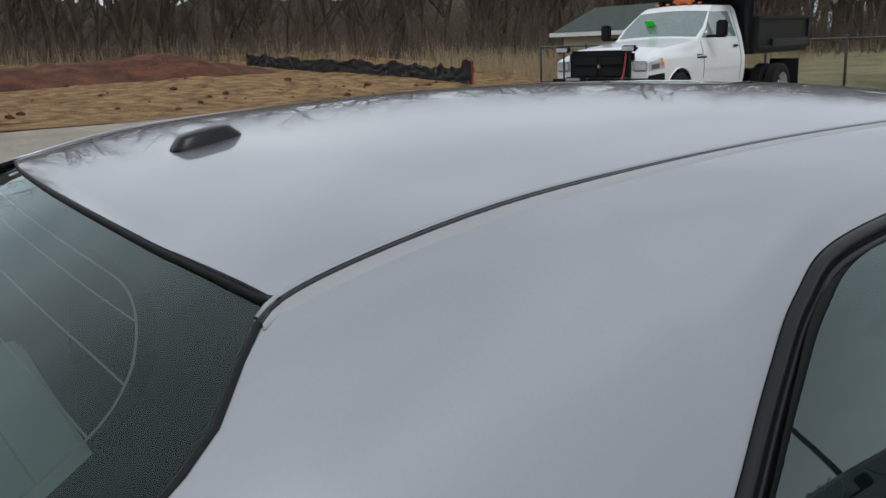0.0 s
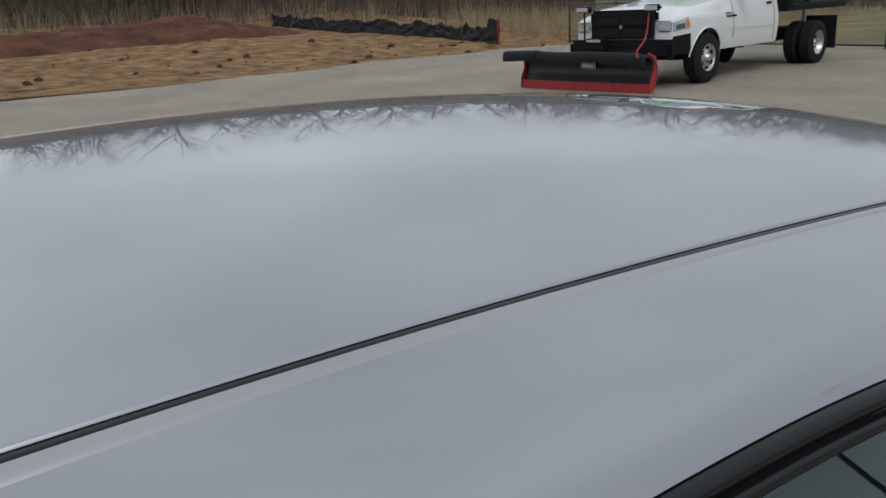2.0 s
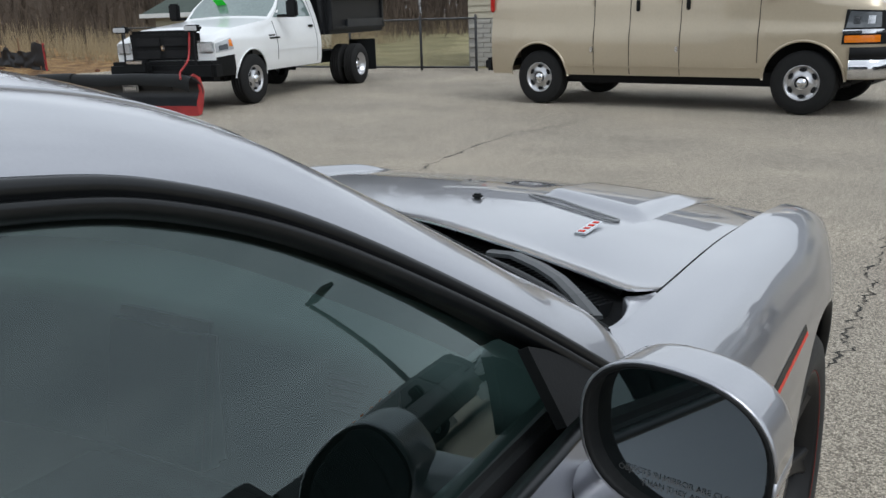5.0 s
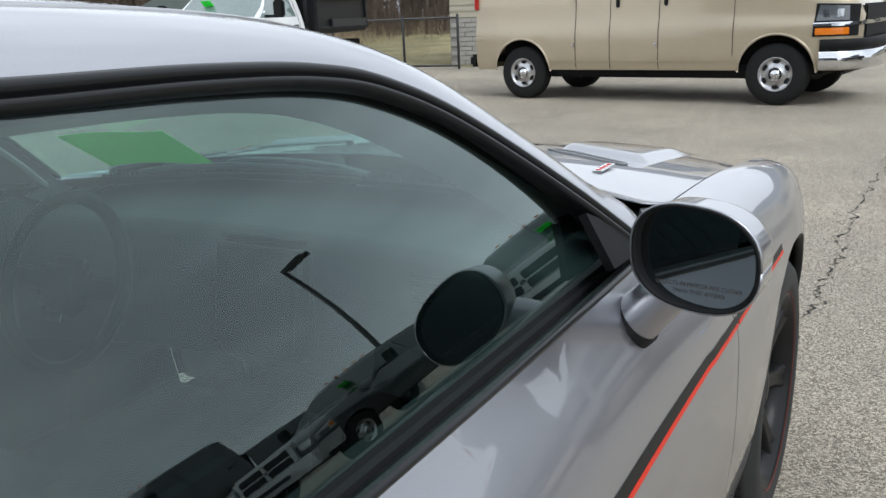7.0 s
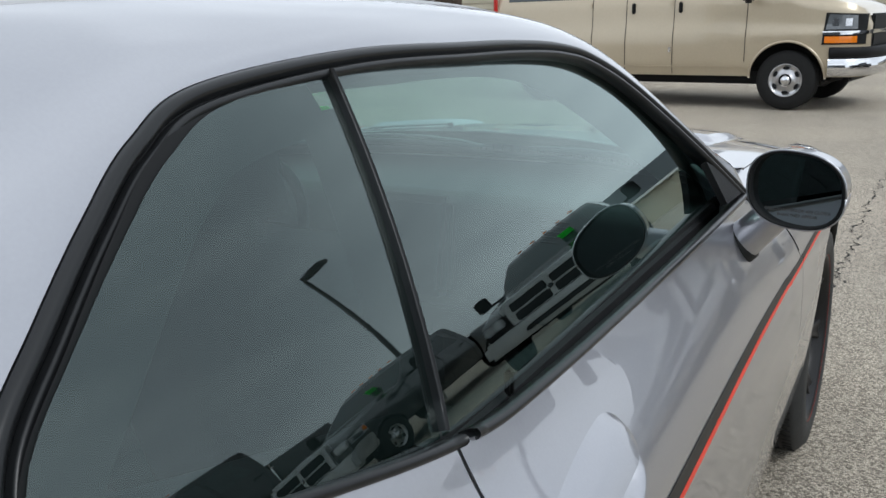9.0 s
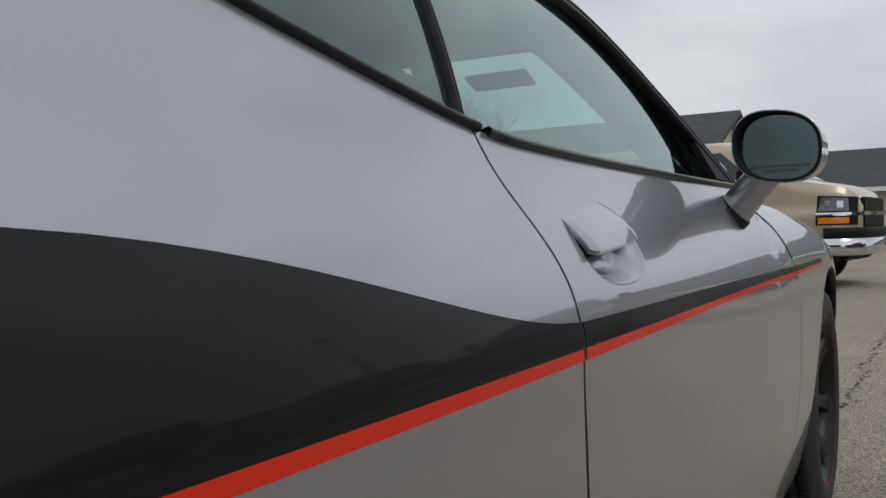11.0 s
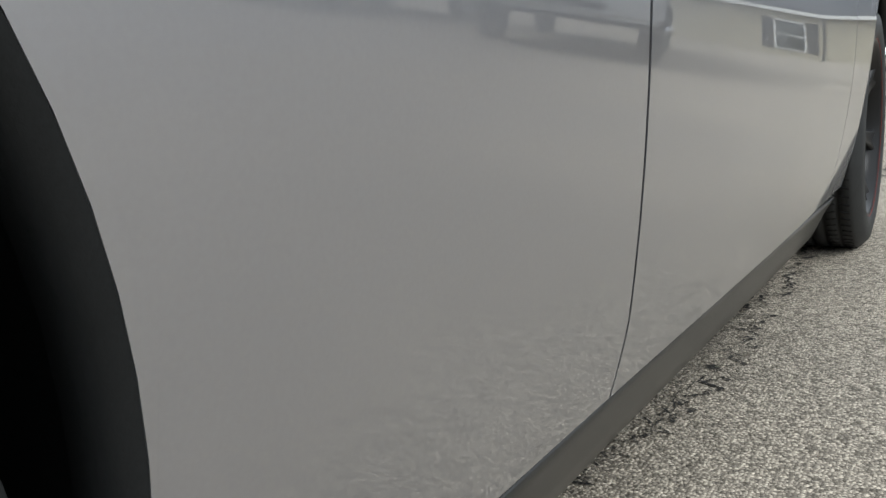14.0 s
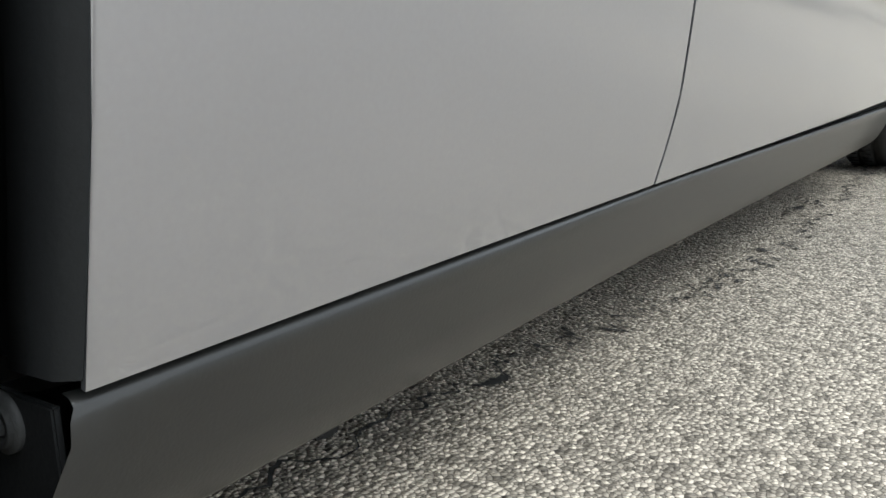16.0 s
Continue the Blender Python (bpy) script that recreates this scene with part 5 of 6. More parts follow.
# ---- tan passenger van ----
def van():
    o = tagged(empty("van", (-2.255, 11.97, rise(0, 11.9)), -98), "tan passenger van with steel wheels, parked across the lot", "van")
    sh = Shell([(0.0, 0.93), (0.40, 0.955), (0.52, 0.985), (0.56, 0.995), (0.90, 1.005), (0.99, 1.0), (1.04, 0.985), (1.10, 0.975), (1.45, 0.955), (1.95, 0.80), (2.04, 0.70), (2.08, 0.55)],
               [(-2.70, 2.02), (-2.4, 2.07), (0.9, 2.07), (1.15, 1.98), (2.00, 1.455), (2.18, 1.41), (2.45, 1.36), (2.62, 1.31), (2.74, 1.22), (2.78, 1.08)],
               [(-2.70, 0.97), (-2.3, 1.0), (1.8, 1.0), (2.25, 0.985), (2.45, 0.945), (2.60, 0.875), (2.70, 0.79), (2.78, 0.64)], 1.0, 2.08, 1.62)
    ax = (-1.86, 1.86)
    sh.body("body", stations(-2.70, 2.78, ax, 0.475), arched(ax, 0.475, 0.43, 0.40), TAN, o, "tan metallic body")
    end_cap(sh, -2.70, 0.43, -1, TAN, o), end_cap(sh, 2.78, 0.43, 1, PLASTIC, o)
    for side in (-1, 1):
        for nm, a, b in (("side_window", -2.45, -1.00), ("side_window", -0.90, -0.46), ("side_window", -0.36, 0.24), ("door_glass", 0.40, 1.30)):
            f = 0.10 if b > 1 else 0.0
            sh.panel(nm, [(a, 1.50), (b + f * 1.5, 1.50), (b - f * 3.2, 1.90), (a, 1.90)], VGLASS, o, side, 0.004, "dark van window")
        for s in (-0.95, -0.41, 0.31, 1.32):
            seam(sh, o, s, 0.45 if s < 1.3 else 0.62, 1.95 if s < 1.3 else 1.48, side)
        sh.panel("lower_moulding", [(-1.36, 0.535), (1.36, 0.535), (1.36, 0.56), (-1.36, 0.56)], TAN, o, side, 0.010, n=(10, 3))
        for s in (-0.30, 0.40):
            handle = part("door_handle", box_bm((0.03, 0.055, 0.15), (side * (sh.x(s, 1.34) + 0.008), s, 1.345), 0.012), PLASTIC, o, "black door handle")
            part("handle_grip", box_bm((0.016, 0.022, 0.11), (side * (sh.x(s, 1.34) + 0.026), s, 1.345), 0.006), DARK, handle)
        for s, z in ((-0.98, 1.40), (-0.98, 0.78), (0.27, 1.40), (0.27, 0.78)):
            part("door_hinge", box_bm((0.016, 0.04, 0.07), (side * (sh.x(s, z) + 0.008), s, z), 0.004), CHROME if z < 1 else TAN, o)
        for a in ax:
            lip = [(side * (sh.x(a + 0.478 * math.cos(t), 0.40 + 0.478 * math.sin(t)) + 0.004), a + 0.478 * math.cos(t), 0.40 + 0.478 * math.sin(t)) for t in np.linspace(0.02, math.pi - 0.02, 40)]
            sweep("arch_lip", lip, ring(0.016, 8), TAN, o)
            road_wheel(o, side * 0.965, a, 0.382, 0.23, side)
        unit = sh.panel("lamp_surround", [(2.28, 0.835), (2.74, 0.835), (2.74, 1.20), (2.30, 1.225)], PLASTIC, o, side, 0.008, "black lamp surround", n=(20, 8))
        sh.panel("headlight", [(2.31, 1.02), (2.655, 1.02), (2.645, 1.185), (2.34, 1.205)], LENS2, unit, side, 0.016, "smoked clear headlight", n=(18, 8))
        for s in (2.42, 2.56):
            sh.panel("reflector", [(s - 0.035, 1.06), (s + 0.035, 1.06), (s + 0.035, 1.15), (s - 0.035, 1.15)], CHROME, unit, side, 0.019, n=(4, 4))
        sh.panel("chrome_strip", [(2.285, 0.955), (2.76, 0.955), (2.76, 1.00), (2.285, 1.00)], CHROME, unit, side, 0.022, "chrome strip", n=(20, 3))
        sh.panel("turn_signal", [(2.31, 0.855), (2.66, 0.855), (2.66, 0.935), (2.31, 0.935)], AMBER, unit, side, 0.018, "amber turn signal", n=(18, 4))
        part("tail_light", box_bm((0.06, 0.06, 0.40), (side * 0.945, -2.69, 1.52), 0.015), REDLENS, o, "red tail light")
        part("door_mirror", box_bm((0.20, 0.10, 0.26), (side * 1.13, 1.38, 1.50), 0.03), PLASTIC, o)
    part("chrome_bar", box_bm((1.36, 0.10, 0.045), (0, 2.765, 0.985), 0.015), CHROME, o, "chrome grille bar")
    part("grille", box_bm((1.20, 0.06, 0.40), (0, 2.765, 1.00), 0.02), PLASTIC, o, "black grille")
    part("grille_emblem", box_bm((0.17, 0.02, 0.055), (0, 2.83, 0.99), 0.012), CHROME, o)
    nose = spline([(0.975, 2.37, 0), (0.955, 2.46, 0), (0.895, 2.61, 0), (0.70, 2.77, 0), (0.35, 2.85, 0), (0, 2.87, 0)], 40)
    nose = np.concatenate([nose, (nose[:-1] * np.array([-1, 1, 1]))[::-1]])
    for name, z, h, d, material, lab in (("front_bumper", 0.555, 0.115, 0.035, CHROME, "chrome front bumper"), ("bumper_top", 0.735, 0.065, 0.022, PLASTIC, "dark bumper top pad")):
        sweep(name, nose + np.array([0, 0, z]), [(-0.20, -h), (0.0, -h), (d * 0.8, -h * 0.6), (d, 0.0), (d * 0.6, h * 0.8), (0.0, h), (-0.20, h)], material, o, lab)
    part("air_dam", box_bm((1.5, 0.10, 0.12), (0, 2.56, 0.42), 0.03), PLASTIC, o)
    part("rear_bumper", box_bm((1.94, 0.16, 0.19), (0, -2.77, 0.56), 0.04), PLASTIC, o, "black rear bumper")
    sh.lid("windscreen", 1.20, 1.97, 0.985, 0.99, VGLASS2, o, label="pale green windscreen")
    part("price_sheet", box_bm((0.22, 0.18, 0.004), (-0.42, 1.70, 1.625), 0.0, tilt=-37), GREEN, o, "neon green price sheet")
    part("underbody", box_bm((1.6, 4.6, 0.22), (0, 0, 0.42), 0.05), DARK, o)
    for a in ax:
        part("wheel_well", box_bm((1.42, 1.0, 0.58), (0, a, 0.66), 0.02), DARK, o)
    part("tail_pipe", prism([(-2.45, 0.33), (-2.45, 0.39), (-2.85, 0.36), (-2.85, 0.31)], -0.86, -0.80, 0.01), RUBBER, o)
    part("axle_housing", box_bm((1.5, 0.14, 0.14), (0, -1.86, 0.38), 0.04), DARK, o)
    sweep("aerial", [(0.55, 1.9, 1.38), (0.55, 1.9, 1.9)], ring(0.003, 6), DARK, o, up=(1, 0, 0))


van()


# ---- pickup cabs: the white dump truck and the dark pickups ----
def pickup(place, turn, paint, label, dump=False, glass=VGLASS, bar=SATIN):
    o = tagged(empty("dump_truck" if dump else "pickup_truck", place, turn), label, "truck")
    wb = 1.82 if dump else 1.95
    back = -0.62 if dump else -1.35
    sh = Shell([(0.0, 0.90), (0.48, 0.93), (0.60, 0.965), (0.85, 0.985), (1.02, 0.975), (1.12, 0.95), (1.30, 0.90), (1.90, 0.66), (1.95, 0.60)],
               [(back, 1.86), (back + 0.1, 1.93), (0.18, 1.93), (0.34, 1.86), (1.02, 1.34), (1.4, 1.30), (2.2, 1.22), (2.62, 1.12), (2.78, 1.02)],
               [(back, 0.98), (0.9, 0.98), (1.4, 1.0), (2.4, 0.99), (2.78, 0.93)], 1.08, 1.95, 1.40)
    ax = (wb,)
    sh.body("cab", stations(back, 2.78, ax, 0.46), arched(ax, 0.46, 0.50, 0.42), paint, o, "cab and bonnet")
    end_cap(sh, back, 0.50, -1, paint, o), end_cap(sh, 2.78, 0.50, 1, paint, o)
    for side in (-1, 1):
        sh.panel("door_glass", [(back + 0.22 if dump else -0.15, 1.36), (0.92, 1.36), (0.40, 1.82), (back + 0.30 if dump else -0.10, 1.82)], glass, o, side, 0.005, "door window")
        if not dump:
            sh.panel("rear_door_glass", [(-1.10, 1.36), (-0.24, 1.36), (-0.20, 1.82), (-0.95, 1.82)], glass, o, side, 0.005)
            seam(sh, o, -0.20, 0.55, 1.85, side)
        seam(sh, o, back + 0.16, 0.55, 1.85, side)
        seam(sh, o, 0.98, 0.66, 1.30, side)
        sh.panel("door_handle", [(back + 0.24, 1.17), (back + 0.42, 1.17), (back + 0.42, 1.21), (back + 0.24, 1.21)], PLASTIC, o, side, 0.02)
        sh.panel("door_crease", [(back + 0.2, 0.80), (0.95, 0.80), (0.95, 0.83), (back + 0.2, 0.83)], paint, o, side, 0.008)
        for k in range(2):
            sh.panel("emblem_bar", [(1.02 - 0.14 * k, 1.06 - 0.05 * k), (1.24, 1.06 - 0.05 * k), (1.24, 1.08 - 0.04 * k), (1.02 - 0.14 * k, 1.08 - 0.04 * k)], PLASTIC, o, side, 0.006)
        part("mirror_arm", box_bm((0.30, 0.04, 0.05), (side * 1.05, 0.82, 1.38), 0.01), PLASTIC, o)
        part("towing_mirror", box_bm((0.20, 0.11, 0.30), (side * 1.20, 0.82, 1.50), 0.03), PLASTIC, o, "black towing mirror")
        lens = sh.panel("headlight", [(2.36, 0.90), (2.77, 0.86), (2.77, 1.00), (2.40, 1.075)], LENS, o, side, 0.010, "clear headlight", n=(16, 8))
        part("lens_front", box_bm((0.27, 0.05, 0.17), (side * 0.775, 2.785, 0.945), 0.03), LENS, lens)
        sh.panel("turn_signal", [(2.385, 0.945), (2.47, 0.945), (2.47, 1.045), (2.41, 1.055)], AMBER, lens, side, 0.014, n=(6, 6))
        sh.panel("lamp_shade", [(2.50, 0.905), (2.70, 0.89), (2.70, 0.965), (2.50, 0.985)], LENS2, lens, side, 0.014, n=(6, 6))
        sh.panel("bumper_corner", [(2.30, 0.50), (2.77, 0.50), (2.77, 0.79), (2.36, 0.82)], PLASTIC if dump else bar, o, side, 0.012, "wrapped bumper corner", n=(16, 8))
        lip = [(side * (sh.x(wb + 0.46 * math.cos(t), 0.42 + 0.46 * math.sin(t)) + 0.003), wb + 0.46 * math.cos(t), 0.42 + 0.46 * math.sin(t)) for t in np.linspace(0.05, math.pi - 0.05, 30)]
        sweep("arch_lip", lip, ring(0.014, 6), paint, o)
        road_wheel(o, side * 1.0, wb, 0.40, 0.25, side, rim=0.222)
    sh.lid("windscreen", 0.40, 0.98, 0.96, 0.93, glass, o, label="raked windscreen")
    grille = part("grille", box_bm((1.30 if dump else 1.25, 0.12, 0.50), (0, 2.76, 0.965), 0.05), bar, o, "grille surround")
    for sx in (-1, 1):
        for k in range(2):
            part("grille_cell", box_bm((0.46, 0.03, 0.155), (sx * 0.265, 2.825, 0.855 + 0.19 * k), 0.02), DARK, grille)
    part("grille_emblem", box_bm((0.07, 0.03, 0.08), (0, 2.835, 0.95), 0.02), CHROME, grille)
    part("front_bumper", box_bm((1.98, 0.28, 0.30), (0, 2.82, 0.60), 0.06), PLASTIC if dump else bar, o, "front bumper")
    part("bumper_slot", box_bm((0.9, 0.04, 0.09), (0, 2.965, 0.58), 0.02), DARK, o)
    part("wheel_well", box_bm((1.42, 0.9, 0.55), (0, wb, 0.66), 0.02), DARK, o)
    part("chassis", box_bm((0.9, 5.4, 0.22), (0, -0.3, 0.55), 0.03), DARK, o)
    part("price_sheet", box_bm((0.20, 0.005, 0.30), (0.25, 0.74, 1.60), 0.0, tilt=-52), GREEN, o, "neon green price sheet")
    if not dump:
        tub = Shell([(0.0, 0.90), (0.50, 0.94), (0.85, 0.985), (1.10, 0.97), (1.28, 0.955), (1.32, 0.93)], [(-3.35, 1.30), (back - 0.02, 1.30)], [(-3.35, 0.98), (back, 1.0)], 1.25, 1.32)
        tub.body("bed", stations(-3.35, back - 0.03, (-wb,), 0.46), arched((-wb,), 0.46, 0.52, 0.42), paint, o, "pickup bed")
        part("tail_gate", box_bm((1.80, 0.05, 0.62), (0, -3.36, 0.98), 0.02), paint, o)
        for side in (-1, 1):
            road_wheel(o, side * 1.0, -wb, 0.40, 0.25, side, rim=0.222)
        for k in range(5):
            part("marker_lamp", box_bm((0.08, 0.05, 0.03), (-0.44 + 0.22 * k, 0.20, 1.985), 0.01), AMBER, o)
        return o
    for side in (-1, 1):
        for k in range(2):
            road_wheel(o, side * (1.20 - 0.30 * k), -wb, 0.40, 0.23, side, dual=True, rim=0.222)
            part("bed_ledge", box_bm((0.11, 2.50, 0.07), (side * 1.07, -2.05, 1.12 + 0.56 * k), 0.015), BEDBLACK, o)
            part("bed_stake", box_bm((0.09, 0.09, 0.62), (side * 1.065, -0.87 - 2.36 * k, 1.40), 0.012), BEDBLACK, o)
        part("mud_flap", box_bm((0.60, 0.02, 0.62), (side * 0.95, -wb - 0.62, 0.56), 0.005), RUBBER, o, "black mud flap")
        part("side_board", box_bm((0.07, 2.45, 0.62), (side * 1.03, -2.05, 1.40), 0.015), BEDBLACK, o)
        part("step_plate", box_bm((0.05, 1.7, 0.16), (side * 1.105, -2.3, 1.20), 0.01), PLOWBLACK, o)
        part("strobe_post", box_bm((0.10, 0.10, 1.05), (side * 0.92, -0.76, 1.55), 0.012), BEDBLACK, o)
        part("lamp_post", box_bm((0.025, 0.025, 0.50), (side * 0.66, 2.93, 0.95), 0.005), BEDBLACK, o)
        lm = part("plow_lamp", box_bm((0.27, 0.12, 0.10), (side * 0.66, 2.93, 1.24), 0.03), PLASTIC, o, "plough headlamp")
        part("lamp_lens", box_bm((0.23, 0.02, 0.075), (side * 0.66, 2.995, 1.24), 0.012), LENS, lm)
    part("bed_floor", box_bm((2.10, 2.5, 0.10), (0, -2.05, 1.06), 0.015), BEDBLACK, o)
    part("head_board", box_bm((2.02, 0.06, 1.05), (0, -0.82, 1.58), 0.012), BEDBLACK, o)
    part("cab_shield", box_bm((1.96, 0.75, 0.05), (0, -0.48, 2.12), 0.012, tilt=-4), BEDBLACK, o, "black cab shield")
    part("tail_gate", box_bm((2.10, 0.08, 0.64), (0, -3.30, 1.40), 0.015), BEDBLACK, o)
    part("light_bar", box_bm((0.42, 0.14, 0.09), (0, 0.02, 2.035), 0.03), BEACON, o, "orange beacon bar on the roof")
    for k in range(5):
        part("marker_lamp", box_bm((0.07, 0.05, 0.03), (-0.44 + 0.22 * k, 0.22, 1.985), 0.01), AMBER, o)
    part("plow_mount", box_bm((1.0, 0.5, 0.22), (0, 3.10, 0.45), 0.04), BEDBLACK, o)
    part("plow_tower", box_bm((0.44, 0.16, 0.22), (0.30, 3.08, 0.68), 0.04), PLASTIC, o, "black plough lift housing")
    part("winch_plate", box_bm((0.30, 0.02, 0.05), (0.30, 3.17, 0.755), 0.01), CHROME, o)
    hose = spline([(-0.62, 2.97, 1.18), (-0.62, 3.06, 0.8), (-0.70, 3.4, 0.62), (-0.95, 3.75, 0.55)], 16)
    sweep("red_hose", hose, ring(0.016, 6), PLOWRED, o)
    return o


pickup((-10.2, 11.87, rise(0, 12)), 191.2, WHITE, "white dump truck with a black steel bed and snow plough mount", dump=True, glass=VGLASS2, bar=PLASTIC)
# the last one stands in for a taller boxy truck, stretched in height
for px, paint, lab in ((4.62, BLACKP, "black crew-cab pickup with a chrome grille, parked in a row"), (8.75, GREYP, "grey crew-cab pickup with a chrome grille, parked in a row"), (15.3, BLACKP, "tall boxy black truck at the end of the row, built as a stretched pickup")):
    truck = pickup((px + 0.75, 10.25, rise(0, 10.4)), 164 if px < 6 else 176, paint, lab)
    truck["group"] = "pickups parked in a row"
    truck.scale = (1.3, 1.3, 1.75) if px > 12 else (1.08, 1.08, 1.08)


# ---- snow plough ----
def snow_plow():
    o = tagged(empty("snow_plow", (-9.89, 8.53, rise(0, 8.5)), 190.5), "black snow plough blade with a worn red cutting edge", "snow plow")
    rows, W = [], 1.31
    for u in np.linspace(-1, 1, 31):
        rows.append([(W * u * (1 + 0.03 * a), 0.05 - 0.13 * math.sin(math.pi * a * 0.75) + 0.17 * a ** 3 + 0.10 * a ** 8, 0.12 + 0.45 * a) for a in np.linspace(0, 1, 14)])
    patch("moldboard", rows, PLOWBLACK, o, "curved black moldboard", thick=0.02, out=(0, 1, 0))
    # rubber flap in two lengths, folded over the top and hanging in front
    for x0, x1, up in ((-1.33, 0.86, 0.0), (0.84, 1.56, 0.012)):
        rows = []
        for x in np.linspace(x0, x1, 24):
            fall = 0.10 * max(0.0, (-x - 0.95) / 0.38) ** 2 + 0.010 * math.sin(5 * x)
            rows.append([(x, y + up, z + up - fall * k) for y, z, k in ((0.04, 0.560, 0.3), (0.09, 0.610, 0.4), (0.16, 0.632, 0.5), (0.23, 0.622, 0.6), (0.272, 0.580, 0.8), (0.282, 0.520, 0.9), (0.276, 0.462, 1.0))])
        patch("snow_flap", rows, RUBBER, o, "dark rubber snow flap", thick=0.012, out=(0, 0.6, 1))
    for x0, x1 in ((-1.31, -0.62), (-0.612, 1.31)):
        part("cutting_edge", box_bm((x1 - x0, 0.025, 0.145), ((x0 + x1) / 2, 0.066, 0.0725), 0.006), PLOWRED, o, "worn red cutting edge")
    for k in range(9):
        part("edge_bolt", box_bm((0.018, 0.010, 0.018), (-1.18 + 0.295 * k, 0.080, 0.095), 0.005), PLOWRED, o)
    rib = [(0.02, 0.02), (0.10, 0.02), (0.085, 0.2), (0.0, 0.35), (0.03, 0.52), (0.17, 0.60), (0.12, 0.62), (-0.03, 0.56), (-0.10, 0.35), (-0.04, 0.14)]
    for sx in (-1, 1):
        part("end_rib", prism(rib, sx * 1.315 - 0.012, sx * 1.315 + 0.012), PLOWRED, o, "red end rib")
    pl = part("maker_plate", box_bm((0.29, 0.012, 0.10), (-0.10, 0.052, 0.40), 0.006), CHROME, o)
    part("plate_field", box_bm((0.27, 0.006, 0.085), (-0.10, 0.058, 0.40), 0.004), PLOWBLACK, pl)
    for k in range(6):
        part("plate_bar", box_bm((0.024, 0.006, 0.05), (-0.195 + 0.038 * k, 0.062, 0.40), 0.002), CHROME, pl)
    part("push_frame", box_bm((1.2, 0.5, 0.12), (0, -0.32, 0.26), 0.03), BEDBLACK, o)


snow_plow()


# ---- dirt, straw, lawn ----
def soil(name, c1, c2, c3, scale=0.8, bump=0.8):
    m = mat(name, c1, 0.95)
    n, l = m.node_tree.nodes, m.node_tree.links
    b = n["Principled BSDF"]
    co, t1, t2, r = n.new("ShaderNodeTexCoord"), n.new("ShaderNodeTexNoise"), n.new("ShaderNodeTexNoise"), n.new("ShaderNodeValToRGB")
    t1.inputs["Scale"].default_value, t1.inputs["Detail"].default_value = scale, 8
    t2.inputs["Scale"].default_value, t2.inputs["Detail"].default_value = scale * 14, 6
    mx, ad = n.new("ShaderNodeMath"), n.new("ShaderNodeMath")
    mx.operation = ad.operation = "MULTIPLY_ADD"
    mx.inputs[1].default_value, mx.inputs[2].default_value, ad.inputs[1].default_value = 0.55, 0.0, 0.45
    e = r.color_ramp.elements
    e[0].position, e[0].color = 0.36, (*c1, 1)
    e[1].position, e[1].color = 0.66, (*c3, 1)
    e.new(0.50).color = (*c2, 1)
    bp = n.new("ShaderNodeBump")
    bp.inputs["Strength"].default_value, bp.inputs["Distance"].default_value = bump, 0.08
    l.new(co.outputs["Object"], t1.inputs["Vector"]), l.new(co.outputs["Object"], t2.inputs["Vector"])
    l.new(t1.outputs["Fac"], mx.inputs[0]), l.new(t2.outputs["Fac"], ad.inputs[0]), l.new(mx.outputs[0], ad.inputs[2])
    l.new(ad.outputs[0], r.inputs[0]), l.new(r.outputs[0], b.inputs["Base Color"])
    l.new(t2.outputs["Fac"], bp.inputs["Height"]), l.new(bp.outputs[0], b.inputs["Normal"])
    return m


STRAW = soil("straw_over_dirt", (0.072, 0.034, 0.014), (0.27, 0.152, 0.060), (0.50, 0.335, 0.145), 2.0, 1.0)
REDDIRT = soil("red_brown_dirt", (0.036, 0.014, 0.007), (0.105, 0.034, 0.014), (0.20, 0.082, 0.040), 1.2, 1.0)
LAWN = soil("dormant_grass", (0.13, 0.12, 0.05), (0.22, 0.19, 0.09), (0.30, 0.26, 0.14), 0.6)


def dirt_h(x, y):
    d = max(0.0, -20.0 - x - 1.2 * noise.noise((x * 0.1, y * 0.16, 0)))
    return 0.05 + 0.052 * d + 0.09 * min(1, d / 2) * (noise.noise((x * 0.7, y * 0.7, 3)) + 0.5 * noise.noise((x * 2.1, y * 2.1, 7)))


cols = np.concatenate([np.linspace(-19.4, -24, 24), np.linspace(-24.3, -44, 60)])
rows = [[(x + 0.9 * noise.noise((y * 0.25, 0, 1)) * (1 if x > -21 else 0), y, dirt_h(x, y) if x < -19.7 else 0.03) for y in np.linspace(-30, 21, 150)] for x in cols]
tagged(patch("straw_ground", rows, STRAW, out=(0, 0, 1)), "straw-covered brown dirt beside the lot", "ground", kind="structure")
rows = []
for u in np.linspace(0, 1, 70):
    y = -28 + 41.5 * u
    row = []
    for v in np.linspace(-1, 1, 30):
        x = -33.0 + 3.0 * v - 0.05 * y + 1.0 * noise.noise((y * 0.2, 5, 0))
        swell = (1 - v * v) ** 0.8 * min(1.0, (1 - u) * 9) * (0.62 + 0.32 * math.exp(-((y - 10.5) / 2.6) ** 2))
        h = swell * (0.85 + 0.35 * noise.noise((x * 0.5, y * 0.5, 2)) + 0.2 * noise.noise((x * 1.9, y * 1.9, 5)) + 0.1 * noise.noise((x * 5, y * 5, 5)))
        row.append((x, y, dirt_h(x, y) - 0.05 + max(0, h)))
    rows.append(row)
tagged(patch("dirt_mound", rows, REDDIRT, out=(0, 0, 1)), "long mound of red-brown dirt on the straw", "mound")
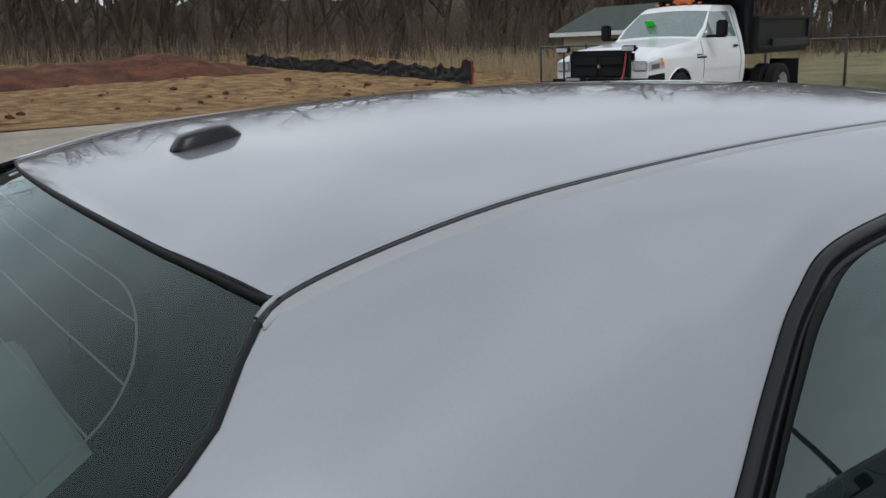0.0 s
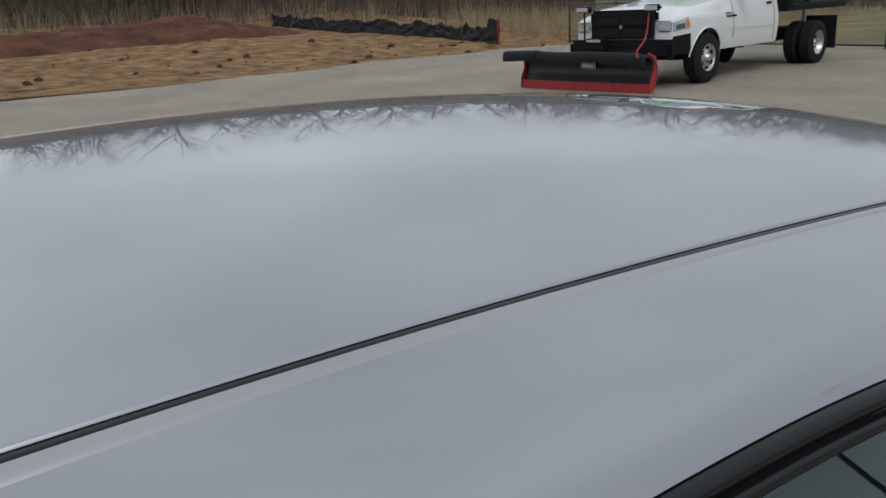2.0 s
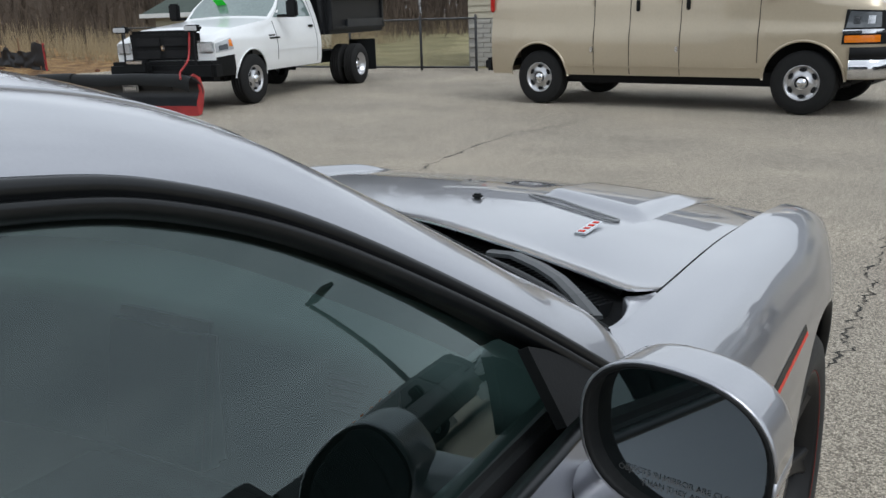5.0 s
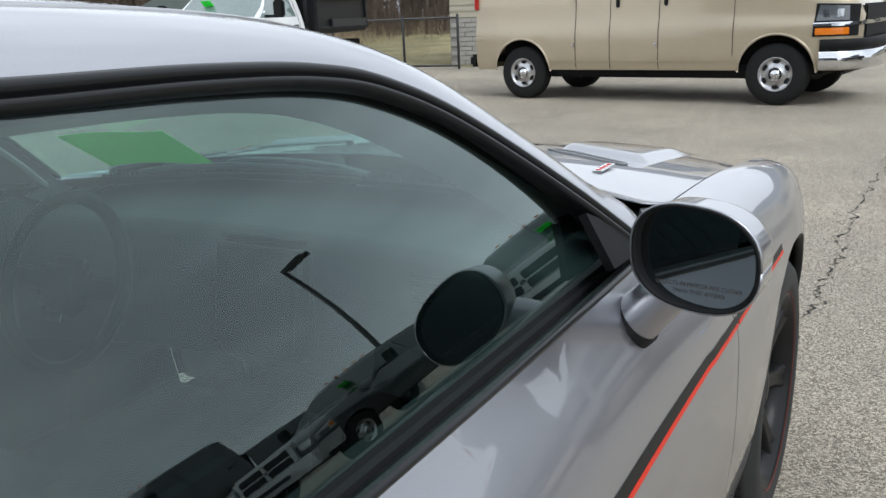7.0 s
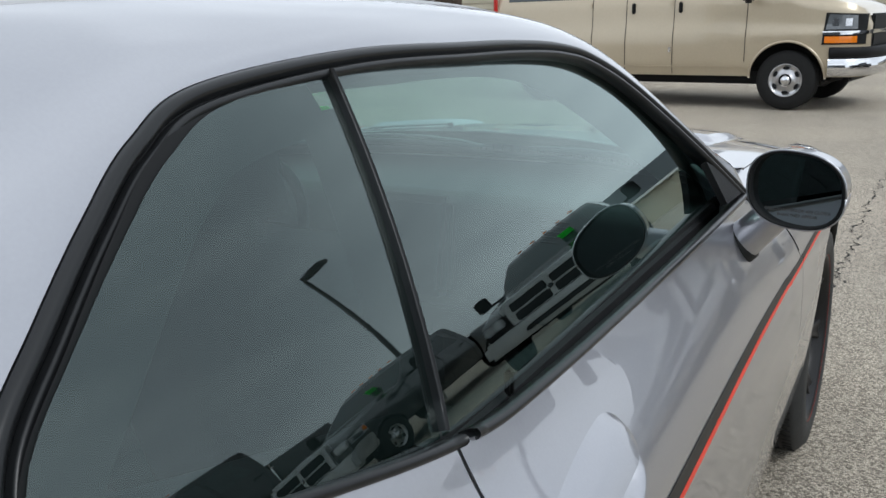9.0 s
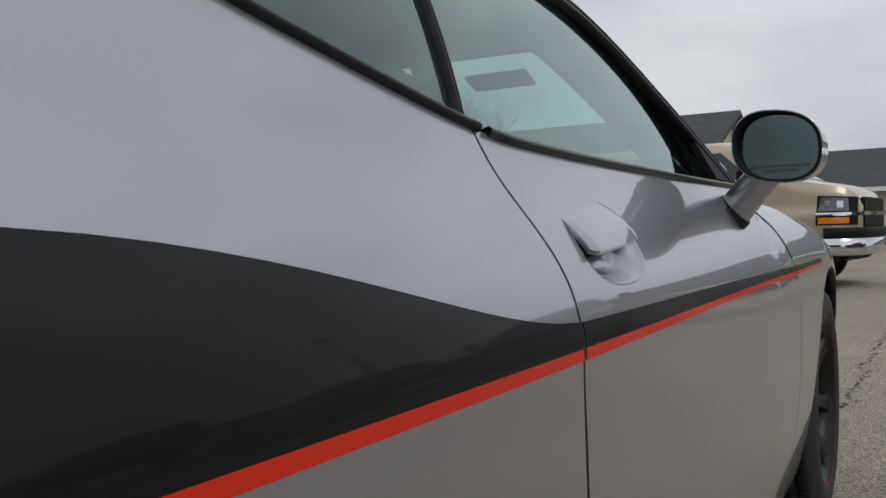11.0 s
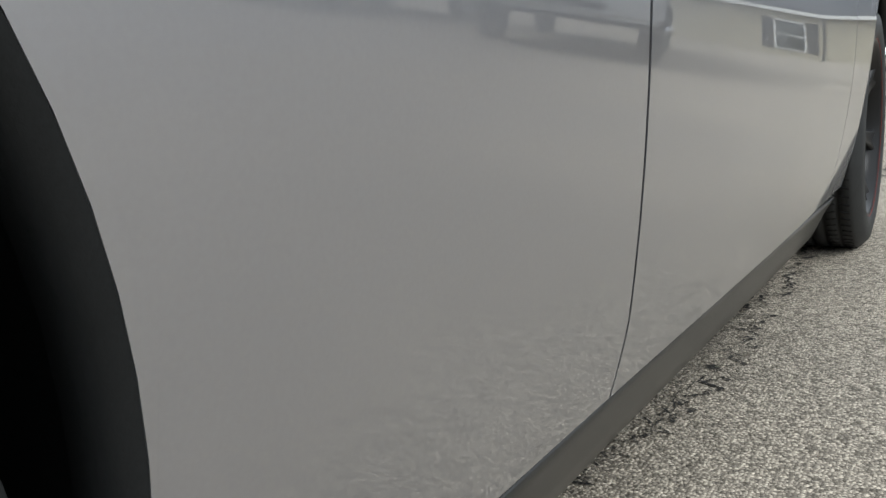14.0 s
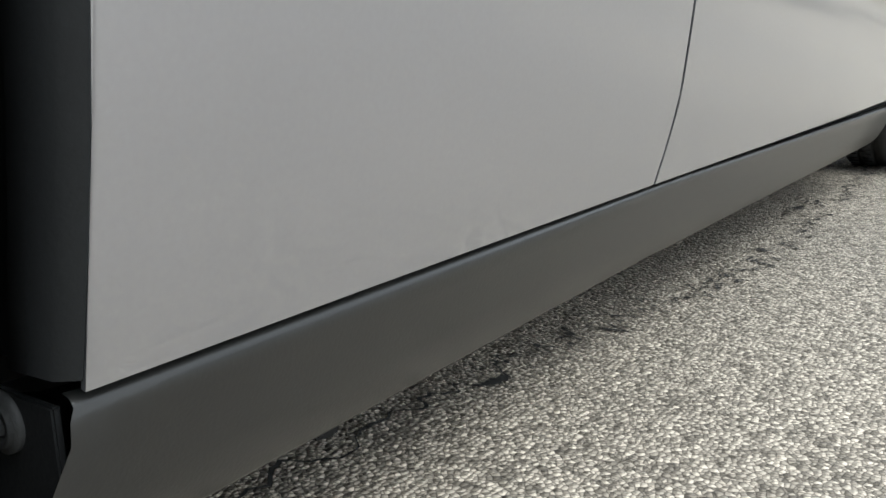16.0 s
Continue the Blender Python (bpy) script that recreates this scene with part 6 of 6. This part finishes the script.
rows = [[(x, y, rise(0, y) + 0.03 + 0.04 * noise.noise((x * 0.3, y * 0.3, 0)) + 0.012 * max(0, y - 20)) for y in np.linspace(18.0, 60, 40)] for x in np.linspace(-44, -5.2, 40)]
tagged(patch("lawn", rows, LAWN, out=(0, 0, 1)), "dormant tan grass behind the fence", "lawn", kind="structure")

random.seed(4)
verts, faces = [], []
ico = bmesh.new()
bmesh.ops.create_icosphere(ico, subdivisions=1, radius=1.0)
ico_v, ico_f = [np.array(q.co) for q in ico.verts], [[q.index for q in f.verts] for f in ico.faces]
ico.free()
for k in range(150):
    x, y = -20.3 - abs(random.gauss(0, 5.5)), random.uniform(-12, 17)
    r = 0.02 + 0.15 * random.random() ** 3
    i = len(verts)
    verts += [(x + q[0] * r * random.uniform(0.6, 1.25), y + q[1] * r * random.uniform(0.6, 1.25), dirt_h(x, y) + r * 0.2 + q[2] * r * 0.6) for q in ico_v]
    faces += [[i + j for j in f] for f in ico_f]
tagged(link("dirt_clods", verts, faces, REDDIRT, smooth=False), "scattered brown clods of dirt", "clods", kind="stuff")

# ---- silt fence ----
FABRIC = mat("black_silt_fabric", (0.014, 0.014, 0.016), 0.6, vary=0.3, scale=3, bump=0.3, bump_scale=20)
WOOD = mat("weathered_stake", (0.20, 0.12, 0.07), 0.85, vary=0.25, scale=8, bump=0.2, bump_scale=60)
silt = tagged(empty("silt_fence"), "sagging black fabric silt fence on wooden stakes", "fence")
line = spline([(-36.5, 13.6), (-33.5, 13.9), (-29.7, 14.5), (-26.4, 15.2), (-24.0, 15.3), (-21.7, 15.3)], 160)
rows = []
for i, (x, y) in enumerate(line):
    g, u = dirt_h(x, y), i / 159
    sag = 0.16 * abs(math.sin(u * 26)) ** 0.7 + 0.08 * noise.noise((u * 40, 0, 0))
    tip = 0.10 * math.sin(u * 33)
    hgt = 0.62 - sag + (0.25 if u > 0.95 else 0)
    rows.append([(x + tip * v + 0.07 * noise.noise((u * 60, v * 3, 2)), y + 0.10 * noise.noise((u * 50, v * 4, 9)), g - 0.03 + hgt * v) for v in np.linspace(0, 1, 8)])
patch("fabric", rows, FABRIC, silt, out=(1, -1, 0), thick=0.004)
for i in range(0, 160, 13):
    x, y = line[i]
    part("stake", box_bm((0.04, 0.04, 0.95), (x - 0.05, y + 0.04, dirt_h(x, y) + 0.38), 0.005), WOOD, silt)
part("stake", box_bm((0.05, 0.05, 1.0), (-21.70, 15.32, 0.45), 0.005), PLOWRED, silt, "red-painted end stake")

# ---- shed, fence, buildings ----
SIDING = mat("beige_siding", (0.46, 0.42, 0.32), 0.6, vary=0.06, scale=1.5)
TRIMW = mat("white_trim", (0.75, 0.75, 0.73), 0.5, vary=0.05, scale=3)
SHUTTER = mat("dark_shutter", (0.05, 0.05, 0.055), 0.5, vary=0.1, scale=5)
ROOFG = mat("grey_shingles", (0.055, 0.058, 0.064), 0.9, vary=0.3, scale=3, bump=0.4, bump_scale=30)
ROOFGREEN = mat("green_grey_shingles", (0.055, 0.072, 0.06), 0.9, vary=0.25, scale=3, bump=0.4, bump_scale=30)
STONE = mat("grey_block", (0.40, 0.385, 0.35), 0.9, vary=0.18, scale=5, bump=0.3, bump_scale=40)
MORTAR = mat("mortar", (0.28, 0.27, 0.25), 0.95, vary=0.1, scale=8)
CONCRETE = mat("pale_concrete", (0.50, 0.49, 0.46), 0.9, vary=0.12, scale=2, bump=0.1, bump_scale=60)


def clad(parent, x0, x1, z0, z1, y, course=0.15):
    """Lap siding: one board a course, each leaning out at its foot."""
    for i in range(int((z1 - z0) / course)):
        z = z0 + i * course
        part("siding_board", prism([(y, z + course), (y - 0.004, z + course), (y - 0.034, z), (y, z)], x0, x1), SIDING, parent)


def house(name, label, x0, x1, y0, y1, zg, eave, ridge, roof_mat, over=0.35):
    o = tagged(empty(name), label, "building")
    part("wall", box_bm((x1 - x0, y1 - y0, eave - zg), ((x0 + x1) / 2, (y0 + y1) / 2, (eave + zg) / 2)), SIDING, o, "beige siding wall")
    a, b, c = (y0 - over, eave - 0.05), ((y0 + y1) / 2, ridge), (y1 + over, eave - 0.05)
    part("roof", prism([a, b, c, (c[0], c[1] - 0.12), (b[0], b[1] - 0.14), (a[0], a[1] - 0.12)], x0 - over, x1 + over), roof_mat, o, "shingled gable roof")
    part("eave_board", box_bm((x1 - x0 + 2 * over, 0.04, 0.16), ((x0 + x1) / 2, y0 - over - 0.02, eave - 0.10)), TRIMW, o, "white gutter board")
    for xx in (x0, x1):
        part("gable", prism([(a[0] + over, a[1] - 0.10), (b[0], b[1] - 0.14), (c[0] - over, c[1] - 0.10)], xx - 0.03, xx + 0.03), SIDING, o)
    return o


office = house("office_building", "beige sided office building with a dark shingle roof", -2.6, 20.0, 34.0, 42.0, 0.0, 2.62, 4.35, ROOFG)
clad(office, -2.6, 20.0, 0.27, 2.5, 33.99)
part("foundation", box_bm((22.6, 0.06, 0.22), (8.7, 33.96, 0.15)), CONCRETE, office)
part("walkway", box_bm((24, 1.8, 0.12), (8.7, 32.9, 0.13), 0.02), CONCRETE, office, "pale concrete walk")
for wx in (1.2, 7.0, 13.2):
    w = part("window", box_bm((1.16, 0.08, 1.36), (wx, 33.95, 1.42), 0.01), TRIMW, office, "white framed window")
    for k in range(2):
        part("pane", box_bm((1.0, 0.03, 0.58), (wx, 33.905, 1.10 + 0.64 * k), 0.004), VGLASS, w)
    for sx in (-1, 1):
        panel = part("shutter", box_bm((0.40, 0.05, 1.40), (wx + sx * 0.82, 33.95, 1.42), 0.01), SHUTTER, office, "dark shutter")
        for k in range(10):
            part("shutter_slat", box_bm((0.32, 0.03, 0.03), (wx + sx * 0.82, 33.915, 0.86 + 0.125 * k)), SHUTTER, panel)
part("downspout", box_bm((0.08, 0.07, 2.35), (5.75, 33.93, 1.4), 0.01), SHUTTER, office)
part("roof_vent", box_bm((0.16, 0.16, 0.45), (9.3, 35.3, 3.45), 0.02), TRIMW, office, "white roof vent pipe")
part("roof_vent", box_bm((0.25, 0.25, 0.2), (5.3, 35.6, 3.4), 0.03), SHUTTER, office)

office.location = (0, 0, -0.35)

annex = house("stone_faced_building", "small beige building with a grey block base", -9.5, -3.4, 18.6, 24.0, 0.05, 2.7, 3.9, ROOFG)
clad(annex, -9.5, -3.4, 1.25, 2.6, 18.59)
part("mortar_bed", box_bm((6.1, 0.03, 1.16), (-6.45, 18.585, 0.66)), MORTAR, annex)
block_mesh = None
for r in range(10):
    for k in range(15):
        xx = -9.47 + 0.40 * k + (0.2 if r % 2 else 0)
        if block_mesh is None:
            block = part("block", box_bm((0.385, 0.06, 0.102), (0, 0, 0), 0.006), STONE, annex)
            block_mesh = block.data
        else:
            block = new("block", block_mesh)
            block.parent = annex
        block.location = (xx + 0.19, 18.575, 0.15 + 0.114 * r)

house("shed", "small tan shed with a green-grey shingle roof", -26.4, -21.2, 23.6, 28.0, 0.0, 1.75, 2.75, ROOFGREEN, over=0.4)

FENCEM = mat("black_fence_steel", (0.012, 0.012, 0.013), 0.4, coat=0.3, vary=0.1, scale=20)
fence = tagged(empty("chain_link_fence"), "black chain-link fence with round posts", "fence")
FY, FH = 17.3, 1.18
for px in (-20.6, -18.5, -16.4, -14.3, -12.2, -10.1, -8.6):
    v, f = lathe([(0.0, 0.032), (FH + 0.06, 0.032), (FH + 0.08, 0.02), (FH + 0.085, 0.0)], 10, "z")
    link("post", v, f, FENCEM, fence).location = (px, FY, rise(0, FY))
for z in (0.08, FH):
    sweep("rail", [(-20.6, FY, z + rise(0, FY)), (-8.6, FY, z + rise(0, FY))], ring(0.022, 8), FENCEM, fence)
v, f = [], []
for d in (1, -1):
    for k in range(176):
        x0 = -20.6 + k * 0.075
        xa, xb = (x0 - FH, x0) if d > 0 else (x0, x0 - FH)
        if min(xa, xb) < -20.6 or max(xa, xb) > -8.6:
            continue
        i = len(v)
        for px, pz in ((xa, 0.18), (xb, FH + 0.1)):
            v += [(px - 0.003, FY, pz), (px + 0.003, FY, pz), (px, FY + 0.004, pz)]
        f += [(i, i + 1, i + 4, i + 3), (i + 1, i + 2, i + 5, i + 4), (i + 2, i, i + 3, i + 5)]
link("wire_mesh", v, f, FENCEM, fence, "woven black wire", smooth=False)["kind"] = "stuff"

# unseen stand-in behind the camera, added so the door mirror reflects something dark
mirror_backdrop = tagged(empty("mirror_backdrop"), "dark grey ribbed wall added out of view to darken the mirror", "building")
BACKDROP = mat("dark_grey_cladding", (0.06, 0.065, 0.07), 0.6, vary=0.15, scale=1)
part("wall", box_bm((28, 0.4, 6.0), (-1.0, -13.2, 3.0)), BACKDROP, mirror_backdrop)
for k in range(70):
    part("cladding_rib", box_bm((0.05, 0.04, 6.0), (-14.8 + 0.4 * k, -12.98, 3.0)), BACKDROP, mirror_backdrop)
part("roof", box_bm((28.6, 7, 0.3), (-1.0, -16.6, 6.15), 0.02), ROOFG, mirror_backdrop)

POLEM = mat("dark_bronze_pole", (0.03, 0.027, 0.025), 0.45, vary=0.1, scale=6)
lamp = tagged(empty("lot_lamp", (11.45, 13.7, rise(0, 13))), "dark shoebox lamp on a tall pole with a concrete base", "street lamp")
v, f = lathe([(0.0, 0.075), (6.8, 0.055), (6.82, 0.0)], 12, "z")
link("pole", v, f, POLEM, lamp)
v, f = lathe([(0.0, 0.28), (0.7, 0.28), (0.72, 0.25), (0.72, 0.0)], 24, "z")
link("pole_base", v, f, CONCRETE, lamp)
part("lamp_head", box_bm((0.75, 0.40, 0.16), (-0.45, 0, 6.85), 0.03), POLEM, lamp)

# ---- cracks in the asphalt ----
CRACK = mat("open_crack", (0.03, 0.028, 0.025), 0.95, vary=0.3, scale=60)


def crack(points, width, seed, n=220):
    random.seed(seed)
    base = spline(points, n)
    rows, w, off, drift = [], width, 0.0, 0.0
    for i, (x, y) in enumerate(base):
        drift = drift * 0.45 + random.gauss(0, width * 0.42)
        off = off * 0.88 + drift
        w = max(width * 0.15, w * 0.8 + 0.2 * abs(random.gauss(width, width * 0.6)))
        t = base[min(i + 1, n - 1)] - base[max(i - 1, 0)]
        t = t / (np.linalg.norm(t) + 1e-9)
        c = np.array([x, y]) + np.array([t[1], -t[0]]) * off
        v = w * (0.12 + 1.5 * max(0.0, 0.35 + noise.noise((i * 0.07, seed, 0)))) * (0.7 + 0.3 * min(1.0, max(0.0, (y + 0.5) / 1.2)))
        rows.append([(c[0] + t[1] * k * v, c[1] - t[0] * k * v, rise(0, y) + 0.0025) for k in (-0.5, 0.5)])
    return tagged(patch("asphalt_crack", rows, CRACK, out=(0, 0, 1)), "jagged dark crack in the asphalt", "crack", kind="structure")


crack([(0.66, -1.6), (0.675, -0.70), (0.71, -0.44), (0.757, -0.228), (0.798, -0.03), (0.805, 0.227), (0.797, 0.505), (0.756, 0.607), (0.787, 1.01), (0.785, 1.24), (0.80, 2.0), (0.82, 3.05), (0.833, 3.6), (0.830, 4.3), (0.85, 5.23), (0.90, 6.4), (0.95, 8.0)], 0.0135, 5, 1900)
crack([(0.757, -0.228), (0.770, -0.12), (0.772, 0.04), (0.80, 0.16)], 0.004, 12, 120)
crack([(0.756, 0.607), (0.742, 0.66), (0.735, 0.74)], 0.004, 14, 60)
crack([(-2.8, 4.2), (-3.0, 5.5), (-3.114, 6.365), (-3.2, 7.4), (-3.206, 8.044), (-3.048, 9.055), (-2.9, 9.8)], 0.022, 8, 400)

# ---- woods ----
BARK = mat("grey_brown_bark", (0.066, 0.048, 0.034), 0.95, vary=0.35, scale=1.5)
BRUSH = mat("brown_brush", (0.095, 0.070, 0.052), 0.95, vary=0.4, scale=1.0)
DRYGRASS = mat("dry_tall_grass", (0.30, 0.235, 0.14), 0.95, vary=0.3, scale=1.0)


class Sticks:
    """Many thin tapered tubes gathered in one mesh."""

    def __init__(self):
        self.v, self.f = [], []

    def tube(self, a, b, r0, r1, n=4):
        a, b = np.array(a, float), np.array(b, float)
        d = b - a
        q = np.cross(d, (0.3, 0.9, 0.2))
        q /= np.linalg.norm(q) + 1e-9
        p = np.cross(d, q)
        p /= np.linalg.norm(p) + 1e-9
        i = len(self.v)
        for c, r in ((a, r0), (b, r1)):
            for k in range(n):
                t = 2 * math.pi * k / n
                self.v.append(tuple(c + r * (q * math.cos(t) + p * math.sin(t))))
        for k in range(n):
            self.f.append((i + k, i + (k + 1) % n, i + n + (k + 1) % n, i + n + k))

    def grow(self, a, way, length, r, level, rng):
        way = way / np.linalg.norm(way)
        steps = 4 if level > 1 else 3
        p = np.array(a, float)
        for k in range(steps):
            way = way + np.array([rng.gauss(0, 0.10), rng.gauss(0, 0.10), 0.05])
            way /= np.linalg.norm(way)
            q = p + way * length / steps
            ra, rb = r * (1 - 0.8 * k / steps), r * (1 - 0.8 * (k + 1) / steps)
            self.tube(p, q, ra, rb, 5 if level == 3 else 3)
            if level > 0 and (k > 0 or level < 3):
                for c in range(2 if level > 1 else 3):
                    th = rng.uniform(0, 2 * math.pi)
                    out = np.array([math.cos(th), math.sin(th), rng.uniform(0.2, 0.9)])
                    self.grow(p + (q - p) * rng.random(), way * 0.6 + out * 0.8, length * rng.uniform(0.35, 0.6), rb * 0.62, level - 1, rng)
            p = q


edge_line = spline([(-47, -40), (-46, -10), (-44, 8), (-40, 22), (-33, 33), (-24, 41), (-19, 44)], 300)
rng = random.Random(11)
proto = []
for k in range(7):
    st = Sticks()
    st.grow((0, 0, -0.1), np.array([rng.gauss(0, 0.08), rng.gauss(0, 0.08), 1.0]), rng.uniform(5.6, 7.4), rng.uniform(0.11, 0.24), 3, rng)
    me = bpy.data.meshes.new("bare_tree")
    me.from_pydata(st.v, [], st.f)
    me.materials.append(BARK)
    proto.append(me)
for k in range(230):
    x, y = edge_line[rng.randrange(300)]
    d = rng.random() ** 1.5 * 16
    t = new("bare_tree", proto[k % 7])
    size = rng.uniform(0.75, 1.25)
    t.matrix_world = pose(x - d * 0.8 + rng.gauss(0, 1), y + d * 0.55 + rng.gauss(0, 1), 0.1, 0, 0, rng.uniform(0, 360)) @ Matrix.Diagonal((size, size, size, 1))
    tagged(t, "bare leafless tree with grey-brown branches", "tree", "bare trees of the wood")
brush = Sticks()
for k in range(6500):
    x, y = edge_line[rng.randrange(300)]
    d = rng.gauss(3, 5)
    h = abs(rng.gauss(1.7, 0.9)) + 0.3
    a = np.array([x - d * 0.8, y + d * 0.55, 0.1])
    b = a + np.array([rng.gauss(0, 0.25) * h, rng.gauss(0, 0.25) * h, h])
    brush.tube(a, b, 0.018, 0.005, 3)
    for c in range(3):
        q = a + (b - a) * rng.uniform(0.3, 0.9)
        brush.tube(q, q + np.array([rng.gauss(0, 0.4), rng.gauss(0, 0.4), abs(rng.gauss(0.4, 0.25))]) * h * 0.5, 0.009, 0.003, 3)
tagged(link("wood_undergrowth", brush.v, brush.f, BRUSH, smooth=False), "tangled brown undergrowth along the wood", "undergrowth", kind="stuff")
grass = Sticks()
for k in range(9000):
    if rng.random() < 0.5:
        x, y = rng.uniform(-31, -19.5), rng.uniform(17.5, 31)
    else:
        x, y = edge_line[rng.randrange(300)]
        d = rng.gauss(-2.0, 1.4)
        x, y = x - d * 0.8, y + d * 0.55
    a = np.array([x, y, dirt_h(x, y) - 0.02 if y < 21 else 0.15])
    grass.tube(a, a + np.array([rng.gauss(0, 0.2), rng.gauss(0, 0.2), abs(rng.gauss(0.6, 0.25)) + 0.1]), 0.010, 0.002, 3)
tagged(link("tall_dry_grass", grass.v, grass.f, DRYGRASS, smooth=False), "tall dry tan grass", "grass", kind="stuff")
FARWOOD = soil("far_wood", (0.058, 0.043, 0.032), (0.102, 0.080, 0.062), (0.17, 0.142, 0.118), 0.35, 0.0)
rows = []
for i in range(0, 300, 3):
    x, y = edge_line[i]
    rows.append([(x - 17.6, y + 12.1, z) for z in (0.0, 2.0, 5.3 + 0.9 * noise.noise((i * 0.13, 0, 0)) + 0.8 * noise.noise((i * 0.7, 3, 0)))])
tagged(patch("far_woods", rows, FARWOOD, out=(1, -1, 0)), "grey-brown depth of the wood", "woods", kind="stuff")
